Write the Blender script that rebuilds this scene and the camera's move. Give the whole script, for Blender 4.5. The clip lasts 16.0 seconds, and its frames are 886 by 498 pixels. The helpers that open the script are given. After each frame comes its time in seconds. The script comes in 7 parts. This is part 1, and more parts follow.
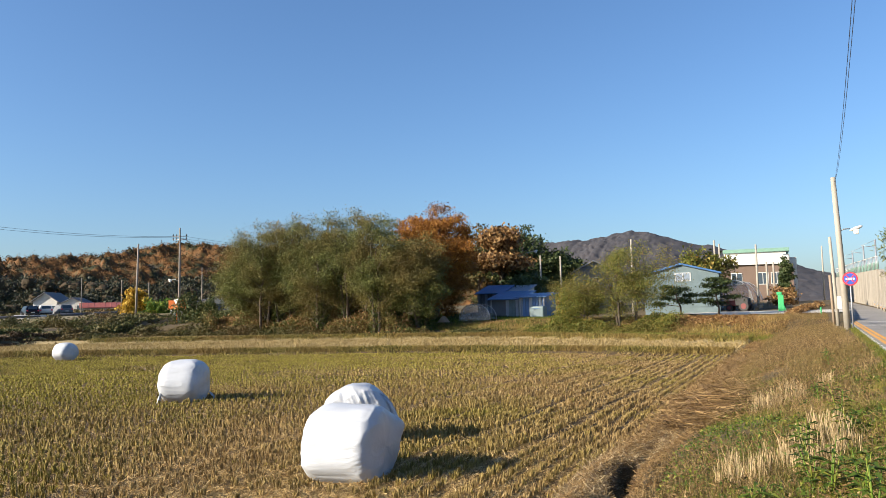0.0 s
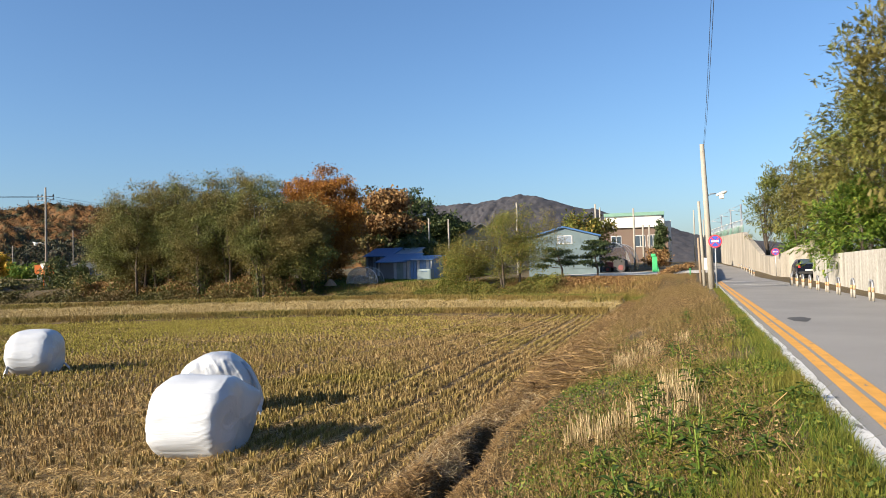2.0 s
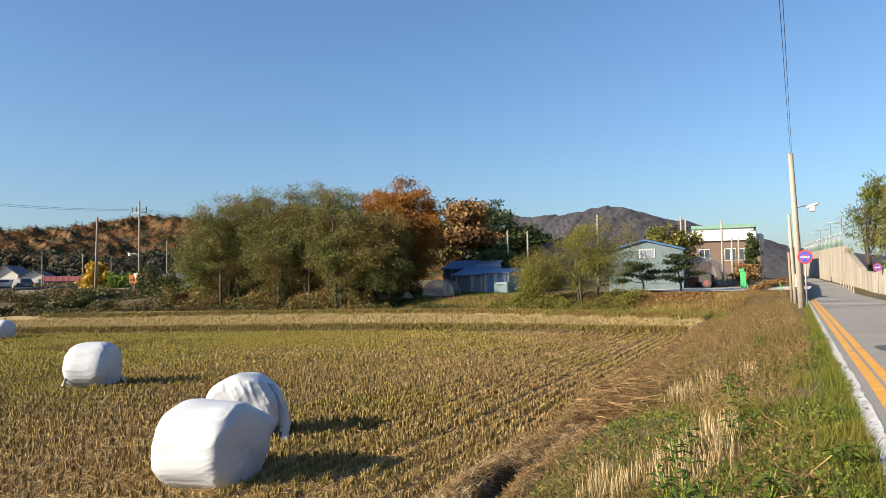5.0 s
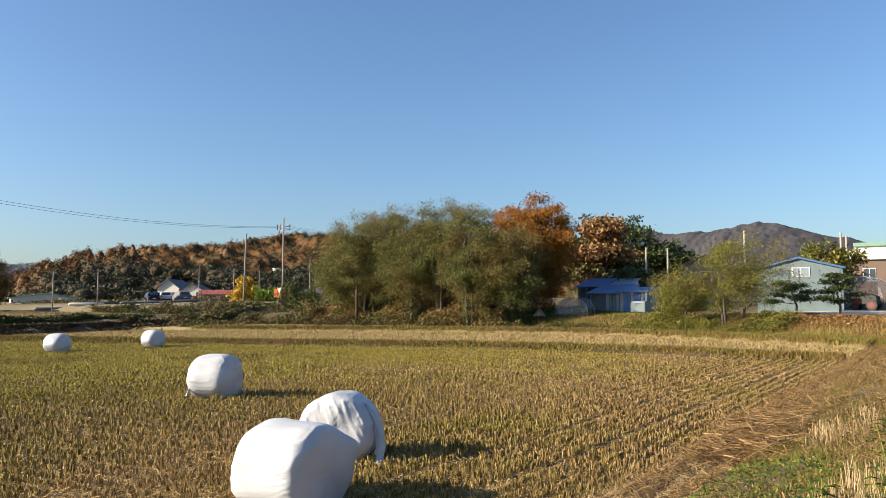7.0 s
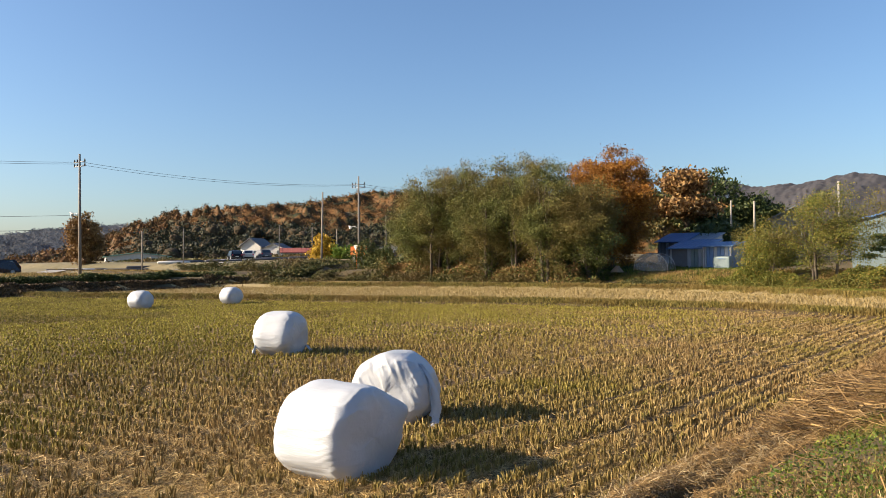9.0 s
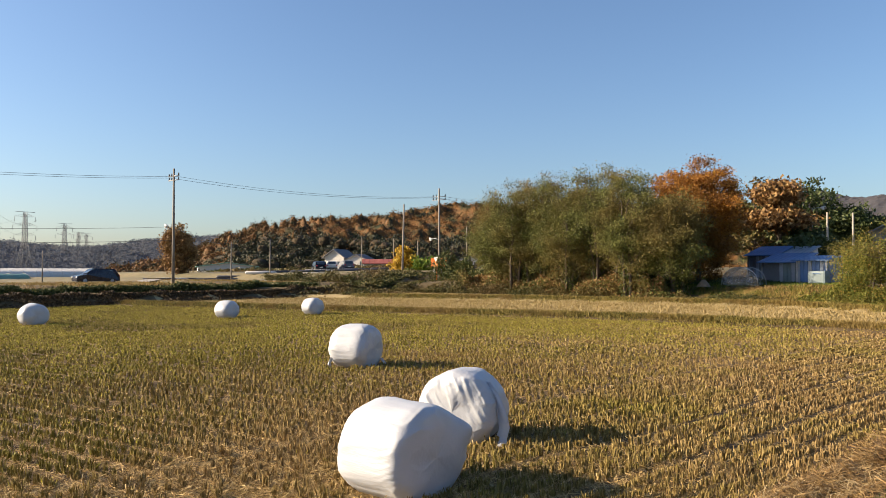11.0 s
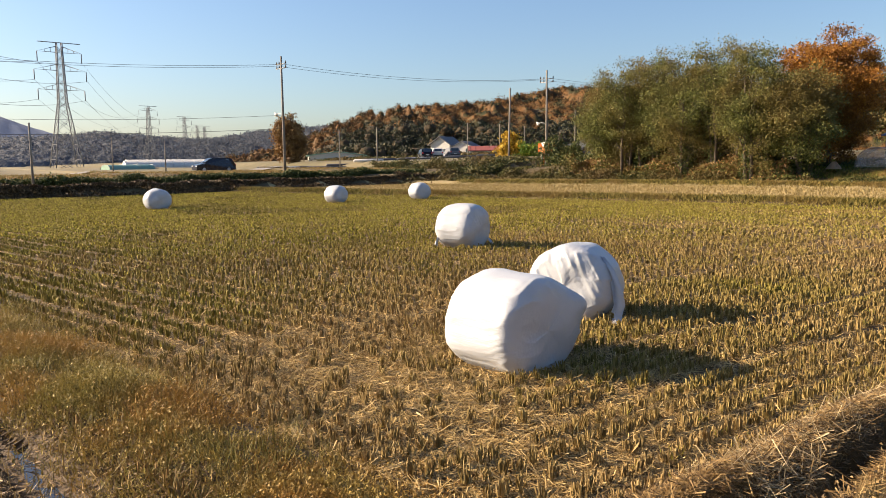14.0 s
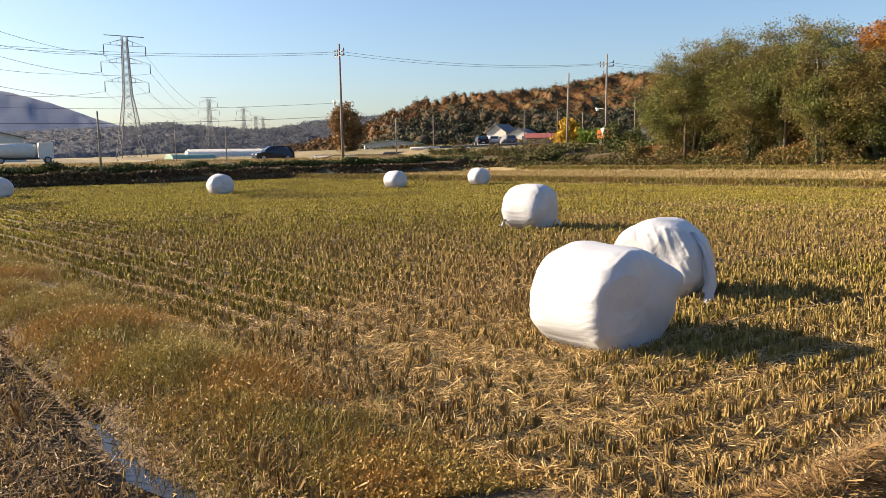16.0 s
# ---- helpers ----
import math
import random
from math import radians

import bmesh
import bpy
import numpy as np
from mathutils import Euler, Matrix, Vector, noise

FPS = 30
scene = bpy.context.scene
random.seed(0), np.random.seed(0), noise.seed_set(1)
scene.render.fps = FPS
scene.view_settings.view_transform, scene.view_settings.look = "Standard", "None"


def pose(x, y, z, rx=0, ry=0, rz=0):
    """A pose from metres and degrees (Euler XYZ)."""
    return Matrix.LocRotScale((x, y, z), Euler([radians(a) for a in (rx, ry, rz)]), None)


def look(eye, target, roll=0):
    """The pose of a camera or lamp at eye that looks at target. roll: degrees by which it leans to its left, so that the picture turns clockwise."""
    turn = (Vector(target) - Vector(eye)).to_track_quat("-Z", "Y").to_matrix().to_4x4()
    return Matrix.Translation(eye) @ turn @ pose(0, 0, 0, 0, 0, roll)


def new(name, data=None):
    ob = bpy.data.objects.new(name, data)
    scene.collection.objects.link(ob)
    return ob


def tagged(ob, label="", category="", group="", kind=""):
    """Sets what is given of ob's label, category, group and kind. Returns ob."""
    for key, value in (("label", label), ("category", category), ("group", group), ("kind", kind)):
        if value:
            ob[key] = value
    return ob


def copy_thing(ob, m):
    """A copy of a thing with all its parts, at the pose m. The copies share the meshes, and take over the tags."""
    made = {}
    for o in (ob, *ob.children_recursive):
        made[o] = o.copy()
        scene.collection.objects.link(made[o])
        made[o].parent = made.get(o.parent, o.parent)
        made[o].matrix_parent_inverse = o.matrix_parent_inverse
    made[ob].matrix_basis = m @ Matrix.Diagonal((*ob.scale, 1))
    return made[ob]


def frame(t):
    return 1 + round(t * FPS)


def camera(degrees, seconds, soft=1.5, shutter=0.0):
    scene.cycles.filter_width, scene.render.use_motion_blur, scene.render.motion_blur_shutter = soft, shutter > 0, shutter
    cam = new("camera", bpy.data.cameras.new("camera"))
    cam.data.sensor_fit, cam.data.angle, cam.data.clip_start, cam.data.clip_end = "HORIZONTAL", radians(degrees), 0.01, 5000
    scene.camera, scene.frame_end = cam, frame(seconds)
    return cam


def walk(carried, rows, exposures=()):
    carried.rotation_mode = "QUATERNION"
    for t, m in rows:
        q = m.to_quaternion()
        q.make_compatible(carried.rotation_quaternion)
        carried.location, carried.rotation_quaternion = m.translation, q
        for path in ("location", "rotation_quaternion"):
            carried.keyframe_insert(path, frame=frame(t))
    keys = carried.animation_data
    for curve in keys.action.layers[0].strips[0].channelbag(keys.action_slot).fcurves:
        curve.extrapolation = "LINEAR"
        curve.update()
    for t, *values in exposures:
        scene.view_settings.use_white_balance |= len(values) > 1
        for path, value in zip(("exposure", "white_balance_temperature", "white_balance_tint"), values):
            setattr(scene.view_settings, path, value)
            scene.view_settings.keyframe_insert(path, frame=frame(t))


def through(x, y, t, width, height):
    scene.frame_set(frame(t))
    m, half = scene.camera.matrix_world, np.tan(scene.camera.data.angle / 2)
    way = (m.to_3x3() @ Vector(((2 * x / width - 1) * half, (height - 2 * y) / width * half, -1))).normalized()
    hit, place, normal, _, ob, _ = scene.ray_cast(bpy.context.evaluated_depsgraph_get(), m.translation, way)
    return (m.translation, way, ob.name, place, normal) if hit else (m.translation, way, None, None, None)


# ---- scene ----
cam = camera(60.8, 16.0, soft=0.6)
PATH = [
    (0, (0.569, 1.582, 2.305), (-0.409, 3.319, 2.47), -1.1),
    (0.5, (0.609, 1.734, 2.277), (-0.225, 3.547, 2.423), -1.5),
    (1, (0.674, 1.828, 2.295), (-0.07, 3.678, 2.45), -1.5),
    (1.5, (0.736, 1.967, 2.289), (0.014, 3.829, 2.396), -1.5),
    (2, (0.79, 2.119, 2.318), (0.065, 3.982, 2.378), -1.5),
    (2.5, (0.867, 2.229, 2.355), (0.061, 4.059, 2.417), -1.5),
    (3, (0.954, 2.345, 2.399), (0.066, 4.137, 2.413), -1.3),
    (3.2, (0.988, 2.415, 2.409), (0.108, 4.211, 2.426), -1.3),
    (5.3, (1.279, 3.317, 2.448), (0.318, 5.068, 2.562), -0.9),
    (5.5, (1.31, 3.424, 2.436), (0.299, 5.145, 2.552), -0.7),
    (6, (1.34, 3.724, 2.467), (0.227, 5.383, 2.552), -0.5),
    (6.5, (1.288, 3.942, 2.454), (0.134, 5.569, 2.605), -0.4),
    (7, (1.267, 4.183, 2.445), (0.034, 5.751, 2.589), -0.1),
    (7.5, (1.208, 4.406, 2.452), (-0.069, 5.941, 2.566), -0.0),
    (8, (1.109, 4.587, 2.458), (-0.169, 6.121, 2.583), 0.1),
    (8.5, (1.052, 4.766, 2.425), (-0.286, 6.248, 2.529), 0.1),
    (9, (1.042, 4.947, 2.422), (-0.349, 6.384, 2.453), -0.4),
    (9.2, (0.988, 5.018, 2.397), (-0.403, 6.455, 2.431), -0.4),
    (11.3, (1.099, 5.205, 2.505), (-0.474, 6.44, 2.55), 0.1),
    (11.5, (1.054, 5.246, 2.488), (-0.545, 6.447, 2.512), 0.1),
    (12, (0.947, 5.345, 2.441), (-0.727, 6.435, 2.343), -0.1),
    (12.5, (0.849, 5.388, 2.384), (-0.834, 6.453, 2.195), -0.0),
    (13, (0.715, 5.38, 2.332), (-0.968, 6.441, 2.127), 0.0),
    (13.5, (0.658, 5.436, 2.301), (-1.043, 6.468, 2.1), -0.2),
    (14, (0.61, 5.479, 2.229), (-1.08, 6.522, 1.998), -0.6),
    (14.5, (0.465, 5.431, 2.163), (-1.166, 6.552, 1.873), -0.2),
    (15, (0.342, 5.405, 2.121), (-1.33, 6.474, 1.879), -0.6),
    (15.5, (0.213, 5.436, 2.064), (-1.534, 6.388, 1.862), -0.9),
    (16, (0.084, 5.425, 1.985), (-1.674, 6.342, 1.728), -0.9),
]
walk(cam, [(t, look(eye, target, roll)) for t, eye, target, roll in PATH], [(0.0, 1.20, 5950, 11), (3.0, 1.15, 6100, 11), (8.0, 1.26, 6450, 12), (12.0, 1.29, 6900, 15), (16.0, 1.45, 7000, 16)])

# ---- world, sun ----
SUN_AZ = Vector((-0.65, -0.76, 0.0)).normalized()
SUN_EL = radians(23.0)
world = bpy.data.worlds.new("sky")
scene.world = world
world.use_nodes = True
wn = world.node_tree
wn.nodes.clear()
sky = wn.nodes.new("ShaderNodeTexSky")
sky.sky_type = "NISHITA"
sky.sun_disc = False
sky.sun_elevation = SUN_EL
sky.sun_rotation = math.atan2(SUN_AZ.x, SUN_AZ.y)
sky.air_density, sky.dust_density, sky.ozone_density = 1.12, 1.2, 5.2
bg = wn.nodes.new("ShaderNodeBackground")
bg.inputs["Strength"].default_value = 0.074
wout = wn.nodes.new("ShaderNodeOutputWorld")
wn.links.new(sky.outputs[0], bg.inputs["Color"])
wn.links.new(bg.outputs[0], wout.inputs["Surface"])
sun_data = bpy.data.lights.new("sun", "SUN")
sun_data.energy, sun_data.angle, sun_data.color = 5.0, radians(0.53), (1.0, 0.83, 0.60)
sun = new("sun", sun_data)
sun_dir = SUN_AZ * math.cos(SUN_EL) + Vector((0, 0, math.sin(SUN_EL)))
sun.matrix_world = look(sun_dir * 100, (0, 0, 0))

# ---- small tools ----
rng = np.random.default_rng(7)


def vnoise(x, y, seed=0):
    """Smooth value noise in 0..1 on arrays."""
    x, y = np.asarray(x, float), np.asarray(y, float)
    ix, iy = np.floor(x).astype(np.int64), np.floor(y).astype(np.int64)
    fx, fy = x - ix, y - iy
    fx, fy = fx * fx * (3 - 2 * fx), fy * fy * (3 - 2 * fy)

    def h(a, b):
        n = (a * 374761393 + b * 668265263 + seed * 974711) & 0x7FFFFFFF
        n = ((n ^ (n >> 13)) * 1274126177) & 0x7FFFFFFF
        return ((n ^ (n >> 16)) & 0xFFFF) / 65535.0

    return (h(ix, iy) * (1 - fx) + h(ix + 1, iy) * fx) * (1 - fy) + (h(ix, iy + 1) * (1 - fx) + h(ix + 1, iy + 1) * fx) * fy


def fbm(x, y, seed=0, octaves=4):
    total, amp, scale = 0, 0.5, 1.0
    for o in range(octaves):
        total = total + amp * vnoise(np.asarray(x) * scale, np.asarray(y) * scale, seed + o)
        amp, scale = amp * 0.5, scale * 2.03
    return total


def sstep(a, b, x):
    t = np.clip((x - a) / (b - a), 0, 1)
    return t * t * (3 - 2 * t)


def mesh_of(name, verts, faces, material=None, smooth=False):
    """A mesh from arrays: verts (n, 3), faces (m, k)."""
    verts, faces = np.asarray(verts, np.float32).reshape(-1, 3), np.asarray(faces, np.int32)
    me = bpy.data.meshes.new(name)
    k = faces.shape[1]
    me.vertices.add(len(verts))
    me.vertices.foreach_set("co", verts.ravel())
    me.loops.add(faces.size)
    me.loops.foreach_set("vertex_index", faces.ravel())
    me.polygons.add(len(faces))
    me.polygons.foreach_set("loop_start", np.arange(0, faces.size, k, dtype=np.int32))
    me.polygons.foreach_set("loop_total", np.full(len(faces), k, np.int32))
    me.polygons.foreach_set("use_smooth", np.full(len(faces), smooth))
    me.update(calc_edges=True)
    me.validate()
    if material:
        me.materials.append(material)
    return me


def cards(name, corners, material):
    """Many loose quads or triangles: corners (n, k, 3)."""
    n, k = corners.shape[:2]
    return mesh_of(name, corners.reshape(-1, 3), np.arange(n * k).reshape(n, k), material)


def thing(name, label, category, at=(0, 0, 0), turn=0.0, group="", kind=""):
    ob = new(name)
    ob.empty_display_size = 0.2
    ob.matrix_world = pose(*at, 0, 0, turn)
    return tagged(ob, label, category, group, kind)


def part(name, bm, material, parent, label=""):
    """Links a bmesh (or a mesh) as one mesh object under a thing or a part."""
    if isinstance(bm, bmesh.types.BMesh):
        me = bpy.data.meshes.new(name)
        bm.to_mesh(me)
        bm.free()
        me.materials.append(material)
    else:
        me = bm
    ob = new(name, me)
    ob.parent = parent
    if label:
        ob["label"] = label
    return ob


def solo(name, me, label, category, group="", kind=""):
    if isinstance(me, bmesh.types.BMesh):
        raise TypeError("mesh wanted")
    return tagged(new(name, me), label, category, group, kind)


def box(bm, x0, x1, y0, y1, z0, z1, bevel=0.0):
    made = bmesh.ops.create_cube(bm, size=1.0, matrix=Matrix.Translation(((x0 + x1) / 2, (y0 + y1) / 2, (z0 + z1) / 2)) @ Matrix.Diagonal((x1 - x0, y1 - y0, z1 - z0, 1)))
    if bevel:
        edges = list({e for v in made["verts"] for e in v.link_edges})
        bmesh.ops.bevel(bm, geom=edges, offset=bevel, segments=2, affect="EDGES", profile=0.6)
    return bm


def boxed(*args, bevel=0.0):
    return box(bmesh.new(), *args, bevel=bevel)


def tube(bm, points, radii, sides=8, caps=True):
    """A tapered tube along points."""
    points = [Vector(p) for p in points]
    rings = []
    for i, p in enumerate(points):
        ahead = (points[min(i + 1, len(points) - 1)] - points[max(i - 1, 0)]).normalized()
        side = ahead.cross(Vector((0.31, 0.17, 0.93)) if abs(ahead.z) < 0.9 else Vector((1, 0.1, 0))).normalized()
        up = side.cross(ahead)
        r = radii[i] if hasattr(radii, "__len__") else radii
        rings.append([bm.verts.new(p + (side * math.cos(a) + up * math.sin(a)) * r) for a in np.linspace(0, 2 * math.pi, sides, endpoint=False)])
    for a, b in zip(rings, rings[1:]):
        for i in range(sides):
            bm.faces.new((a[i], a[(i + 1) % sides], b[(i + 1) % sides], b[i])).smooth = True
    if caps:
        bm.faces.new(rings[0][::-1])
        bm.faces.new(rings[-1])
    return bm


def tubed(points, radii, sides=8):
    return tube(bmesh.new(), points, radii, sides)


def prism(outline, axis, a, b):
    """A solid from a closed outline in two axes, pushed from a to b along the third (axis 'x' or 'y' or 'z')."""
    bm = bmesh.new()
    put = {"x": lambda u, v, w: (w, u, v), "y": lambda u, v, w: (u, w, v), "z": lambda u, v, w: (u, v, w)}[axis]
    lo = [bm.verts.new(put(u, v, a)) for u, v in outline]
    hi = [bm.verts.new(put(u, v, b)) for u, v in outline]
    n = len(outline)
    bm.faces.new(lo[::-1])
    bm.faces.new(hi)
    for i in range(n):
        bm.faces.new((lo[i], lo[(i + 1) % n], hi[(i + 1) % n], hi[i]))
    bmesh.ops.recalc_face_normals(bm, faces=bm.faces)
    return bm


# ---- materials ----
def material(name, rough=0.8, metal=0.0):
    m = bpy.data.materials.new(name)
    m.use_nodes = True
    nt = m.node_tree
    b = nt.nodes["Principled BSDF"]
    b.inputs["Roughness"].default_value, b.inputs["Metallic"].default_value = rough, metal
    return m, nt, b


def node(nt, kind, **sets):
    n = nt.nodes.new(kind)
    for key, value in sets.items():
        n.inputs[key.replace("_", " ")].default_value = value
    return n


def ramp(nt, source, stops):
    r = nt.nodes.new("ShaderNodeValToRGB")
    while len(r.color_ramp.elements) < len(stops):
        r.color_ramp.elements.new(0.5)
    for e, (at, c) in zip(r.color_ramp.elements, stops):
        e.position, e.color = at, (*c, 1)
    nt.links.new(source, r.inputs[0])
    return r.outputs[0]


def blend(nt, fac, a, b, how="MIX"):
    m = nt.nodes.new("ShaderNodeMix")
    m.data_type, m.blend_type = "RGBA", how
    for value, slot in ((fac, 0), (a, 6), (b, 7)):
        if isinstance(value, (int, float)):
            m.inputs[slot].default_value = value
        elif isinstance(value, tuple):
            m.inputs[slot].default_value = (*value, 1)
        else:
            nt.links.new(value, m.inputs[slot])
    return m.outputs[2]


def coarse(nt, scale, detail=4.0, rough=0.55, stretch=None):
    """A noise in world metres."""
    geo = nt.nodes.new("ShaderNodeNewGeometry")
    src = geo.outputs["Position"]
    if stretch:
        mp = nt.nodes.new("ShaderNodeMapping")
        mp.inputs["Scale"].default_value = stretch
        nt.links.new(src, mp.inputs[0])
        src = mp.outputs[0]
    n = node(nt, "ShaderNodeTexNoise", Scale=scale, Detail=detail, Roughness=rough)
    nt.links.new(src, n.inputs["Vector"])
    return n.outputs["Fac"]


def bump(nt, b, source, strength, dist):
    bp = node(nt, "ShaderNodeBump", Strength=strength, Distance=dist)
    nt.links.new(source, bp.inputs["Height"])
    nt.links.new(bp.outputs[0], b.inputs["Normal"])


def surface(name, dark, light, rough=0.8, scale=3.0, fine=40.0, metal=0.0, relief=0.3, depth=0.01, stretch=None):
    """A plain surface with stains at one scale and grain at another."""
    m, nt, b = material(name, rough, metal)
    big, small = coarse(nt, scale, stretch=stretch), coarse(nt, fine, 3.0)
    c = ramp(nt, big, [(0.3, dark), (0.7, light)])
    c = blend(nt, 0.35, c, ramp(nt, small, [(0.3, tuple(v * 0.6 for v in dark)), (0.7, light)]))
    nt.links.new(c, b.inputs["Base Color"])
    if relief:
        bump(nt, b, small, relief, depth)
    return m


def leafy(name, stops, patch=None, through=0.35, rough=0.6, patch_scale=0.15):
    """Leaves, blades and straw: each one its own colour, with patches over metres."""
    m, nt, b = material(name, rough)
    geo = nt.nodes.new("ShaderNodeNewGeometry")
    c = ramp(nt, geo.outputs["Random Per Island"], stops)
    if patch:
        c = blend(nt, ramp(nt, coarse(nt, patch_scale, 3.0), [(0.42, (0, 0, 0)), (0.62, (1, 1, 1))]), c, blend(nt, 0.75, c, patch))
    nt.links.new(c, b.inputs["Base Color"])
    b.inputs["Specular IOR Level"].default_value = 0.25
    tr = nt.nodes.new("ShaderNodeBsdfTranslucent")
    nt.links.new(c, tr.inputs["Color"])
    mix = nt.nodes.new("ShaderNodeMixShader")
    mix.inputs[0].default_value = through * 0.6
    nt.links.new(b.outputs[0], mix.inputs[1])
    nt.links.new(tr.outputs[0], mix.inputs[2])
    nt.links.new(mix.outputs[0], nt.nodes["Material Output"].inputs["Surface"])
    return m


M_SOIL = surface("field_soil", (0.085, 0.054, 0.018), (0.28, 0.19, 0.068), 0.9, 1.6, 22, relief=0.8, depth=0.05)
M_SOIL2 = surface("dry_field", (0.17, 0.13, 0.052), (0.26, 0.20, 0.085), 0.9, 0.5, 12, relief=0.6, depth=0.05)
M_VERGE = surface("verge_soil", (0.055, 0.038, 0.012), (0.14, 0.098, 0.036), 0.9, 1.5, 20, relief=0.8, depth=0.05)
M_FAR = surface("far_ground", (0.040, 0.042, 0.017), (0.100, 0.084, 0.036), 0.9, 0.05, 0.6, relief=0.3, depth=0.2)
M_ASPHALT = surface("asphalt", (0.135, 0.129, 0.119), (0.205, 0.196, 0.178), 0.85, 0.35, 60, relief=0.4, depth=0.006)
def worn_paint(name, color, scale, keep):
    """Road paint, cracked and rubbed through to the grey asphalt."""
    m, nt, b = material(name, 0.75)
    c = ramp(nt, coarse(nt, 6.0, 4.0), [(0.3, tuple(v * 0.78 for v in color)), (0.7, color)])
    rub = coarse(nt, scale, 6.0, 0.7, (1, 0.35, 1))
    c = blend(nt, ramp(nt, rub, [(keep, (1, 1, 1)), (keep + 0.05, (0, 0, 0))]), c, (0.17, 0.163, 0.15))
    nt.links.new(c, b.inputs["Base Color"])
    bump(nt, b, rub, 0.3, 0.006)
    return m


M_WHITE_LINE = worn_paint("worn_white_paint", (0.66, 0.65, 0.61), 9.0, 0.45)
M_YELLOW_LINE = worn_paint("worn_yellow_paint", (0.68, 0.34, 0.05), 7.0, 0.33)
M_CONCRETE = surface("concrete", (0.42, 0.39, 0.34), (0.62, 0.59, 0.52), 0.85, 0.6, 14, relief=0.3, depth=0.01, stretch=(1, 1, 0.25))
# pole concrete darkened, as the far poles show their shaded side
M_POLE_FAR = surface("shaded_pole_concrete", (0.16, 0.14, 0.12), (0.27, 0.24, 0.20), 0.85, 1.2, 30)
M_POLE = surface("pole_concrete", (0.27, 0.245, 0.20), (0.39, 0.36, 0.30), 0.8, 1.2, 30)
M_BARK = surface("bark", (0.045, 0.035, 0.025), (0.12, 0.095, 0.07), 0.9, 3, 25, relief=0.7, depth=0.02, stretch=(1, 1, 0.3))
M_STEEL = surface("grey_steel", (0.25, 0.26, 0.27), (0.42, 0.43, 0.44), 0.5, 2, 30, metal=0.5)
M_DARK = surface("dark_rubber", (0.015, 0.015, 0.015), (0.04, 0.04, 0.04), 0.7, 3, 30)
def stubble_material():
    """Cut stalks: tan, with green regrowth in patches and more of it towards the far west side."""
    m, nt, b = material("rice_stubble", 0.7)
    geo = nt.nodes.new("ShaderNodeNewGeometry")
    tan = ramp(nt, geo.outputs["Random Per Island"], [(0.0, (0.35, 0.248, 0.092)), (0.5, (0.53, 0.40, 0.158)), (1.0, (0.66, 0.52, 0.24))])
    green = ramp(nt, geo.outputs["Random Per Island"], [(0.0, (0.37, 0.315, 0.046)), (0.5, (0.52, 0.44, 0.068)), (1.0, (0.64, 0.54, 0.13))])
    sep = nt.nodes.new("ShaderNodeSeparateXYZ")
    nt.links.new(geo.outputs["Position"], sep.inputs[0])
    far = nt.nodes.new("ShaderNodeMapRange")
    for key, v in (("From Min", -6.0), ("From Max", -34.0), ("To Min", 0.0), ("To Max", 0.5)):
        far.inputs[key].default_value = v
    nt.links.new(sep.outputs["X"], far.inputs["Value"])
    add = nt.nodes.new("ShaderNodeMath")
    nt.links.new(far.outputs[0], add.inputs[0])
    nt.links.new(coarse(nt, 0.22, 4.0), add.inputs[1])
    c = blend(nt, ramp(nt, add.outputs[0], [(0.44, (0, 0, 0)), (0.70, (1, 1, 1))]), tan, green)
    nt.links.new(c, b.inputs["Base Color"])
    b.inputs["Specular IOR Level"].default_value = 0.25
    tr = nt.nodes.new("ShaderNodeBsdfTranslucent")
    nt.links.new(c, tr.inputs["Color"])
    mix = nt.nodes.new("ShaderNodeMixShader")
    mix.inputs[0].default_value = through * 0.6
    nt.links.new(b.outputs[0], mix.inputs[1])
    nt.links.new(tr.outputs[0], mix.inputs[2])
    nt.links.new(mix.outputs[0], nt.nodes["Material Output"].inputs["Surface"])
    return m


M_SOIL = surface("field_soil", (0.050, 0.030, 0.010), (0.165, 0.105, 0.036), 0.9, 1.6, 22, relief=0.8, depth=0.05)
M_SOIL2 = surface("dry_field", (0.28, 0.21, 0.085), (0.40, 0.31, 0.14), 0.9, 0.5, 12, relief=0.6, depth=0.05)
M_VERGE = surface("verge_soil", (0.055, 0.038, 0.012), (0.14, 0.098, 0.036), 0.9, 1.5, 20, relief=0.8, depth=0.05)
M_FAR = surface("far_ground", (0.10, 0.092, 0.04), (0.23, 0.18, 0.085), 0.9, 0.02, 0.6, relief=0.3, depth=0.2)
M_ASPHALT = surface("asphalt", (0.20, 0.193, 0.18), (0.29, 0.278, 0.257), 0.85, 0.35, 60, relief=0.4, depth=0.006)
def worn_paint(name, color, scale, keep):
    """Road paint, cracked and rubbed through to the grey asphalt."""
    m, nt, b = material(name, 0.75)
    c = ramp(nt, coarse(nt, 6.0, 4.0), [(0.3, tuple(v * 0.78 for v in color)), (0.7, color)])
    rub = coarse(nt, scale, 6.0, 0.7, (1, 0.35, 1))
    c = blend(nt, ramp(nt, rub, [(keep, (1, 1, 1)), (keep + 0.05, (0, 0, 0))]), c, (0.17, 0.163, 0.15))
    nt.links.new(c, b.inputs["Base Color"])
    bump(nt, b, rub, 0.3, 0.006)
    return m


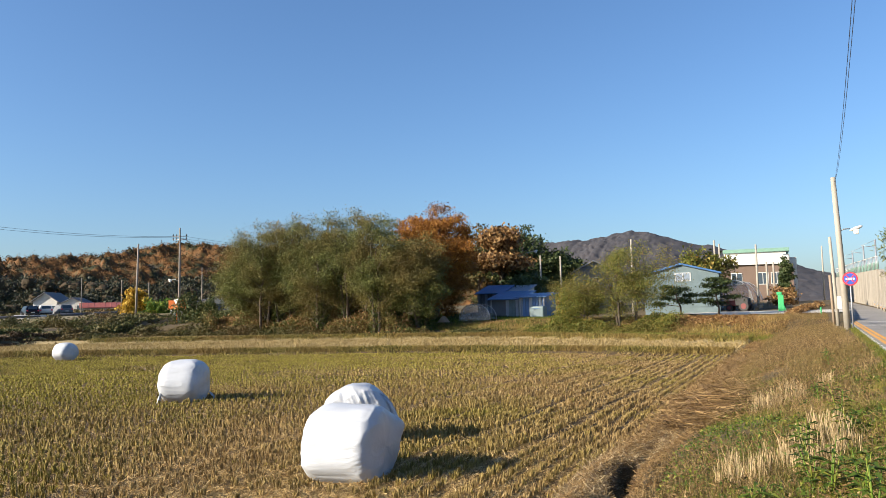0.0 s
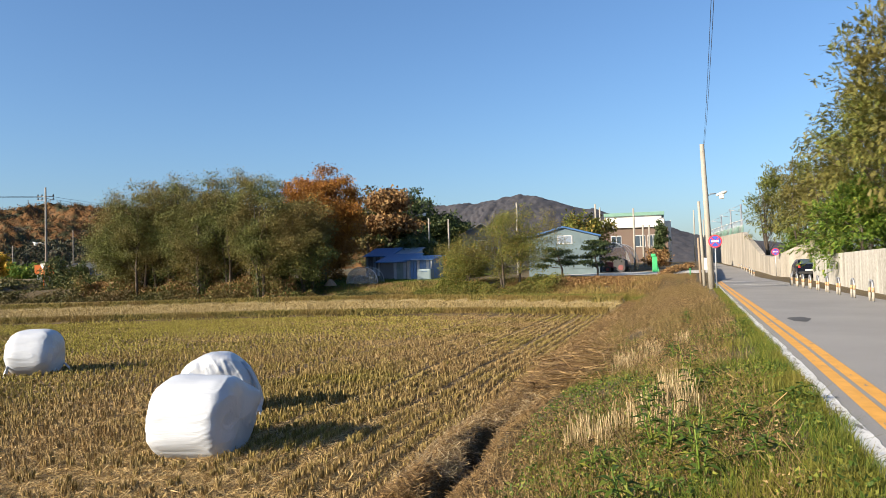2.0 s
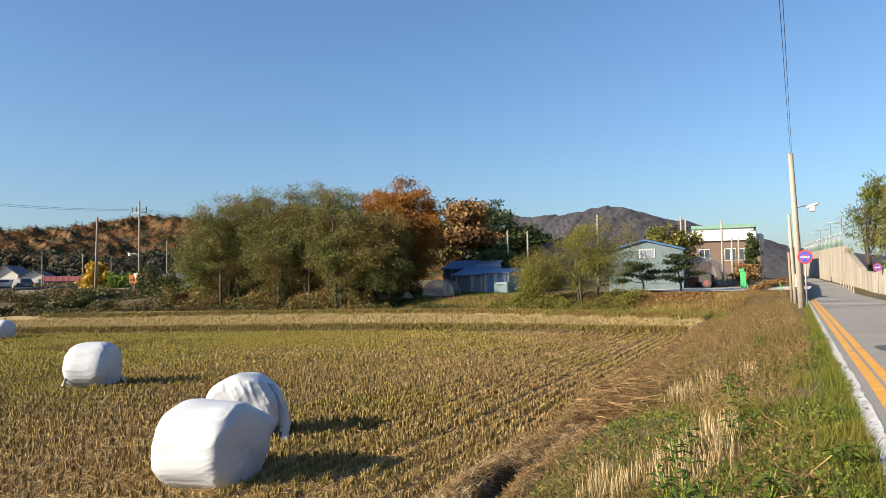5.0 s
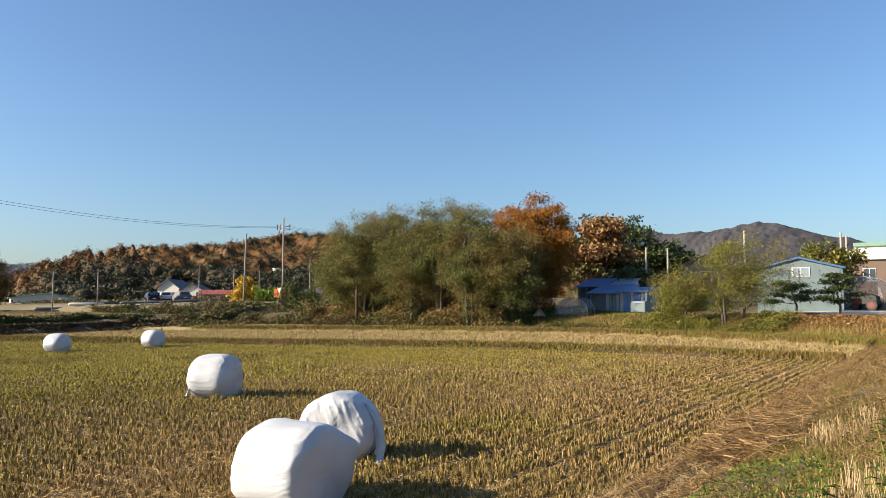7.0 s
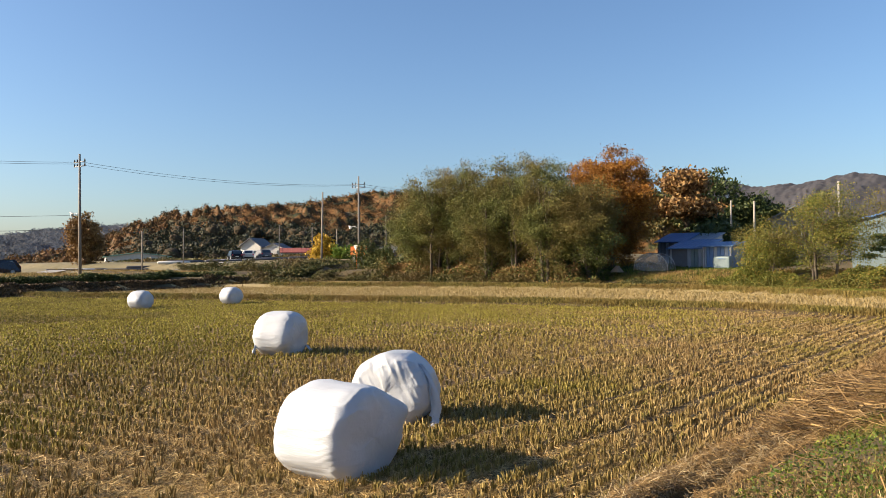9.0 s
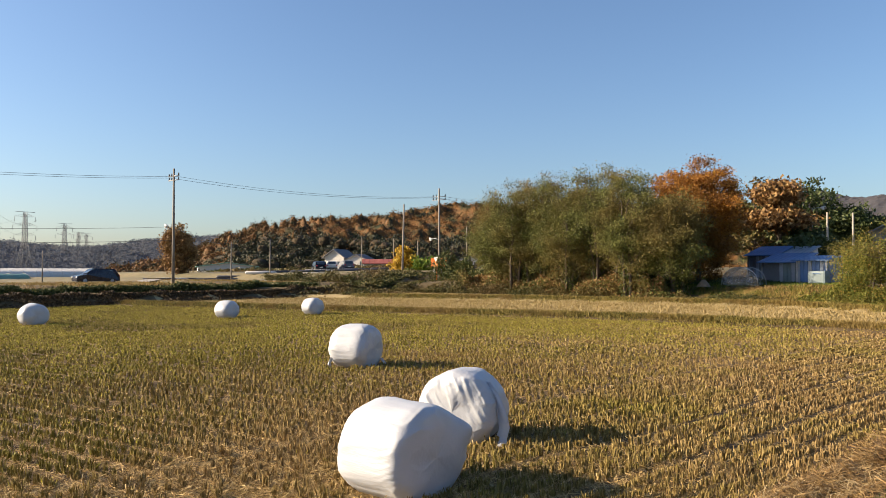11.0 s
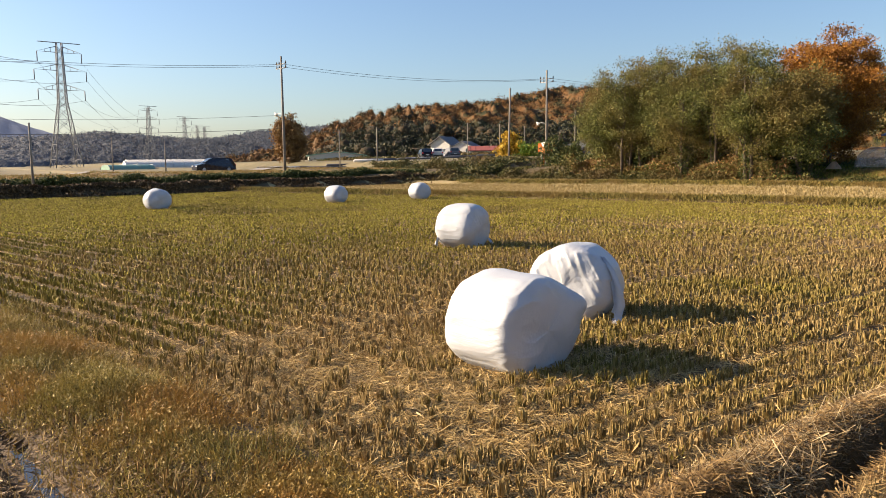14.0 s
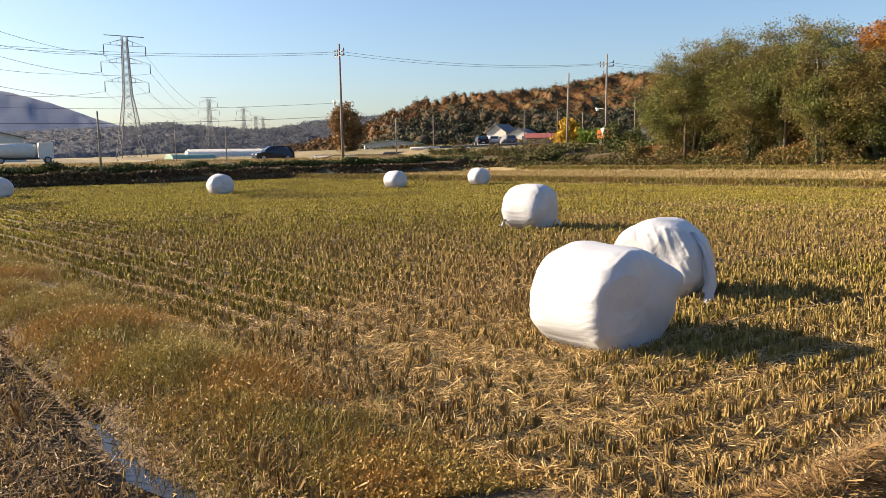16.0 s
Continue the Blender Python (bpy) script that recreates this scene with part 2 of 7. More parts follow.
M_WHITE_LINE = worn_paint("worn_white_paint", (0.70, 0.69, 0.65), 9.0, 0.40)
M_YELLOW_LINE = worn_paint("worn_yellow_paint", (0.68, 0.34, 0.05), 7.0, 0.33)
M_CONCRETE = surface("concrete", (0.42, 0.39, 0.34), (0.62, 0.59, 0.52), 0.85, 0.6, 14, relief=0.3, depth=0.01, stretch=(1, 1, 0.25))
# pole concrete darkened, as the far poles show their shaded side
M_POLE_FAR = surface("shaded_pole_concrete", (0.16, 0.14, 0.12), (0.27, 0.24, 0.20), 0.85, 1.2, 30)
M_POLE = surface("pole_concrete", (0.27, 0.245, 0.20), (0.39, 0.36, 0.30), 0.8, 1.2, 30)
M_BARK = surface("bark", (0.045, 0.035, 0.025), (0.12, 0.095, 0.07), 0.9, 3, 25, relief=0.7, depth=0.02, stretch=(1, 1, 0.3))
M_STEEL = surface("grey_steel", (0.25, 0.26, 0.27), (0.42, 0.43, 0.44), 0.5, 2, 30, metal=0.5)
M_DARK = surface("dark_rubber", (0.015, 0.015, 0.015), (0.04, 0.04, 0.04), 0.7, 3, 30)
def stubble_material():
    """Cut stalks: tan, with green regrowth in patches and more of it towards the far west side."""
    m, nt, b = material("rice_stubble", 0.7)
    geo = nt.nodes.new("ShaderNodeNewGeometry")
    tan = ramp(nt, geo.outputs["Random Per Island"], [(0.0, (0.15, 0.095, 0.034)), (0.5, (0.29, 0.200, 0.080)), (1.0, (0.42, 0.305, 0.140))])
    green = ramp(nt, geo.outputs["Random Per Island"], [(0.0, (0.115, 0.098, 0.016)), (0.5, (0.215, 0.180, 0.032)), (1.0, (0.32, 0.260, 0.070))])
    sep = nt.nodes.new("ShaderNodeSeparateXYZ")
    nt.links.new(geo.outputs["Position"], sep.inputs[0])
    far = nt.nodes.new("ShaderNodeMapRange")
    for key, v in (("From Min", -8.0), ("From Max", -40.0), ("To Min", 0.0), ("To Max", 0.46)):
        far.inputs[key].default_value = v
    nt.links.new(sep.outputs["X"], far.inputs["Value"])
    add = nt.nodes.new("ShaderNodeMath")
    nt.links.new(far.outputs[0], add.inputs[0])
    nt.links.new(coarse(nt, 0.22, 4.0), add.inputs[1])
    c = blend(nt, ramp(nt, add.outputs[0], [(0.44, (0, 0, 0)), (0.70, (1, 1, 1))]), tan, green)
    # stalks side by side in a tuft, the shade between them painted dark
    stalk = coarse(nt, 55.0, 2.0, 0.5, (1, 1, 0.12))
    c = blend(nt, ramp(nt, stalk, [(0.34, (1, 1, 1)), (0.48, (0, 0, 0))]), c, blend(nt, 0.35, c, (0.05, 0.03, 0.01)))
    nt.links.new(c, b.inputs["Base Color"])
    b.inputs["Specular IOR Level"].default_value = 0.2
    tr = nt.nodes.new("ShaderNodeBsdfTranslucent")
    nt.links.new(c, tr.inputs["Color"])
    mix = nt.nodes.new("ShaderNodeMixShader")
    mix.inputs[0].default_value = 0.10
    nt.links.new(b.outputs[0], mix.inputs[1])
    nt.links.new(tr.outputs[0], mix.inputs[2])
    nt.links.new(mix.outputs[0], nt.nodes["Material Output"].inputs["Surface"])
    return m


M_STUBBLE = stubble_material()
M_STUBBLE2 = leafy("pale_stubble", [(0.0, (0.17, 0.125, 0.046)), (1.0, (0.34, 0.26, 0.115))], None, 0.25)
M_STRAW = leafy("straw", [(0.0, (0.18, 0.11, 0.036)), (0.5, (0.40, 0.275, 0.105)), (1.0, (0.60, 0.44, 0.20))], None, 0.15)
M_DRYSTRAW = leafy("brown_dead_straw", [(0.0, (0.085, 0.048, 0.018)), (0.5, (0.235, 0.145, 0.055)), (1.0, (0.41, 0.28, 0.12))], None, 0.15)
M_GRASS = leafy("green_grass", [(0.0, (0.024, 0.047, 0.006)), (0.6, (0.095, 0.138, 0.013)), (1.0, (0.25, 0.235, 0.036))], (0.19, 0.155, 0.028), 0.35, patch_scale=0.8)
M_MUD = surface("wet_mud", (0.045, 0.026, 0.010), (0.125, 0.076, 0.031), 0.85, 2.2, 14, relief=1.0, depth=0.06)
M_WEED = leafy("weed_leaf", [(0.0, (0.028, 0.052, 0.007)), (0.6, (0.078, 0.125, 0.015)), (1.0, (0.23, 0.23, 0.034))], None, 0.35)
M_BROWNGRASS = leafy("brown_grass", [(0.0, (0.055, 0.032, 0.011)), (0.5, (0.22, 0.135, 0.048)), (1.0, (0.46, 0.315, 0.13))], (0.24, 0.19, 0.045), 0.25, patch_scale=0.6)
M_REDWEED = leafy("rusty_weed", [(0.0, (0.085, 0.065, 0.016)), (0.5, (0.27, 0.210, 0.048)), (1.0, (0.46, 0.36, 0.115))], (0.34, 0.18, 0.045), 0.2, patch_scale=0.9)
M_BANKGRASS = leafy("bank_grass", [(0.0, (0.055, 0.053, 0.012)), (0.5, (0.17, 0.145, 0.032)), (1.0, (0.34, 0.26, 0.075))], (0.19, 0.125, 0.038), 0.2, patch_scale=0.4)
M_REGROWTH = leafy("green_regrowth", [(0.0, (0.28, 0.265, 0.028)), (1.0, (0.56, 0.49, 0.095))], None, 0.8)
M_DEADWEED = leafy("dead_brown_weed", [(0.0, (0.036, 0.023, 0.010)), (0.5, (0.165, 0.105, 0.042)), (1.0, (0.37, 0.262, 0.12))], (0.145, 0.108, 0.032), 0.2, patch_scale=0.5)
M_HEDGE = leafy("hedge_leaf", [(0.0, (0.025, 0.037, 0.010)), (0.6, (0.075, 0.082, 0.020)), (1.0, (0.17, 0.135, 0.045))], (0.13, 0.08, 0.03), 0.2)
M_LOCUST = leafy("locust_leaf", [(0.0, (0.035, 0.046, 0.012)), (0.6, (0.115, 0.135, 0.032)), (1.0, (0.23, 0.225, 0.065))], (0.165, 0.115, 0.034), 0.3, patch_scale=0.22)
M_ROBINIA = leafy("robinia_leaf", [(0.0, (0.045, 0.060, 0.010)), (0.6, (0.125, 0.150, 0.026)), (1.0, (0.26, 0.245, 0.055))], (0.18, 0.145, 0.045), 0.3, patch_scale=0.25)
M_ORANGE = leafy("zelkova_leaf", [(0.0, (0.13, 0.050, 0.008)), (0.6, (0.34, 0.145, 0.021)), (1.0, (0.52, 0.25, 0.036))], (0.17, 0.075, 0.016), 0.3, patch_scale=0.3)
M_YELLOWGREEN = leafy("yellow_green_leaf", [(0.0, (0.040, 0.058, 0.009)), (0.5, (0.125, 0.145, 0.022)), (0.85, (0.23, 0.21, 0.038)), (1.0, (0.28, 0.16, 0.036))], (0.13, 0.10, 0.028), 0.3)
M_RUST = leafy("rust_leaf", [(0.0, (0.09, 0.042, 0.015)), (0.5, (0.22, 0.12, 0.042)), (1.0, (0.36, 0.235, 0.095))], None, 0.25)
M_GOLD = leafy("golden_leaf", [(0.0, (0.20, 0.12, 0.012)), (0.6, (0.46, 0.29, 0.025)), (1.0, (0.60, 0.42, 0.05))], None, 0.3)
M_GREENLEAF = leafy("bright_leaf", [(0.0, (0.045, 0.095, 0.010)), (0.7, (0.13, 0.21, 0.024)), (1.0, (0.27, 0.27, 0.045))], None, 0.35)
M_DARKHEDGE = leafy("dark_hedge_leaf", [(0.0, (0.025, 0.042, 0.011)), (0.7, (0.075, 0.095, 0.022)), (1.0, (0.17, 0.145, 0.045))], None, 0.15)
M_DARKBANK = leafy("dark_bank_weed", [(0.0, (0.035, 0.024, 0.013)), (0.7, (0.10, 0.066, 0.033)), (1.0, (0.21, 0.145, 0.075))], None, 0.1)
M_REED = leafy("pale_reed", [(0.0, (0.24, 0.17, 0.08)), (1.0, (0.52, 0.41, 0.23))], None, 0.2)
# evergreen leaves with the shade on the lower hillside darkened into them
M_SHADE = leafy("shaded_evergreen", [(0.0, (0.012, 0.020, 0.012)), (0.7, (0.034, 0.040, 0.020)), (1.0, (0.075, 0.066, 0.026))], None, 0.15)
M_PINE = leafy("pine_needle", [(0.0, (0.02, 0.04, 0.012)), (1.0, (0.08, 0.10, 0.03))], None, 0.15)
def woods_material():
    """Autumn woods: every few metres another crown's colour, and each leaf clump its own shade of it."""
    m, nt, b = material("forest_leaf", 0.7)
    geo = nt.nodes.new("ShaderNodeNewGeometry")
    crown = ramp(nt, coarse(nt, 0.26, 1.0), [(0.30, (0.028, 0.034, 0.012)), (0.42, (0.060, 0.044, 0.015)), (0.52, (0.125, 0.062, 0.019)), (0.60, (0.165, 0.080, 0.023)), (0.70, (0.085, 0.058, 0.019))])
    c = blend(nt, 0.55, crown, ramp(nt, geo.outputs["Random Per Island"], [(0.0, (0.5, 0.5, 0.5)), (1.0, (1.5, 1.45, 1.4))]), "MULTIPLY")
    nt.links.new(c, b.inputs["Base Color"])
    b.inputs["Specular IOR Level"].default_value = 0.2
    return m


M_FOREST = woods_material()
# crown cores: the shade behind the leaves is put into this dark brown
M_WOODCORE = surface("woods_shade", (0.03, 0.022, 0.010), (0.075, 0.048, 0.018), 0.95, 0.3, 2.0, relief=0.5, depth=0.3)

# ---- the lie of the land ----
def edge_x(y):
    """Where the stubble field ends along the road bank."""
    return -2.68 - 0.073 * np.maximum(y - 10, -2.5) + 0.10 * np.sin(y * 0.9) * np.exp(-(((y - 12) / 6) ** 2))


def road_l(y):
    return 1.80 - 0.04 * y - 0.008 * np.clip(y - 14, 0, 40) - 0.07 * np.maximum(y - 95, 0)


def road_r(y):
    return 6.5 - 0.054 * y - 0.07 * np.maximum(y - 95, 0)


def south_y(x):
    return 7.45 + 0.227 * (x + 5)


B1X, B1Y = (-75, -45, -32, -22, -12.5, -5.2, 0), (16, 28.5, 34, 38.3, 39.3, 38.5, 38)
B2X, B2Y = (-75, -53, -38.6, -24.7, -8, 0), (36, 46, 53.5, 57, 50, 46)
BNX, BNY = (-90, -66, -50, -35, -22, -8, 0), (50, 54, 60, 63, 60, 54, 50)
WX_Y, WX_X = (-60, 0, 15, 22, 35, 48, 80), (-56, -56.5, -57.5, -59, -62, -66, -76)


def height(x, y):
    x, y = np.asarray(x, float), np.asarray(y, float)
    d = x - edge_x(y)
    verge = np.interp(d, (-0.25, 0.0, 0.2, 0.38, 0.6, 0.95, 1.85, 2.75), (0, 0.06, 0.14, 0.12, 0.12, 0.22, 0.52, 0.78))
    # a narrow undercut ditch behind the straw bank
    deep = sstep(8.0, 9.0, y) * sstep(13.0, 11.2, y) * (0.75 + 0.5 * vnoise(y * 1.3, y * 0, 6))
    mid = 0.62 + 0.06 * np.sin(y * 2.1) + 0.04 * np.sin(y * 5.3)
    verge = verge - (0.40 * np.exp(-(((d - mid) / 0.12) ** 4)) - 0.09 * np.exp(-(((d - 0.26) / 0.20) ** 2)) - 0.07 * np.exp(-(((d - 0.86) / 0.16) ** 2))) * deep
    verge = verge + 0.05 * (fbm(x * 2.2, y * 2.2, 57) - 0.47) * np.exp(-(((d - 0.2) / 0.35) ** 2))
    verge = verge + np.where(d > 0.9, 0.07 * (fbm(x * 1.4, y * 1.4, 55) - 0.47), 0)
    edge = road_l(y)
    verge = np.where(d > 2.75, 0.78 + (1.07 - 0.78) * np.clip((d - 2.75) / np.maximum(edge - edge_x(y) - 3.05, 0.3), 0, 1), verge)
    verge = np.where(x > edge - 0.3, 1.07, verge)
    # fields and their low banks
    b1, b2, bn = np.interp(x, B1X, B1Y), np.interp(x, B2X, B2Y), np.interp(x, BNX, BNY)
    z = 0.025 * (fbm(x * 0.9, y * 0.9, 3) - 0.47) * 2
    z = z + 0.22 * np.exp(-(((y - b1) / 0.55) ** 2)) + 0.1 * sstep(-0.5, 0.5, y - b1)
    z = z + 0.25 * np.exp(-(((y - b2) / 0.6) ** 2)) + 0.15 * sstep(-0.5, 0.5, y - b2)
    z = z + 1.1 * sstep(0, 5, y - bn) + np.clip(y - bn - 5, 0, 40) * 0.035
    wx = np.interp(y, WX_Y, WX_X)
    west = wx - x
    z = z + sstep(-0.1, 0.35, west) * 0.62 + sstep(5.0, 8.0, west) * 0.56 * (1 - 0.6 * sstep(40, 70, y))
    # weedy bank and muddy track south of the field
    s = y - south_y(x)
    z = z + np.where(west < 0, 0.10 * np.exp(-(((s + 0.7) / 0.55) ** 2)), 0)
    z = z + np.where((s < -1.2) & (west < 0), -0.03, 0)
    mud = (s < -1.2) & (west < 0)
    z = z + np.where(mud, 0.07 * (fbm(x * 2.6, y * 2.6, 41) - 0.47), 0)
    for off in (-1.6, -3.1):
        z = z - np.where(west < 0, 0.08 * np.exp(-(((s - off) / 0.27) ** 2)), 0)
    z = np.where(d > -0.25, np.maximum(verge, np.where(y > bn, z, -1)), z)
    return z


def axis_steps(*spans):
    out = [spans[0][0]]
    for a, b, n, grow in spans:
        w = np.cumsum(grow ** np.arange(n))
        out += list(a + (b - a) * w / w[-1])
    return np.array(out)


gx = axis_steps((-4800, -110, 34, 0.87), (-110, -22, 76, 1), (-22, -12, 40, 1), (-12, -4, 80, 1), (-4, 1.6, 112, 1), (1.6, 3, 6, 1), (3, 22, 30, 1), (22, 4800, 30, 1.17))
gy = axis_steps((-4800, -6, 30, 0.85), (-6, 3, 36, 1), (3, 16, 170, 1), (16, 32, 64, 1), (32, 110, 78, 1), (110, 4800, 34, 1.15))
GX, GY = np.meshgrid(gx, gy)
GZ = height(GX, GY)
near = (GX > road_l(GY) - 0.05) & (GX < road_r(GY) + 6) & (GY < 200)
GZ = np.where(near, 1.07 + 0.03 * np.clip(GY - 75, 0, 60), GZ)
gv = np.stack([GX, GY, GZ], -1).reshape(-1, 3)
nx, ny = len(gx), len(gy)
gi = np.arange(nx * ny).reshape(ny, nx)
gf = np.stack([gi[:-1, :-1], gi[:-1, 1:], gi[1:, 1:], gi[1:, :-1]], -1).reshape(-1, 4)
ground_me = mesh_of("ground", gv, gf, M_SOIL, True)
for m in (M_SOIL2, M_VERGE, M_FAR, M_MUD):
    ground_me.materials.append(m)
cx, cy = gv[gf].mean(1)[:, 0], gv[gf].mean(1)[:, 1]
slot = np.zeros(len(gf), np.int32)
slot[cy > np.interp(cx, B1X, B1Y)] = 1
slot[(cy < south_y(cx) - 1.25) & (cx > -60) & (cy > -12)] = 4
slot[(cx > edge_x(cy) + 0.0) | (cy > np.interp(cx, BNX, BNY) - 1)] = 2
slot[cx < np.interp(cy, WX_Y, WX_X) + 0.3] = 2
slot[(cx < -80) | (cy > 130) | (cx > 25) | (cy < -12)] = 3
ground_me.polygons.foreach_set("material_index", slot)
ground = solo("ground", ground_me, "harvested rice paddies, grassy banks and open farmland", "ground", kind="structure")


# ---- road ----
def rise(y):
    """The road climbs gently beyond the bend."""
    return 0.03 * min(max(y - 75, 0), 60)


def strip(name, left, right, ys, z, mat, thick=0.0):
    rows = [(left(y), y, z + rise(y), right(y), y, z + rise(y)) for y in ys]
    v = np.array(rows).reshape(-1, 3)
    n = len(ys)
    fa = np.array([(2 * i, 2 * i + 1, 2 * i + 3, 2 * i + 2) for i in range(n - 1)])
    if thick:
        low = v - (0, 0, thick)
        v = np.concatenate([v, low])
        m = 2 * n
        side = [(2 * i + 2, 2 * i + 2 + m, 2 * i + m, 2 * i) for i in range(n - 1)] + [(2 * i + 1, 2 * i + 1 + m, 2 * i + 3 + m, 2 * i + 3) for i in range(n - 1)]
        side += [(0, m, m + 1, 1), (2 * n - 1, 2 * n - 1 + m, 2 * n - 2 + m, 2 * n - 2)]
        fa = np.concatenate([fa, np.array(side)])
    return mesh_of(name, v, fa, mat)


YS = np.concatenate([np.arange(-40, 60, 1.0), np.arange(60, 221, 4.0)])
ROAD_Z = 1.10
solo("road", strip("road", road_l, road_r, YS, ROAD_Z, M_ASPHALT, 0.12), "grey worn asphalt country road beside the field", "road", kind="structure")
def line(name, off, width, y0, y1, mat, label, wobble=0.0):
    """A painted line along the road's left edge; wobble: how uneven its worn sides are."""
    ys = np.arange(y0, y1, 0.06 if wobble else 2.0)
    n = len(ys)
    left = road_l(ys) + off + wobble * (fbm(ys * 2.2, ys * 0, 14) - 0.47) * 2
    right = road_l(ys) + off + width + wobble * (fbm(ys * 2.6, ys * 0 + 3, 15) - 0.47) * 2
    v = np.stack([np.stack([left, ys, np.full(n, ROAD_Z + 0.005)], -1), np.stack([right, ys, np.full(n, ROAD_Z + 0.005)], -1)], 1).reshape(-1, 3)
    i = np.arange(n - 1)
    crack = (vnoise(ys[:-1] * 2.3, ys[:-1] * 0, 9) > 0.93) if wobble else np.zeros(n - 1, bool)
    fa = np.stack([2 * i, 2 * i + 1, 2 * i + 3, 2 * i + 2], -1)[~crack]
    return solo(name, mesh_of(name, v, fa, mat), label, "road marking", kind="structure")


line("edge_line", 0.02, 0.135, -20, 60, M_WHITE_LINE, "worn white painted line on the road's edge", 0.03)
line("yellow_line", 0.27, 0.14, -20, 62, M_YELLOW_LINE, "worn yellow no-parking line on the asphalt")
line("yellow_line", 0.46, 0.14, -20, 62, M_YELLOW_LINE, "worn yellow no-parking line on the asphalt")
for yb, wid in ((49.3, 0.45), (58.5, 0.5)):
    solo("stop_line", strip("stop_line", lambda y: road_l(y) + 0.3, lambda y: road_r(y) - 0.3, [yb, yb + wid], ROAD_Z + 0.005, M_WHITE_LINE), "worn white line painted across the road", "road marking", kind="structure")


M_PATCH = surface("dark_road_patch", (0.045, 0.044, 0.042), (0.09, 0.087, 0.082), 0.8, 1.5, 50, relief=0.3, depth=0.004)
solo("road_patch", mesh_of("road_patch", [(1.99 + 0.22 * math.cos(a) * (1 + 0.15 * math.sin(3 * a)), 19.99 + 0.73 * math.sin(a) * (1 + 0.12 * math.cos(5 * a)), ROAD_Z + 0.004) for a in np.linspace(0, 2 * math.pi, 24, endpoint=False)], [tuple(range(24))], M_PATCH), "dark tar patch on the asphalt", "road patch", kind="structure")

# ---- bales ----
def film_material():
    m, nt, b = material("white_bale_wrap", 0.38)
    mp = nt.nodes.new("ShaderNodeTexCoord")
    stretch = nt.nodes.new("ShaderNodeMapping")
    stretch.inputs["Scale"].default_value = (0.7, 6.0, 6.0)
    nt.links.new(mp.outputs["Object"], stretch.inputs[0])
    w = node(nt, "ShaderNodeTexNoise", Scale=2.6, Detail=5.0, Roughness=0.6)
    nt.links.new(stretch.outputs[0], w.inputs["Vector"])
    big = node(nt, "ShaderNodeTexNoise", Scale=3.0, Detail=2.0)
    nt.links.new(mp.outputs["Object"], big.inputs["Vector"])
    c = ramp(nt, big.outputs["Fac"], [(0.3, (0.40, 0.425, 0.46)), (0.7, (0.46, 0.485, 0.52))])
    nt.links.new(c, b.inputs["Base Color"])
    b.inputs["Subsurface Weight"].default_value = 0.0
    mixed = blend(nt, 0.35, w.outputs["Fac"], big.outputs["Fac"])
    bump(nt, b, mixed, 0.55, 0.022)
    return m


M_FILM = film_material()


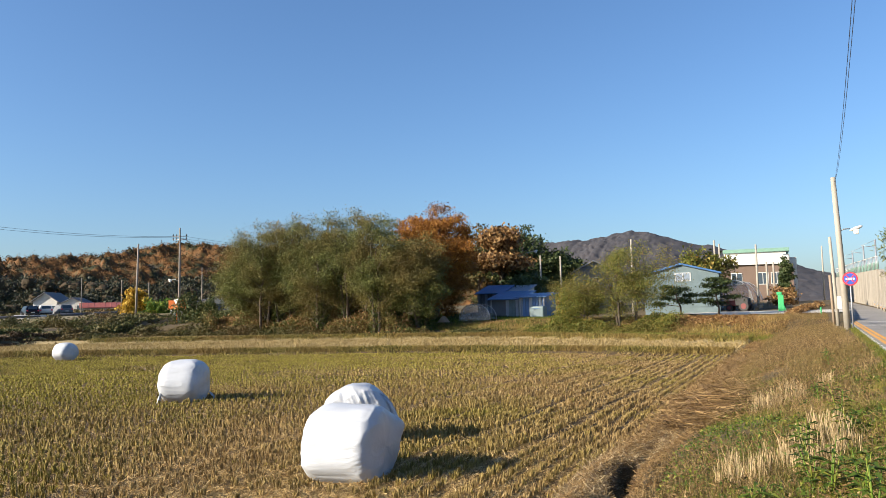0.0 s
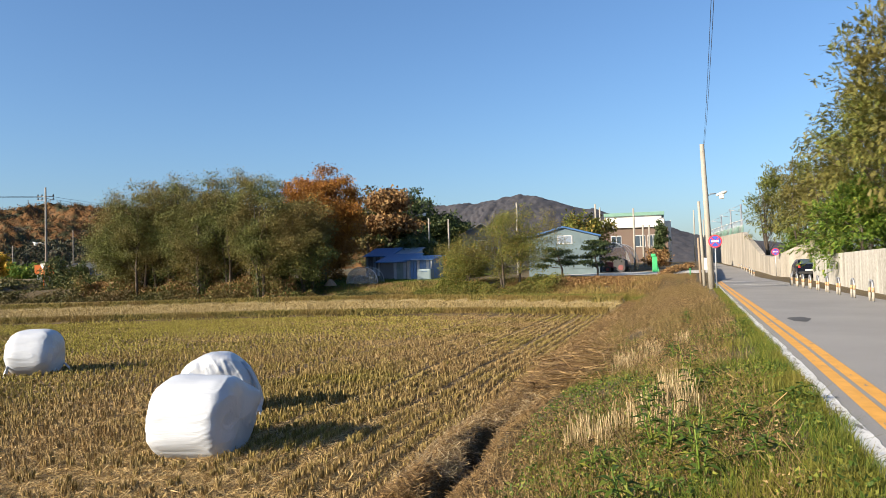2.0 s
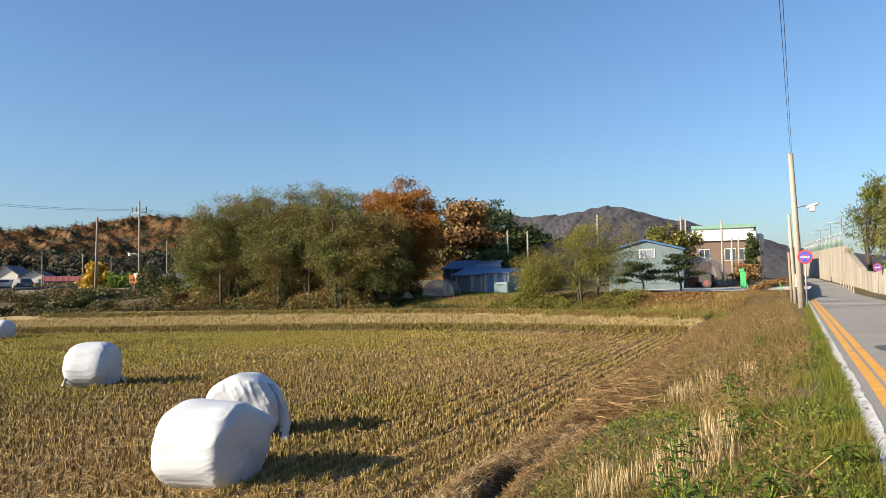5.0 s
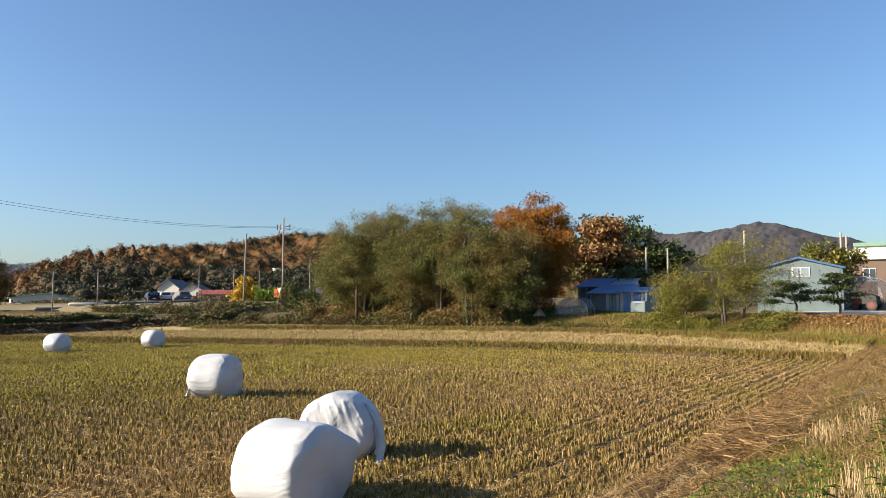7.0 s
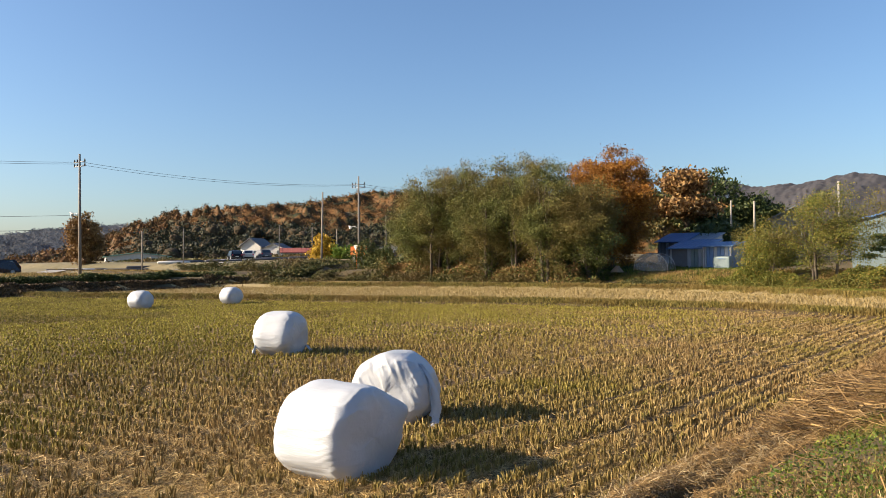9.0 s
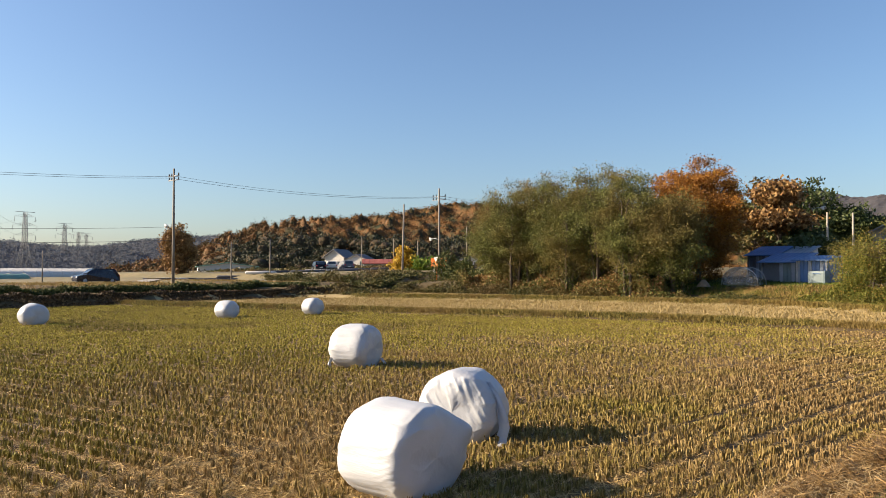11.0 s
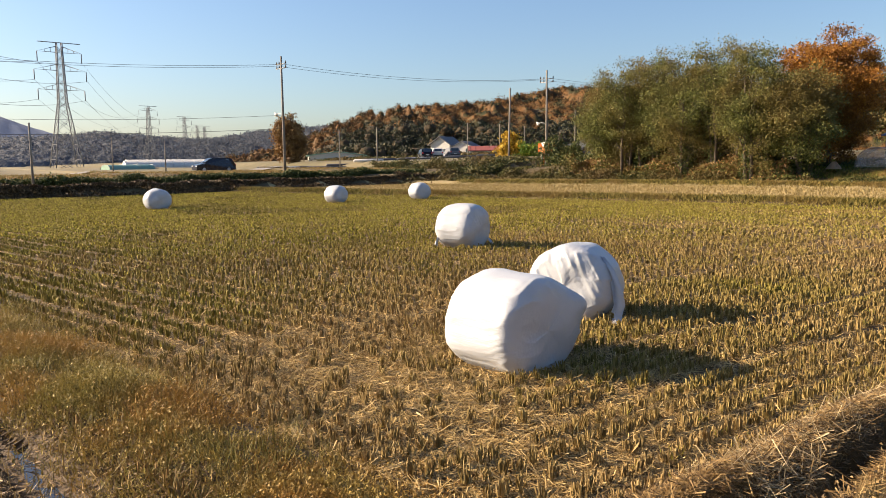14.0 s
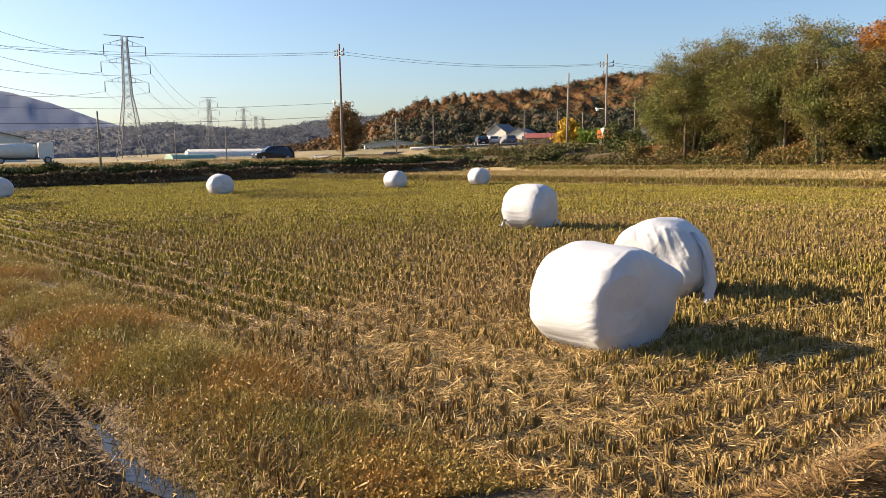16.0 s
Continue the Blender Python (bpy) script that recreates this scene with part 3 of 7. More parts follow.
def bale(at, turn, length, dia, seed, flaps=(), squash=0.9, label="", tip=0.0, pleat=0.3, ear=None, sharp=0.36):
    """A wrapped round bale lying on its side: its axis runs along its own x."""
    r = np.random.default_rng(seed)
    ob = thing("wrapped_bale", label or "white plastic-wrapped round straw bale lying on the stubble", "bale", (at[0], at[1], at[2] if len(at) > 2 else 0.0), turn, "bales in the field")
    n, k = (150, 70) if seed < 4 else (60, 36)
    prof = []
    for i in range(k + 1):
        a = math.pi * i / k
        c, s = math.cos(a), math.sin(a)
        p = sharp
        prof.append((-math.copysign(abs(c) ** p, c) * length / 2 * (1 + 0.04 * abs(s) ** 3), abs(s) ** p * dia / 2))
    verts = []
    for i, (u, rad) in enumerate(prof):
        for j in range(n):
            a = 2 * math.pi * j / n
            # drawn-in pleats on the ends, soft folds on the round
            end = abs(u) / (length / 2)
            w = 1 + 0.006 * math.sin(5 * a + seed) + 0.01 * math.sin(9 * a + 2 * seed + 3 * u)
            x = u * (1 + 0.03 * math.sin(3 * a + seed * 1.7) * min(1, rad * 3))
            y, z = rad * w * math.cos(a), rad * w * math.sin(a)
            nv = noise.noise(Vector((x * 2.2, y * 2.2, z * 2.2 + seed * 9)))
            wr = noise.noise(Vector((x * 2 + seed, y * 14, z * 14)))
            y, z, x = y * (1 + 0.034 * nv), z * (1 + 0.034 * nv), x * (1 + 0.034 * nv)
            y, z = y * (1 + 0.008 * wr), z * (1 + 0.008 * wr)
            fold = max(0.0, 1 - 7 * abs(noise.noise(Vector((x * 2.1 + seed * 5, y * 2.6, z * 4.2)))))
            x, y, z = x * (1 + 0.012 * fold), y * (1 + 0.014 * fold), z * (1 + 0.014 * fold)
            if 0.15 < rad and -0.5 * dia < z < 0.05 * dia and y < 0:
                crease = math.sin(z * 85 + 9 * noise.noise(Vector((x * 2.5, seed, z * 3))))
                y += 0.009 * crease * max(0.0, noise.noise(Vector((x * 1.7 + 5, z * 2.3, seed))) + 0.15) * (1 - abs(2 * z / dia + 0.4)) * (seed < 4)
            if ear:
                g = math.exp(-((x - ear[0]) ** 2 + (y - ear[1]) ** 2 + (z - ear[2]) ** 2) / 0.03)
                x, y = x + 0.08 * g, y + 0.12 * g
            # diagonal tension folds across the end
            if pleat and end > 0.8:
                x += pleat * 0.03 * max(0.0, noise.noise(Vector((y * 15 + z * 8, z * 2.5 - y, seed)))) * (z > -0.15)
            z = z * squash
            flat = -dia / 2 * squash * 0.88
            if z < flat:
                z = flat + (z - flat) * 0.15
            y *= 1.03 + 0.05 * math.exp(-((z + 0.25) ** 2) / 0.1)
            verts.append((x, y, z + dia / 2 * squash * 0.89 + tip * x))
    faces = []
    for i in range(k):
        for j in range(n):
            faces.append((i * n + j, i * n + (j + 1) % n, (i + 1) * n + (j + 1) % n, (i + 1) * n + j))
    part("wrap", mesh_of("wrap", verts, faces, M_FILM, True), M_FILM, ob)
    for pts, width in flaps:
        bm = bmesh.new()
        rows = []
        for i, p in enumerate(pts):
            t = i / (len(pts) - 1)
            wv = width * (0.8 + 0.7 * t)
            ring = []
            for jj in range(5):
                s = jj / 4 - 0.5
                ring.append(bm.verts.new((p[0] + 0.03 * math.sin(jj * 2.1 + i), p[1] + s * wv + 0.02 * r.uniform(-1, 1), p[2] + (0.02 * r.uniform(-1, 1) if i else 0))))
            rows.append(ring)
        for a, b in zip(rows, rows[1:]):
            for jj in range(4):
                bm.faces.new((a[jj], a[jj + 1], b[jj + 1], b[jj])).smooth = True
        bm.normal_update()
        bmesh.ops.solidify(bm, geom=bm.faces[:], thickness=0.012)
        part("loose_flap", bm, M_FILM, ob, "loose end of white film")
    return ob


BALES = [(-5.99, 10.42), (-7.56, 12.75), (-16.0, 16.35), (-38.3, 27.9), (-38.2, 22.5), (-38.5, 13.1), (-43.8, 3.3)]
bale((-5.97, 10.42, -0.05), 8, 1.08, 1.18, 1, (), 0.95, "white plastic-wrapped straw bale with creased film on stubble", pleat=0.0, ear=(0.50, 0.42, 0.26), sharp=0.35)
bale((-7.54, 12.75, -0.03), -62, 0.97, 1.18, 2, [([(0.15, 0.43, 0.92), (0.22, 0.58, 0.74), (0.24, 0.67, 0.51), (0.26, 0.71, 0.28), (0.28, 0.69, 0.13), (0.33, 0.71, 0.03), (0.43, 0.73, 0.015)], 0.13)], 0.96, "white plastic-wrapped straw bale with creased end and trailing film", pleat=1.0, sharp=0.42)
bale((-15.95, 16.33, -0.03), 24, 1.16, 1.24, 3, [([(-0.42, -0.56, 0.30), (-0.44, -0.64, 0.14), (-0.44, -0.68, 0.02)], 0.08), ([(0.56, 0.3, 0.24), (0.66, 0.34, 0.12), (0.70, 0.34, 0.02)], 0.10)], 0.98, "white plastic-wrapped straw bale with loose film at its foot", pleat=0.5, sharp=0.5)
bale((-38.3, 27.9), 10, 1.04, 1.17, 4, (), 0.9, "distant white plastic-wrapped straw bale", sharp=0.6)
bale((-38.2, 22.5), 25, 1.08, 1.15, 5, (), 0.88, "distant white plastic-wrapped straw bale", sharp=0.6)
bale((-38.5, 13.1), 5, 1.06, 1.22, 6, (), 0.9, "distant white plastic-wrapped straw bale", sharp=0.6)
bale((-43.8, 3.3), 15, 1.08, 1.2, 7, (), 0.9, "distant white plastic-wrapped straw bale", sharp=0.6)


# ---- blades: stubble, straw and grass ----
def blades(pos, high, wide, lean, top=0.35):
    """Upright tapered quads: pos (n, 3); lean: sideways travel of the tip, as a share of the height."""
    n = len(pos)
    yaw, la = rng.uniform(0, 2 * math.pi, n), rng.uniform(0, 2 * math.pi, n)
    side = np.stack([np.cos(yaw), np.sin(yaw), np.zeros(n)], -1) * np.broadcast_to(wide, n)[:, None] / 2
    lv = np.broadcast_to(lean, n) * np.abs(rng.normal(0, 1, n))
    tip = pos + np.stack([np.cos(la) * lv, np.sin(la) * lv, np.ones(n)], -1) * np.broadcast_to(high, n)[:, None]
    return np.stack([pos - side, pos + side, tip + side * top, tip - side * top], 1)


def lying(pos, length, wide, rise=0.15):
    """Straws lying about."""
    n = len(pos)
    yaw = rng.uniform(0, 2 * math.pi, n)
    along = np.stack([np.cos(yaw), np.sin(yaw), rng.normal(0, rise, n)], -1) * np.broadcast_to(length, n)[:, None] / 2
    side = np.stack([-np.sin(yaw), np.cos(yaw), rng.normal(0, 0.5, n)], -1) * np.broadcast_to(wide, n)[:, None] / 2
    mid = pos + np.array((0, 0, 1)) * np.abs(along[:, 2:3])
    return np.stack([mid - along - side * 1.3, mid - along + side * 1.3, mid + along], 1)


def on_ground(x, y, lift=0.0):
    return np.stack([x, y, height(x, y) + lift], -1)


def clear_of_bales(x, y, r=0.62):
    ok = np.ones(len(x), bool)
    for bx, by in BALES:
        ok &= (x - bx) ** 2 + (y - by) ** 2 > r * r
    return ok


def in_field(x, y):
    return (x < edge_x(y) - 0.1) & (y > south_y(x) + 0.05) & (y < np.interp(x, B1X, B1Y) - 0.6) & (x > np.interp(y, WX_Y, WX_X) + 0.4)


def spikes(pos, high, wide, lean):
    """Thin blades, one triangle each."""
    q = blades(pos, high, wide, lean, 0.0)
    return q[:, :3].copy()


A_DIR = np.array((0.961, 0.276))
N_DIR = np.array((-0.276, 0.961))
u, v = np.meshgrid(np.arange(-66, 14, 0.165), np.concatenate([(0.70 * k, 0.70 * k + 0.29) for k in range(-12, 95)]))
u = u + rng.uniform(0, 0.15, (len(u), 1)) + 0.03 * np.cumsum(rng.normal(0, 0.25, u.shape), 1)
u, v = u.ravel() + rng.normal(0, 0.014, u.size), v.ravel() + rng.normal(0, 0.012, v.size)
hx, hy = u * A_DIR[0] + v * N_DIR[0], u * A_DIR[1] + v * N_DIR[1]
ok = in_field(hx, hy) & (edge_x(hy) - hx > 6.0)
hx, hy = hx[ok], hy[ok]
lanes = np.concatenate([0.2 + 0.28 * np.arange(5), 1.75 + 0.28 * np.arange(4), 3.0 + 0.28 * np.arange(5), 4.5 + 0.28 * np.arange(5)])
d, yy = np.meshgrid(lanes, np.arange(6, 41, 0.15))
yy = yy + rng.uniform(0, 0.15, (1, yy.shape[1])) + 0.03 * np.cumsum(rng.normal(0, 0.25, yy.shape), 0)
d, yy = d.ravel() + rng.normal(0, 0.011, d.size), yy.ravel() + rng.normal(0, 0.012, d.size)
bx_, by_ = edge_x(yy) - d, yy
ok = in_field(bx_, by_)
inner = len(hx)
hx, hy = np.concatenate([hx, bx_[ok]]), np.concatenate([hy, by_[ok]])
run = np.where(np.arange(len(hx)) < inner, math.atan2(0.276, 0.961), math.pi / 2)
ok = clear_of_bales(hx, hy)
# trodden down round the first bales and at the corner
trod = np.exp(-(((hx + 5.8) / 2.0) ** 2 + ((hy - 8.9) / 1.0) ** 2)) * 0.75 + 0.15 * sstep(0.52, 0.66, fbm(hx * 0.3, hy * 0.3, 11)) + 0.02
ok &= rng.random(len(hx)) > trod
hx, hy, run = hx[ok], hy[ok], run[ok]
dist = np.hypot(hx - 0.6, hy - 4)


def stalks(x, y, high, wide, lean):
    """Stout cut stalks: thin three-sided prisms with a slanting top."""
    n = len(x)
    a = np.linspace(0, 2 * math.pi, 3, endpoint=False)[None] + rng.uniform(0, 6.28, (n, 1))
    la, lv = rng.uniform(0, 6.28, (n, 1)), np.abs(rng.normal(0, lean, (n, 1))) * high[:, None]
    z = height(x, y)[:, None]
    low = np.stack([x[:, None] + np.cos(a) * wide, y[:, None] + np.sin(a) * wide, np.broadcast_to(z - 0.02, a.shape)], -1)
    top = np.stack([x[:, None] + np.cos(a) * wide + np.cos(la) * lv, y[:, None] + np.sin(a) * wide + np.sin(la) * lv, z + high[:, None] * rng.uniform(0.85, 1.1, a.shape)], -1)
    v = np.concatenate([low, top], 1)
    f = np.array([(0, 1, 4, 3), (1, 2, 5, 4), (2, 0, 3, 5)])
    return v.reshape(-1, 3), (f[None] + 6 * np.arange(n)[:, None, None]).reshape(-1, 4)


def bundles(x, y, high, sides, r0, r1):
    """The tight heart of each tuft: a flared prism of pressed stalks with a ragged top."""
    n = len(x)
    a = np.linspace(0, 2 * math.pi, sides, endpoint=False)[None] + rng.uniform(0, 6.28, (n, 1))
    r = rng.uniform(r0, r1, (n, 1))
    la, lv = rng.uniform(0, 6.28, (n, 1)), rng.uniform(0, 0.03, (n, 1))
    z = height(x, y)[:, None]
    low = np.stack([x[:, None] + np.cos(a) * r * 0.72, y[:, None] + np.sin(a) * r * 0.72, np.broadcast_to(z - 0.02, a.shape)], -1)
    k = r * rng.uniform(0.8, 1.45, a.shape)
    top = np.stack([x[:, None] + np.cos(a) * k + np.cos(la) * lv, y[:, None] + np.sin(a) * k + np.sin(la) * lv, z + high[:, None] * rng.uniform(0.6, 1.08, a.shape)], -1)
    v = np.concatenate([low, top], 1)
    i = np.arange(sides)
    ring = np.stack([i, (i + 1) % sides, (i + 1) % sides + sides, i + sides], -1)
    cap = np.array([[sides, sides + 1, sides + 2, sides + 3]] + ([[sides, sides + 3, sides + 4, sides + 5]] if sides == 6 else []))
    f = np.concatenate([ring, cap])
    return v.reshape(-1, 3), (f[None] + 2 * sides * np.arange(n)[:, None, None]).reshape(-1, 4)


# tufts: a heart and loose stalks round it, fewer and stouter ones further off
tall = rng.uniform(0.088, 0.125, len(hx)) * (1.18 - 0.36 * sstep(10, 28, dist)) * (0.8 + 0.4 * fbm(hx * 0.5, hy * 0.5, 33))
for lo, hi, count, wide, spread, sides, r0, r1, label in (
    (0, 11, 22, 0.0048, 0.021, 6, 0.009, 0.015, "tufts of cut golden rice stalks in rows"),
    (11, 24, 12, 0.0066, 0.025, 6, 0.016, 0.024, "rows of cut golden rice stubble"),
    (24, 42, 3, 0.012, 0.028, 4, 0.030, 0.040, "rows of cut rice stubble with green regrowth"),
    (42, 95, 1, 0.02, 0.025, 4, 0.034, 0.044, "far rows of greenish rice stubble"),
):
    pick = (dist >= lo) & (dist < hi)
    px, py = np.repeat(hx[pick], count), np.repeat(hy[pick], count)
    px, py = px + rng.normal(0, spread, len(px)), py + rng.normal(0, spread, len(py))
    v, f = stalks(px, py, np.repeat(tall[pick], count) * rng.uniform(0.6, 1.2, len(px)), wide, 0.27)
    cv, cf = bundles(hx[pick], hy[pick], tall[pick] * 0.95, sides, r0, r1)
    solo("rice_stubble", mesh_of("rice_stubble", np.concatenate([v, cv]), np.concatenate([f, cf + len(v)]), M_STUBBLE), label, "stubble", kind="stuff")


# green blades sprouting again from the tufts and fanning out, thickest to the west
pick = rng.random(len(hx)) < 0.12 + 0.88 * sstep(-7, -22, hx)
px, py, pz = (np.repeat(q[pick], 5) for q in (hx, hy, tall))
px, py = px + rng.normal(0, 0.035, len(px)), py + rng.normal(0, 0.035, len(py))
keep = (fbm(px * 0.25, py * 0.25, 44) > 0.33) & (rng.random(len(px)) < np.where(np.hypot(px, py - 4) > 40, 0.6, 1.0))
px, py, pz = px[keep], py[keep], pz[keep]
solo("regrowth", cards("regrowth", spikes(on_ground(px, py, 0) + np.stack([0 * pz, 0 * pz, pz * 0.5], -1), rng.uniform(0.04, 0.085, len(px)), 0.010 + 0.010 * sstep(12, 35, np.hypot(px, py - 4)), 0.9), M_REGROWTH), "green blades growing again from the stubble", "grass", kind="stuff")

# the paler field behind
u, v = np.meshgrid(np.arange(-70, 0, 0.2), np.arange(20, 62, 0.30))
u, v = u.ravel() + rng.normal(0, 0.02, u.size), v.ravel() + rng.normal(0, 0.02, v.size)
ok = (v > np.interp(u, B1X, B1Y) + 0.7) & (v < np.interp(u, BNX, BNY) + 0.2) & (u < edge_x(v) - 0.3) & (u > np.interp(v, WX_Y, WX_X) + 1) & (abs(v - np.interp(u, B2X, B2Y)) > 0.7)
u, v = np.repeat(u[ok], 2), np.repeat(v[ok], 2)
u, v = u + rng.normal(0, 0.04, len(u)), v + rng.normal(0, 0.04, len(v))
solo("pale_stubble", cards("pale_stubble", blades(on_ground(u, v), rng.uniform(0.06, 0.12, len(u)), 0.05, 0.2, 0.8), M_STUBBLE2), "pale dry rice stubble in the field behind", "stubble", kind="stuff")

# loose straw on the field
n = 190000
sx = np.concatenate([rng.normal(-5.0, 2.6, n // 2), -3 - 30 * rng.random(n // 2) ** 1.5])
sy = np.concatenate([rng.normal(8.9, 2.0, n // 2), 3 + 34 * rng.random(n // 2) ** 1.3])
ok = in_field(sx, sy) & clear_of_bales(sx, sy, 0.5)
sx, sy = sx[ok], sy[ok]
solo("loose_straw", cards("loose_straw", lying(on_ground(sx, sy, 0.012), rng.uniform(0.05, 0.20, len(sx)), rng.uniform(0.003, 0.007, len(sx)), 0.22), M_STRAW), "loose straw scattered over the stubble", "straw", kind="stuff")

n = 170000
sx, sy = -3 - 52 * rng.random(n) ** 1.2, 5 + 35 * rng.random(n)
ok = in_field(sx, sy) & clear_of_bales(sx, sy, 0.6)
sx, sy = sx[ok], sy[ok]
solo("straw_litter", cards("straw_litter", lying(on_ground(sx, sy, 0.02), rng.uniform(0.08, 0.22, len(sx)), rng.uniform(0.005, 0.009, len(sx)), 0.14), M_STRAW), "flat straw litter between the stubble rows", "straw", kind="stuff")

# grass along the low banks between the fields
def bank_grass(name, xs, ys, spread, count, high, mat, label):
    t = rng.random(count)
    span = np.linspace(0, 1, len(xs))
    px, py = np.interp(t, span, xs), np.interp(t, span, ys)
    px, py = px + rng.normal(0, spread, count), py + rng.normal(0, spread, count)
    solo(name, cards(name, spikes(on_ground(px, py), rng.uniform(0.5, 1.2, count) * high, 0.045, 0.5), mat), label, "grass", kind="stuff")


xs = np.linspace(-58, -4.5, 60)
bank_grass("bank_grass", xs, np.interp(xs, B1X, B1Y), 0.28, 40000, 0.19, M_BANKGRASS, "brown and green grass on the low bank between fields")
bank_grass("bank_grass", xs, np.interp(xs, B2X, B2Y), 0.36, 34000, 0.2, M_BANKGRASS, "brown and green grass on the low bank between fields")


def leaf_cards(centres, size, stretch=1.6, flat=0.0):
    """Pointed leaves round points, each turned its own way."""
    n = len(centres)
    a = rng.normal(0, 1, (n, 3))
    a[:, 2] *= 1 - flat
    a /= np.linalg.norm(a, axis=1)[:, None]
    b = np.cross(a, rng.normal(0, 1, (n, 3)))
    b /= np.linalg.norm(b, axis=1)[:, None]
    s = (np.broadcast_to(size, n) * rng.uniform(0.6, 1.3, n))[:, None]
    return np.stack([centres - a * s * stretch / 2 - b * s / 2, centres - a * s * stretch / 2 + b * s / 2, centres + a * s * stretch / 2], 1)


# weeds on the south bank of the field: fine stems, seed heads, a few green tufts
n = 70000
px = -3.4 - 19 * rng.random(n) ** 1.4
py = south_y(px) - 0.72 + rng.normal(0, 0.40, n)
dens = fbm(px * 1.3, py * 1.3, 61)
ok = (px < edge_x(py) + 0.1) & (rng.random(n) < sstep(0.16, 0.5, dens))
px, py, dens = px[ok], py[ok], dens[ok]
tall = (0.03 + 0.34 * dens ** 1.4) * rng.uniform(0.4, 1.1, len(px)) * (0.35 + 0.65 * sstep(-4.2, -6.5, px))
solo("brown_weeds", cards("brown_weeds", spikes(on_ground(px, py), tall, 0.0085, 1.0), M_REDWEED), "fine reddish-brown weeds on the field's edge", "weeds", kind="stuff")
pick = rng.integers(0, len(px), 52000)
pos = on_ground(px[pick], py[pick]) + rng.normal(0, 0.03, (52000, 3)) * (1, 1, 0)
pos[:, 2] += tall[pick] * rng.uniform(0.25, 1.05, 52000)
solo("weed_seed_heads", cards("weed_seed_heads", leaf_cards(pos, 0.014, 2.0), M_REDWEED), "rusty seed heads and small leaves of the weeds", "weeds", kind="stuff")

n = 16000
gx_, gy_ = -3.4 - 16 * rng.random(n) ** 1.3, 0
gy_ = south_y(gx_) - 0.5 + rng.normal(0, 0.5, n)
ok = (gx_ < edge_x(gy_) + 0.1) & (fbm(gx_ * 1.1, gy_ * 1.1, 63) > 0.51)
gx_, gy_ = gx_[ok], gy_[ok]
solo("edge_grass", cards("edge_grass", spikes(on_ground(gx_, gy_), rng.uniform(0.05, 0.18, len(gx_)), 0.009, 0.8), M_BANKGRASS), "short green grass tufts on the field's edge", "grass", kind="stuff")
# straw, stubs and mud south of it
n = 150000
px, py = -2.8 - 12 * rng.random(n) ** 1.2, rng.uniform(1.0, 7.4, n)
s = py - south_y(px)
wet = np.exp(-(((s + 1.6) / 0.30) ** 2)) + np.exp(-(((s + 3.1) / 0.28) ** 2))
keep = np.where(s < -2.3, 1.0, 0.7) * (1 - 0.92 * np.clip(wet, 0, 1)) * sstep(0.2, 0.5, fbm(px * 1.1, py * 1.1, 5))
ok = (s < -0.9) & (px < edge_x(py) + 0.2) & (rng.random(n) < keep)
px, py = px[ok], py[ok]
solo("trampled_straw", cards("trampled_straw", lying(on_ground(px, py, 0.015), rng.uniform(0.03, 0.14, len(px)), rng.uniform(0.004, 0.009, len(px)), 0.25), M_DRYSTRAW), "trampled straw on wet mud", "straw", kind="stuff")
k = min(len(px), 9000)
px, py = px[:k] + 0.013, py[:k] - 0.011
solo("muddy_stubble", cards("muddy_stubble", blades(on_ground(px, py), rng.uniform(0.05, 0.12, k), 0.010, 0.5, 0.7), M_STUBBLE), "broken stubble in the mud", "stubble", kind="stuff")
# rows of brown stubs and clods of mud along the ruts
sx_, sy_ = [], []
for off in (-1.12, -2.0, -2.3, -2.6, -3.6, -3.9):
    xs_ = np.arange(-14, -3.4, 0.16)
    sx_.append(np.repeat(xs_, 9))
    sy_.append(np.repeat(south_y(xs_) + off, 9))
sx_, sy_ = np.concatenate(sx_), np.concatenate(sy_)
ok = fbm(sx_ * 0.9, sy_ * 0.9, 52) > 0.42
sx_, sy_ = sx_[ok] + rng.normal(0, 0.028, ok.sum()), sy_[ok] + rng.normal(0, 0.028, ok.sum())
v, f = stalks(sx_, sy_, rng.uniform(0.05, 0.12, len(sx_)), 0.006, 0.35)
solo("muddy_stubs", mesh_of("muddy_stubs", v, f, M_DRYSTRAW), "brown rice stubs standing in the wet mud", "stubble", kind="stuff")
n = 11000
cxs = -3.2 - 9 * rng.random(n) ** 1.2
cys = south_y(cxs) + rng.uniform(-2.4, -0.85, n)
ok = abs(cys - south_y(cxs) + 1.54) > 0.24
cxs, cys = cxs[ok], cys[ok]
n = len(cxs)
r_ = rng.uniform(0.008, 0.04, n)
octa = np.array([(1, 0, 0), (-1, 0, 0), (0, 1, 0), (0, -1, 0), (0, 0, 0.8), (0, 0, -0.5)])
v = on_ground(cxs, cys)[:, None] + octa[None] * r_[:, None, None] * rng.uniform(0.6, 1.3, (n, 6, 1))
f = np.array([(0, 2, 4), (2, 1, 4), (1, 3, 4), (3, 0, 4), (2, 0, 5), (1, 2, 5), (3, 1, 5), (0, 3, 5)])
solo("mud_clods", mesh_of("mud_clods", v.reshape(-1, 3), (f[None] + 6 * np.arange(n)[:, None, None]).reshape(-1, 3), M_MUD), "dark clods of mud thrown up beside the ruts", "mud", kind="stuff")
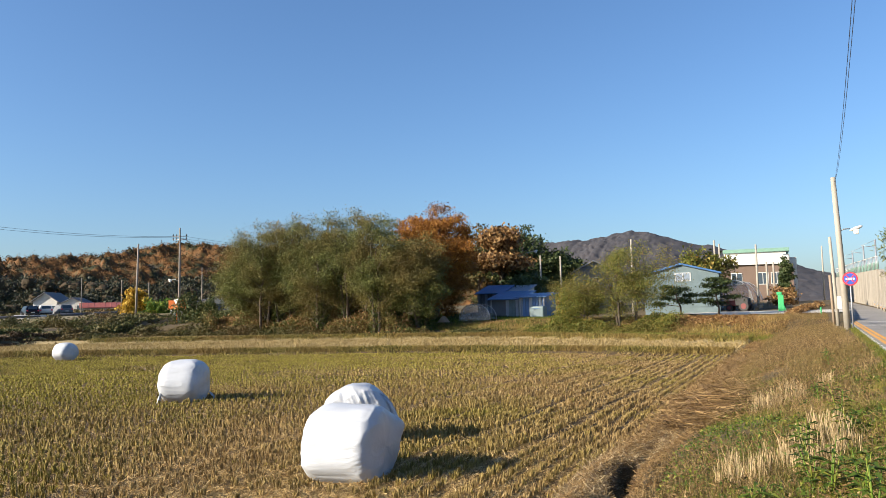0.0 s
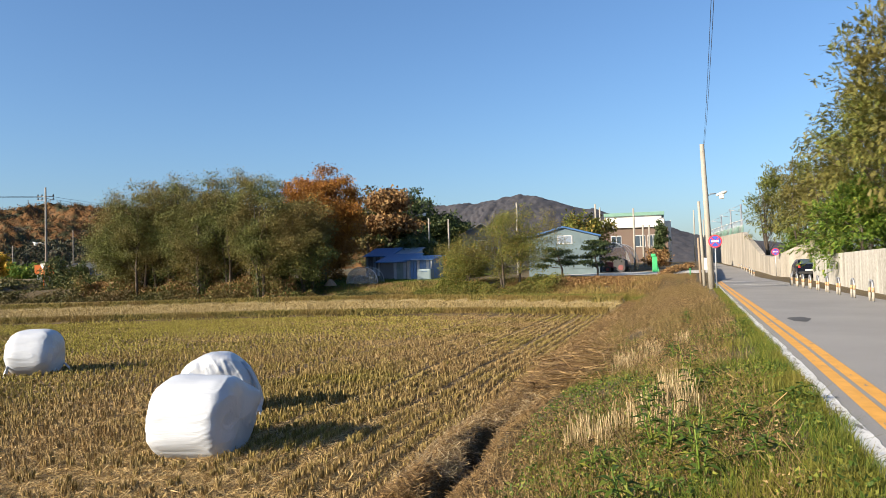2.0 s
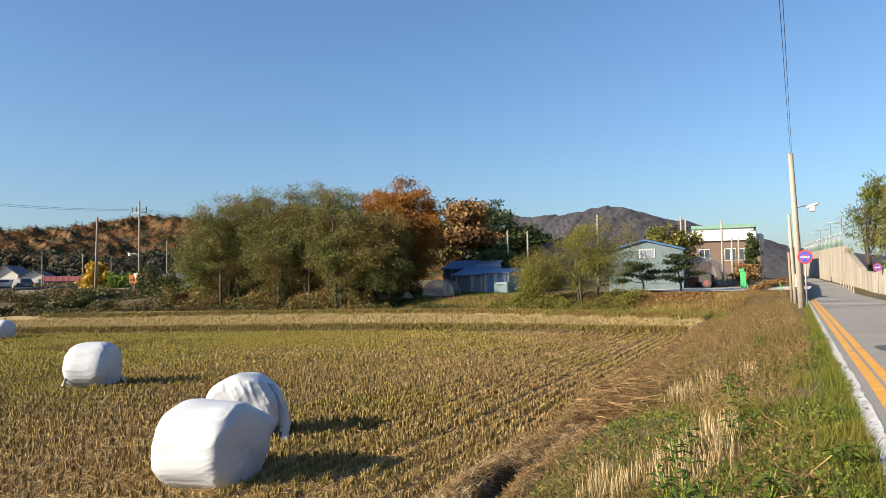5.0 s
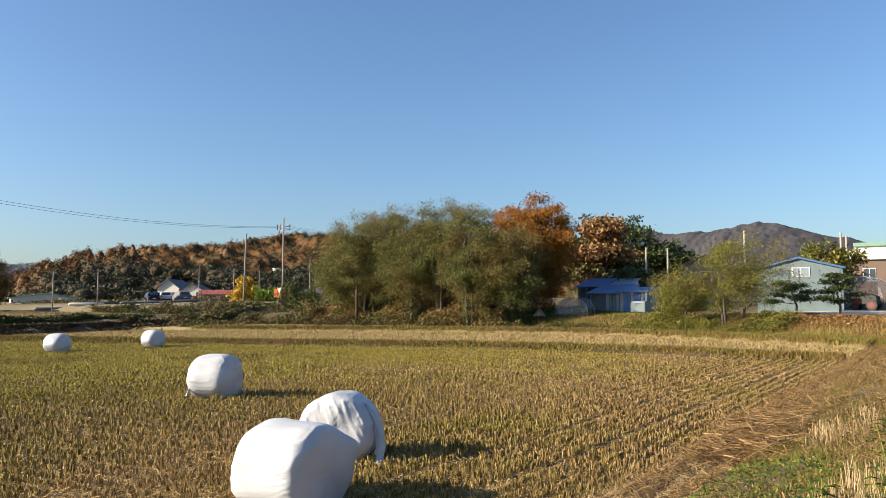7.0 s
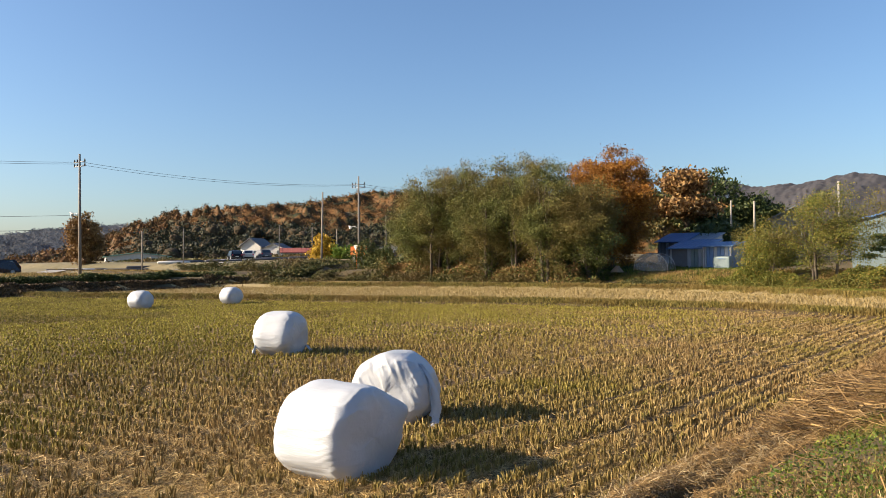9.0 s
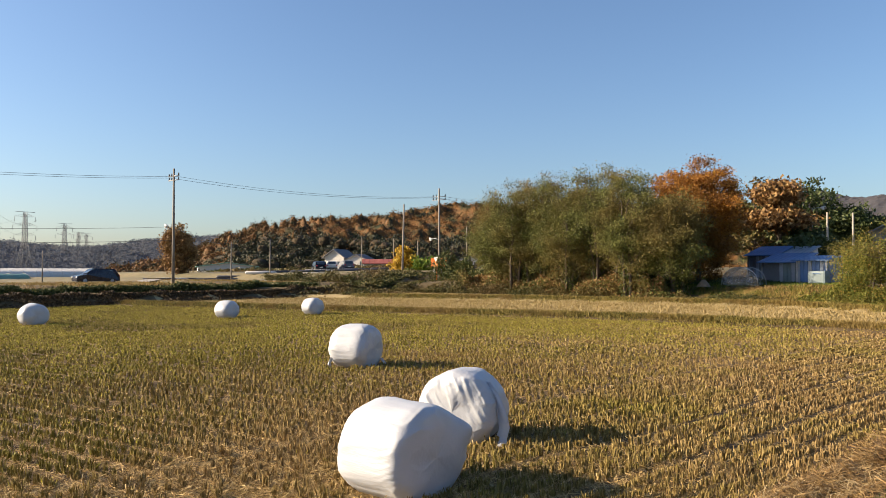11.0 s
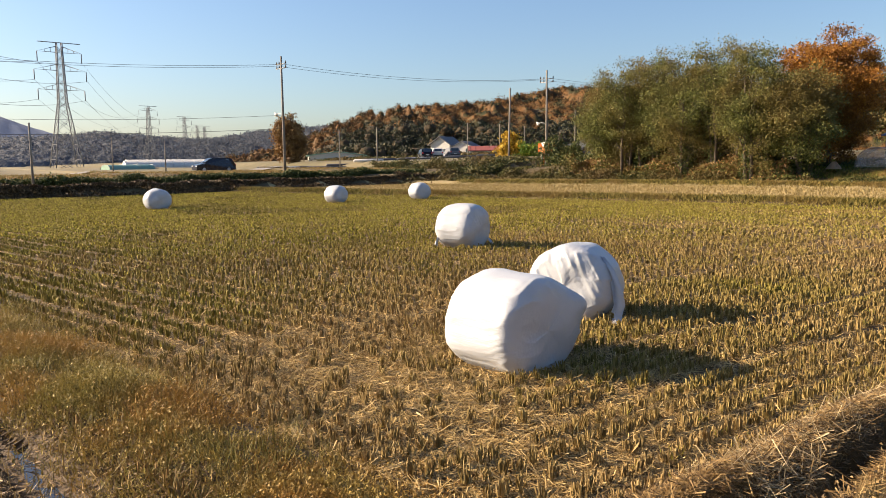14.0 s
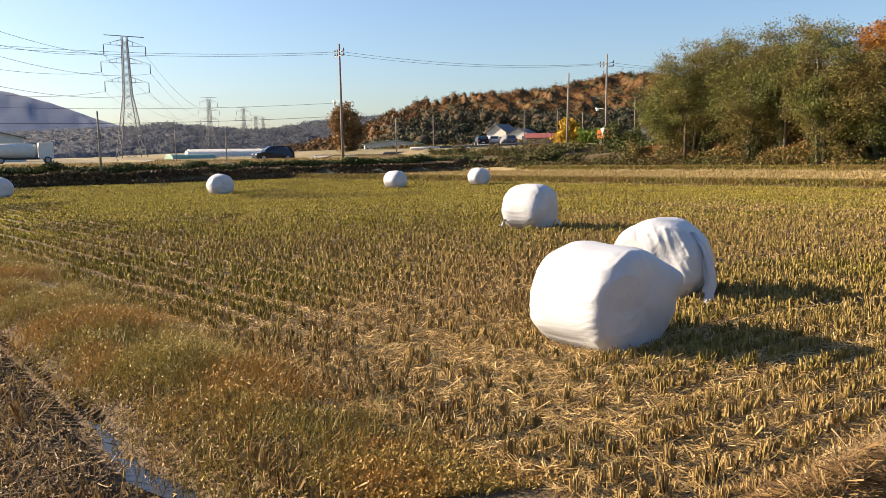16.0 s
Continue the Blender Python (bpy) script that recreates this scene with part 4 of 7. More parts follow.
# tyre lugs pressed into the ruts
lug = []
for off in (-1.6, -3.1):
    for x in np.arange(-16, -6.3, 0.11):
        for side in (-1, 1):
            cx_, cy_ = x + rng.normal(0, 0.008), float(south_y(x)) + off + side * 0.125
            a = 0.235 + side * 0.7 + math.pi / 2
            du, dv = np.array((math.cos(a), math.sin(a))) * 0.11, np.array((-math.sin(a), math.cos(a))) * 0.024
            z0, z1 = float(height(cx_, cy_)) - 0.02, float(height(cx_, cy_)) + 0.02 * rng.uniform(0.3, 1.1)
            foot = [(cx_ + p * du[0] + q * dv[0], cy_ + p * du[1] + q * dv[1]) for p, q in ((-1, -1), (1, -1), (1, 1), (-1, 1))]
            top = [(cx_ + p * du[0] + q * dv[0], cy_ + p * du[1] + q * dv[1]) for p, q in ((-0.9, -0.45), (0.9, -0.45), (0.9, 0.45), (-0.9, 0.45))]
            lug.append([(*c, z0) for c in foot] + [(*c, z1) for c in top])
lug = np.array(lug)
idx = np.array([(4, 5, 6, 7), (0, 1, 5, 4), (1, 2, 6, 5), (2, 3, 7, 6), (3, 0, 4, 7)])
solo("tyre_tracks", mesh_of("tyre_tracks", lug.reshape(-1, 3), (idx[None] + 8 * np.arange(len(lug))[:, None, None]).reshape(-1, 4), M_MUD), "tractor tyre tracks pressed into the mud", "tyre track", kind="stuff")
# standing water in the rut
M_WATER, _nt, _b = material("muddy_water", 0.03)
_b.inputs["Base Color"].default_value = (0.03, 0.028, 0.025, 1)
w = []
for x in np.linspace(-6.3, -4.3, 28):
    t = (x + 6.3) / 2.0
    half = 0.15 * math.sin(math.pi * min(max(t, 0.02), 0.98)) ** 0.5 * (0.75 + 0.5 * float(vnoise(x * 3, 0.5, 3)))
    c = float(south_y(x)) - 1.54 + 0.05 * math.sin(x * 4)
    w += [(x, c - half, -0.085), (x, c + half, -0.085)]
solo("puddle", mesh_of("puddle", w, [(2 * i, 2 * i + 2, 2 * i + 3, 2 * i + 1) for i in range(27)], M_WATER), "shallow puddle of standing water in the muddy rut", "puddle", kind="structure")


# ---- the road bank ----
def band(count, d0, d1, y0, y1, power=1.0):
    y = y0 + (y1 - y0) * rng.random(count) ** power
    return edge_x(y) + rng.uniform(d0, d1, count), y


x, y = band(105000, -0.22, 0.95, 8.6, 52, 1.9)
ok = (abs(x - edge_x(y) - 0.62) > 0.13) | (y < 9.4) | (y > 13.2) | (rng.random(len(x)) < 0.85)
x, y = x[ok], y[ok]
x += 0.5 * (fbm(y * 0.5, y * 0 + 2, 8) - 0.47)
heap = 0.07 * np.exp(-(((x - edge_x(y) - 0.2) / 0.35) ** 2)) * (0.4 + 1.2 * fbm(x * 1.2, y * 0.9, 12))
pos = on_ground(x, y, 0.01)
pos[:, 2] += heap * rng.random(len(x))
solo("straw_bank", cards("straw_bank", lying(pos, rng.uniform(0.05, 0.20, len(x)) * (1 + sstep(11, 18, y)), rng.uniform(0.003, 0.006, len(x)) * (1 + 0.6 * sstep(11, 18, y)), 0.25), M_DRYSTRAW), "dry brown straw and stalks heaped along the field's edge", "straw", kind="stuff")
x, y = band(11000, -0.15, 0.75, 9.4, 40, 1.7)
solo("pale_straw", cards("pale_straw", lying(on_ground(x, y, 0.05), rng.uniform(0.07, 0.26, len(x)), rng.uniform(0.003, 0.006, len(x)), 0.3), M_REED), "pale loose straw lying on the field's edge", "straw", kind="stuff")
# flattened stalks across the bank
x, y = band(2200, 0.2, 1.5, 15, 22)
pos = on_ground(x, y, 0.05)
pos[:, 2] += 0.2 * rng.random(len(x)) * np.exp(-(((y - 18) / 2) ** 2))
solo("flattened_reeds", cards("flattened_reeds", lying(pos, rng.uniform(0.4, 1.1, len(x)), 0.011, 0.12), M_DRYSTRAW), "flattened dry reeds lying across the bank", "straw", kind="stuff")
# dead weeds further along
x, y = band(76000, 0.9, 4.2, 5, 62, 1.6)
g = fbm(x * 0.6, y * 0.3, 21)
ok = (x < road_l(y) - 0.35) & (rng.random(len(x)) < sstep(0.62, 0.40, g - 0.010 * (y - 11) + 0.05 * (x - edge_x(y) - 2)))
x, y = x[ok], y[ok]
tall = rng.uniform(0.03, 0.20, len(x)) * (1 + 0.9 * sstep(13, 20, y) * (0.5 + fbm(x * 0.9, y * 0.6, 28)))
solo("dry_grass", cards("dry_grass", spikes(on_ground(x, y), tall, rng.uniform(0.006, 0.012, len(x)), 0.9), M_DEADWEED), "dry brown grass on the road verge", "grass", kind="stuff")
pick = rng.integers(0, len(x), 60000)
pos = on_ground(x[pick], y[pick]) + rng.normal(0, 0.04, (len(pick), 3)) * (1, 1, 0)
pos[:, 2] += tall[pick] * rng.uniform(0.1, 1.1, len(pick))
solo("dead_weeds", cards("dead_weeds", leaf_cards(pos, 0.014 + 0.008 * sstep(12, 20, pos[:, 1]), 1.9), M_DEADWEED), "withered brown weeds on the verge", "weeds", kind="stuff")
# green grass, thickest towards the road
x, y = band(190000, 1.05, 5.6, 1.2, 60, 2.1)
g = fbm(x * 0.7, y * 0.4, 22) + 0.06 * (x - edge_x(y) - 2.2) + 0.05 * sstep(14, 10, y) - 0.008 * (y - 12)
ok = (x < road_l(y) - 0.03 - 0.12 * vnoise(y * 3, y * 0, 2)) & (rng.random(len(x)) < sstep(0.36, 0.6, g))
x, y = x[ok], y[ok]
tuft = fbm(x * 1.6, y * 1.6, 25)
solo("verge_grass", cards("verge_grass", spikes(on_ground(x, y), (0.03 + 0.19 * tuft ** 1.5) * rng.uniform(0.6, 1.3, len(x)), rng.uniform(0.005, 0.010, len(x)), 0.75), M_GRASS), "green and yellowing grass on the road verge", "grass", kind="stuff")
x, y = band(70000, 2.9, 5.4, 3, 16, 1.3)
ok = (x < road_l(y) - 0.05 - 0.14 * vnoise(y * 3, y * 0, 2)) & (rng.random(len(x)) < sstep(0.25, 0.5, fbm(x * 1.1, y * 0.8, 29) - 0.03 * (y - 9)))
x, y = x[ok], y[ok]
solo("lush_grass", cards("lush_grass", spikes(on_ground(x, y), rng.uniform(0.05, 0.17, len(x)), rng.uniform(0.005, 0.009, len(x)), 0.6), M_GRASS), "lush green grass along the road's edge", "grass", kind="stuff")
x, y = rng.uniform(-1.6, 2.2, 45000), rng.uniform(-9, 4.5, 45000)
ok = (x < road_l(y) - 0.06) & (x > edge_x(y) + 1.0)
x, y = x[ok], y[ok]
solo("verge_grass", cards("verge_grass", spikes(on_ground(x, y), rng.uniform(0.03, 0.12, len(x)), 0.009, 0.7), M_GRASS), "short grass on the verge behind", "grass", kind="stuff")
# grass leaning over the edge of the asphalt
y = 2 + 50 * rng.random(34000) ** 1.6
x = road_l(y) - 0.26 * rng.random(len(y)) ** 1.5 + 0.03 + 0.05 * (vnoise(y * 2.0, y * 0, 4) - 0.5)
pos = on_ground(x, y)
pos[:, 2] = np.maximum(pos[:, 2], 1.06)
solo("edge_grass", cards("edge_grass", spikes(pos, rng.uniform(0.04, 0.13, len(x)), rng.uniform(0.006, 0.011, len(x)), 0.8), M_GRASS), "grass hanging over the road's edge", "grass", kind="stuff")
# low broad-leaved herbs among it
x, y = band(60000, 1.1, 5.2, 1.5, 26, 1.7)
ok = (x < road_l(y) - 0.1) & (fbm(x * 1.3, y * 1.3, 77) > 0.40 + 0.012 * (y - 9))
x, y = x[ok], y[ok]
pos = on_ground(x, y, 0.02)
pos[:, 2] += 0.10 * rng.random(len(x))
solo("verge_herbs", cards("verge_herbs", leaf_cards(pos, 0.024, 1.8, 0.3), M_WEED), "low broad-leaved herbs among the verge grass", "weeds", kind="stuff")
# straw and dead stalks fallen on the verge
x, y = band(22000, 0.9, 3.6, 5, 34, 1.4)
ok = fbm(x * 1.1, y * 0.7, 91) > 0.42
x, y = x[ok], y[ok]
solo("fallen_stalks", cards("fallen_stalks", lying(on_ground(x, y, 0.04), rng.uniform(0.06, 0.3, len(x)), rng.uniform(0.004, 0.008, len(x)), 0.25), M_DRYSTRAW), "dead stalks fallen among the verge grass", "straw", kind="stuff")
# cut reed stubs
x, y = band(5200, 1.7, 3.1, 9.5, 18, 1.2)
ok = fbm(x * 1.6, y * 0.7, 31) > 0.53
x, y = x[ok], y[ok]
solo("cut_stalks", cards("cut_stalks", blades(on_ground(x, y), rng.uniform(0.10, 0.27, len(x)), 0.006, 0.22, 0.8), M_REED), "pale cut reed stalks standing on the verge", "stalks", kind="stuff")


def weed_plant(at, high, count, seed, label="leafy green weed growing on the road verge"):
    """A stem with long broad leaves all the way up."""
    r = np.random.default_rng(seed)
    ob = thing("weed_plant", label, "weed", at, 0, "leafy weeds on the verge")
    st = bmesh.new()
    leaf = bmesh.new()
    for s in range(3):
        top = Vector((r.uniform(-0.12, 0.12), r.uniform(-0.12, 0.12), high * r.uniform(0.75, 1.0)))
        tube(st, [(0, 0, -0.05), top * 0.5, top], [0.009, 0.007, 0.003], 5)
        for i in range(count // 3):
            t = 0.2 + 0.8 * i / (count / 3)
            a = i * 2.4 + s
            root = top * t
            out = Vector((math.cos(a), math.sin(a), 0.35))
            ln, wd = (0.15 + 0.10 * r.random()) * (1.15 - 0.5 * t), 0.045 + 0.02 * r.random()
            side = Vector((-math.sin(a), math.cos(a), 0)) * wd / 2
            mid, tip = root + out * ln * 0.5, root + out * ln + Vector((0, 0, -0.35 * ln))
            v = [leaf.verts.new(p) for p in (root, mid - side, mid + Vector((0, 0, -0.012)), mid + side, tip)]
            leaf.faces.new((v[0], v[1], v[2]))
            leaf.faces.new((v[0], v[2], v[3]))
            leaf.faces.new((v[1], v[4], v[2]))
            leaf.faces.new((v[2], v[4], v[3]))
    part("stem", st, M_GREENLEAF, ob)
    part("leaves", leaf, M_WEED, ob)
    return ob


for i, (x, y, h) in enumerate(((0.17, 12.1, 0.5), (-0.05, 9.9, 0.42), (0.2, 8.55, 0.5), (0.45, 8.2, 0.4), (0.05, 9.0, 0.38), (0.52, 7.4, 0.45), (-0.3, 20.8, 0.5), (-0.1, 10.6, 0.38), (0.9, 7.6, 0.25), (-0.2, 14.8, 0.35), (0.3, 11.0, 0.3), (0.1, 6.9, 0.35), (1.2, 9.4, 0.22), (0.75, 8.6, 0.3), (-0.35, 8.3, 0.28))):
    weed_plant((x, y, float(height(x, y)) - 0.02), h, 27, 300 + i)
x = rng.uniform(-23, -4.6, 40000)
y = np.interp(x, BNX, BNY) - 1.2 + rng.normal(0, 0.9, 40000)
solo("bank_grass", cards("bank_grass", spikes(on_ground(x, y), rng.uniform(0.10, 0.34, 40000), 0.034, 0.5), M_GRASS), "bright green grass at the foot of the bank", "grass", kind="stuff")

x = rng.uniform(-36, -4.2, 60000)
y = np.interp(x, BNX, BNY) + rng.uniform(0, 7.5, 60000)
ok = (fbm(x * 0.5, y * 0.5, 36) > 0.36) & (y < 66)
x, y = x[ok], y[ok]
solo("bank_weeds", cards("bank_weeds", spikes(on_ground(x, y), rng.uniform(0.08, 0.32, len(x)), 0.038, 0.6), M_BROWNGRASS), "dry brown weeds on the bank before the sheds", "weeds", kind="stuff")

x = np.interp(rng.uniform(-30, 46, 34000), WX_Y, WX_X)
y = rng.uniform(-30, 46, 34000)
x = np.interp(y, WX_Y, WX_X) - rng.uniform(6.5, 30, len(y))
solo("dry_grass", cards("dry_grass", spikes(on_ground(x, y), rng.uniform(0.08, 0.3, len(x)), 0.06, 0.5), M_BROWNGRASS), "dry brown grass beside the far road", "grass", kind="stuff")


# ---- trees ----
def tree(at, high, wide, low, mat, seed, label, name="tree", clumps=90, leaves=90, size=0.22, spread=0.55, stems=1, trunk=0.16, category="tree", group="", droop=0.0, lump=0.35, deep=None, bark=None, frond=0, ivy=0, cone=0.0):
    """A tapered trunk with limbs, and a crown of many small leaves in uneven clumps. low: the crown's lower edge; deep: the crown's depth in y if not round."""
    r = np.random.default_rng(seed)
    ob = thing(name, label, category, at, 0, group)
    deep = deep or wide
    c = []
    while len(c) < clumps:
        p = r.normal(0, 1, 3)
        p /= np.linalg.norm(p)
        q = r.random() ** 0.45
        edge = 1 + lump * (noise.noise(Vector(p * 1.9) + Vector((seed * 3.1, 0, 0))) * 1.4)
        x, y = p[0] * q * edge * wide / 2, p[1] * q * edge * deep / 2
        rise = 0.5 + 0.5 * p[2] * q * edge
        z, taper = low + (high - low) * rise, 1 - cone * min(max(rise, 0.0), 1.0)
        c.append((x * taper, y * taper, z))
    c = np.array(c)
    bm = bmesh.new()
    climb = []
    order = r.permutation(len(c))
    for s in range(stems):
        bx, by = (r.uniform(-0.25, 0.25, 2) * wide * 0.6 if stems > 1 else (0, 0))
        top = (bx * 1.8 + r.uniform(-0.3, 0.3), by * 1.5 + r.uniform(-0.3, 0.3), low + (high - low) * 0.72)
        pts = [Vector((bx, by, -0.25))] + [Vector((bx, by, 0)).lerp(Vector(top), t) + Vector((r.uniform(-1, 1), r.uniform(-1, 1), 0)) * 0.06 * high * t * 0.5 for t in (0.15, 0.35, 0.6, 0.8, 1.0)]
        tube(bm, pts, [trunk * (1.25 - 1.05 * t) for t in (0, 0.1, 0.3, 0.55, 0.78, 1.0)], 8)
        if ivy and s % 2 == 0:
            tt = r.random(ivy) ** 0.8
            line_ = np.array([pts[0].lerp(pts[-1], float(t) * 0.85)[:] for t in tt])
            climb.append(line_ + r.normal(0, 1, (ivy, 3)) * (0.30, 0.30, 0.12) * (1.1 - 0.6 * tt[:, None]))
        for i in order[s :: stems][: 26 // stems + 6]:
            tip = Vector(c[i])
            t = min(max((tip.z - low * 0.6) / (high - low * 0.6) * 0.8, 0.12), 0.85)
            root = pts[0].lerp(pts[-1], t)
            mid = root.lerp(tip, 0.5) + Vector((0, 0, 0.06 * high * r.uniform(0.0, 1)))
            tube(bm, [root, mid, tip], [trunk * 0.42 * (1 - t * 0.6), trunk * 0.22, 0.012], 5, False)
    part("trunk", bm, bark or M_BARK, ob)
    if climb:
        part("ivy", cards("ivy", leaf_cards(np.concatenate(climb), 0.13), M_DARKHEDGE), M_DARKHEDGE, ob, "dark green ivy on the stems")
    if frond:
        # feathered leaves: leaflets in two rows along a stalk
        per = 12
        m = leaves // per
        o = np.repeat(c, m, 0) + rng.normal(0, 1, (len(c) * m, 3)) * (spread * 0.85, spread * 0.85, spread * 0.55)
        out = o - np.array((0, 0, low + (high - low) * 0.4))
        out = out / np.linalg.norm(out, axis=1)[:, None] + rng.normal(0, 0.6, o.shape)
        out[:, 2] -= 0.25
        out /= np.linalg.norm(out, axis=1)[:, None]
        side = np.cross(out, rng.normal(0, 0.4, o.shape) + (0, 0, 1))
        side /= np.linalg.norm(side, axis=1)[:, None]
        ln = frond * rng.uniform(0.28, 0.5, (len(o), 1, 1))
        t = np.repeat(np.linspace(0.1, 1, per // 2), 2)[None, :, None]
        sg = np.tile((-1.0, 1.0), per // 2)[None, :, None]
        root = o[:, None] + out[:, None] * ln * t
        tip = root + (side[:, None] * sg + out[:, None] * 0.35) * size * 1.35
        cross = out[:, None] * size * 0.33
        leaflets = np.stack([root - cross, root + cross, tip], 2).reshape(-1, 3, 3)
        part("crown", cards("crown", leaflets, mat), mat, ob)
        return ob
    cc = np.repeat(c, leaves, 0)
    off = rng.normal(0, 1, cc.shape) * (spread, spread, spread * 0.6)
    off[:, 2] -= droop * np.abs(off[:, 0] + off[:, 1])
    part("crown", cards("crown", leaf_cards(cc + off, size), mat), mat, ob)
    return ob


# the clump of locust trees behind the fields
for i, (x, y, h, w, lo) in enumerate([(-57.2, 61, 9.4, 5.8, 0.8), (-54.4, 60.5, 11.6, 6.8, 1.4), (-51.2, 62, 12.2, 7.2, 1.8), (-47.5, 61, 12.0, 7.5, 1.5), (-43.5, 62.5, 12.6, 7.5, 1.8), (-40.3, 61.5, 11.8, 6.8, 1.2), (-37.0, 63, 9.6, 5.8, 1.4), (-54.0, 65, 9.8, 7, 1.0), (-49, 66, 11.0, 8, 2.0)]):
    z = float(height(x, y))
    tree((x, y, z), h - z, w, lo, M_LOCUST, 40 + i, "thinning green locust tree with ivy in an autumn thicket", clumps=210, leaves=200, size=0.088, spread=0.46, lump=0.26, stems=5, trunk=0.12, group="thicket behind the fields", ivy=1100)
for i, (x, y, h, w, lo) in enumerate([(-39.4, 71, 13.9, 9.4, 0.4), (-42.5, 74, 12.6, 7, 1.0)]):
    z = float(height(x, y))
    tree((x, y, z), h - z, w, lo, M_ORANGE, 60 + i, "broad zelkova with orange-brown autumn leaves", clumps=250, leaves=300, size=0.115, spread=0.46, trunk=0.28, lump=0.26)
for i, (x, y, h, w, lo, mat) in enumerate([(-38.9, 86, 12.0, 3.4, 8, M_RUST), (-38.6, 86, 8.9, 5.6, 5.6, M_RUST), (-47, 108, 14.6, 9, 2, M_PINE), (-43.5, 110, 12.6, 8, 2, M_PINE), (-41, 112, 10.8, 6, 2, M_PINE), (-52, 106, 15, 9, 2, M_HEDGE), (-36.4, 88, 6.8, 5, 0.5, M_PINE), (-34.2, 82, 5.6, 4, 0.3, M_PINE), (-46, 82, 11.5, 8, 1, M_RUST)]):
    z = float(height(x, y))
    tree((x, y, z), h - z, w, lo, mat, 70 + i, "autumn tree on the rise behind the sheds", clumps=90, leaves=80, size=0.3, spread=0.65, trunk=0.2)
# in front of the shed
tree((-15.8, 60, 1.2), 6.0, 6.4, 0.0, M_YELLOWGREEN, 80, "yellowing young tree in the hedge by the shed", clumps=170, leaves=190, size=0.062, spread=0.38, stems=3, trunk=0.08, lump=0.6)
tree((-20.2, 61, 1.2), 3.7, 4.6, 0.0, M_YELLOWGREEN, 81, "yellow-green bush in the hedge", "bush", 120, 190, 0.062, 0.38, 3, 0.05, "bush")
tree((-14.6, 85, 2.6), 5.8, 5.4, 1.0, M_YELLOWGREEN, 82, "yellow-leaved tree behind the shed", clumps=80, leaves=70, size=0.22, spread=0.45)
tree((-8.0, 100, 2.5), 5.4, 1.5, 0.1, M_PINE, 83, "narrow dark conifer before the brown hall", "conifer", 90, 80, 0.16, 0.2, 1, 0.1)
tree((-6.4, 78, 1.9), 1.9, 2.2, 0.2, M_RUST, 84, "orange-red shrub beside the drive", "shrub", 40, 50, 0.16, 0.25, 2, 0.04, "shrub")


def pruned_pine(at, high, wide, seed):
    """A leaning trunk with flat pads of needles on spreading branches."""
    r = np.random.default_rng(seed)
    ob = thing("pine", "small spreading pine with flat needle pads by the drive", "tree", at, 0, "pines by the drive")
    wood, q = bmesh.new(), []
    lean = Vector((r.uniform(-0.35, 0.35), r.uniform(-0.2, 0.2), high * 0.92))
    pts = [Vector((0, 0, -0.2)), lean * 0.3 + Vector((0.12, 0, 0)), lean * 0.65 + Vector((-0.08, 0, 0)), lean]
    tube(wood, pts, [0.10, 0.08, 0.06, 0.03], 7)
    for i in range(9):
        a, t = i * 2.4 + seed, 0.42 + 0.58 * i / 8
        c = lean * t + Vector((math.cos(a), math.sin(a), 0)) * wide * 0.36 * (1.15 - 0.75 * t) * r.uniform(0.7, 1.2)
        tube(wood, [lean * (t - 0.08), c], [0.035, 0.015], 5, False)
        q.append(np.array(c)[None] + rng.normal(0, 1, (420, 3)) * (0.36, 0.36, 0.09))
    part("trunk", wood, M_BARK, ob)
    part("needles", cards("needles", leaf_cards(np.concatenate(q), 0.085, 2.2), M_PINE), M_PINE, ob)
    return ob


pruned_pine((-13.2, 66, 1.55), 2.6, 5.2, 3)
pruned_pine((-9.9, 64, 1.2), 3.5, 3.8, 8)
# along the wall, right of the road
for i, (x, y, h, w, lo, mat) in enumerate([(8.4, 44, 15.5, 13.2, 3.2, M_ROBINIA), (8.6, 52, 13.0, 10.5, 1.6, M_ROBINIA), (8.2, 64, 11.5, 10.0, 1.4, M_ROBINIA), (6.8, 82, 12.6, 8.0, 2.4, M_ROBINIA), (5.0, 95, 13.2, 8.2, 3.0, M_ROBINIA), (7.0, 47, 6.8, 7.6, 0.3, M_GREENLEAF), (9.8, 36, 9.0, 6.0, 1.6, M_GREENLEAF), (6.6, 86, 5.6, 4, 1.0, M_GREENLEAF), (10.5, 30, 15.0, 8, 3, M_ROBINIA)]):
    tree((x, y, 1.6), h - 1.6, w, lo, mat, 100 + i, "leafy locust tree growing behind the concrete wall", clumps=int(24 * w), leaves=300, size=0.078, spread=0.40, trunk=0.08, stems=3, group="trees behind the wall", lump=0.38, frond=0.85, cone=0.72)


def hedge(name, xs, ys, wide, high, count, mat, label, size=0.2, least=0.12):
    t = rng.random(count)
    span = np.concatenate([[0], np.cumsum(np.hypot(np.diff(xs), np.diff(ys)))])
    span = span / span[-1]
    px, py = np.interp(t, span, xs) + rng.normal(0, wide * 0.3, count), np.interp(t, span, ys) + rng.normal(0, wide * 0.45, count)
    top = high * np.clip(3.2 * fbm(px * 0.5, py * 0.5, 17) - 0.85, least, 1.6)
    pos = on_ground(px, py)
    pos[:, 2] += top * rng.random(count) ** 0.7
    return solo(name, cards(name, leaf_cards(pos, size), mat), label, "hedge", kind="stuff")


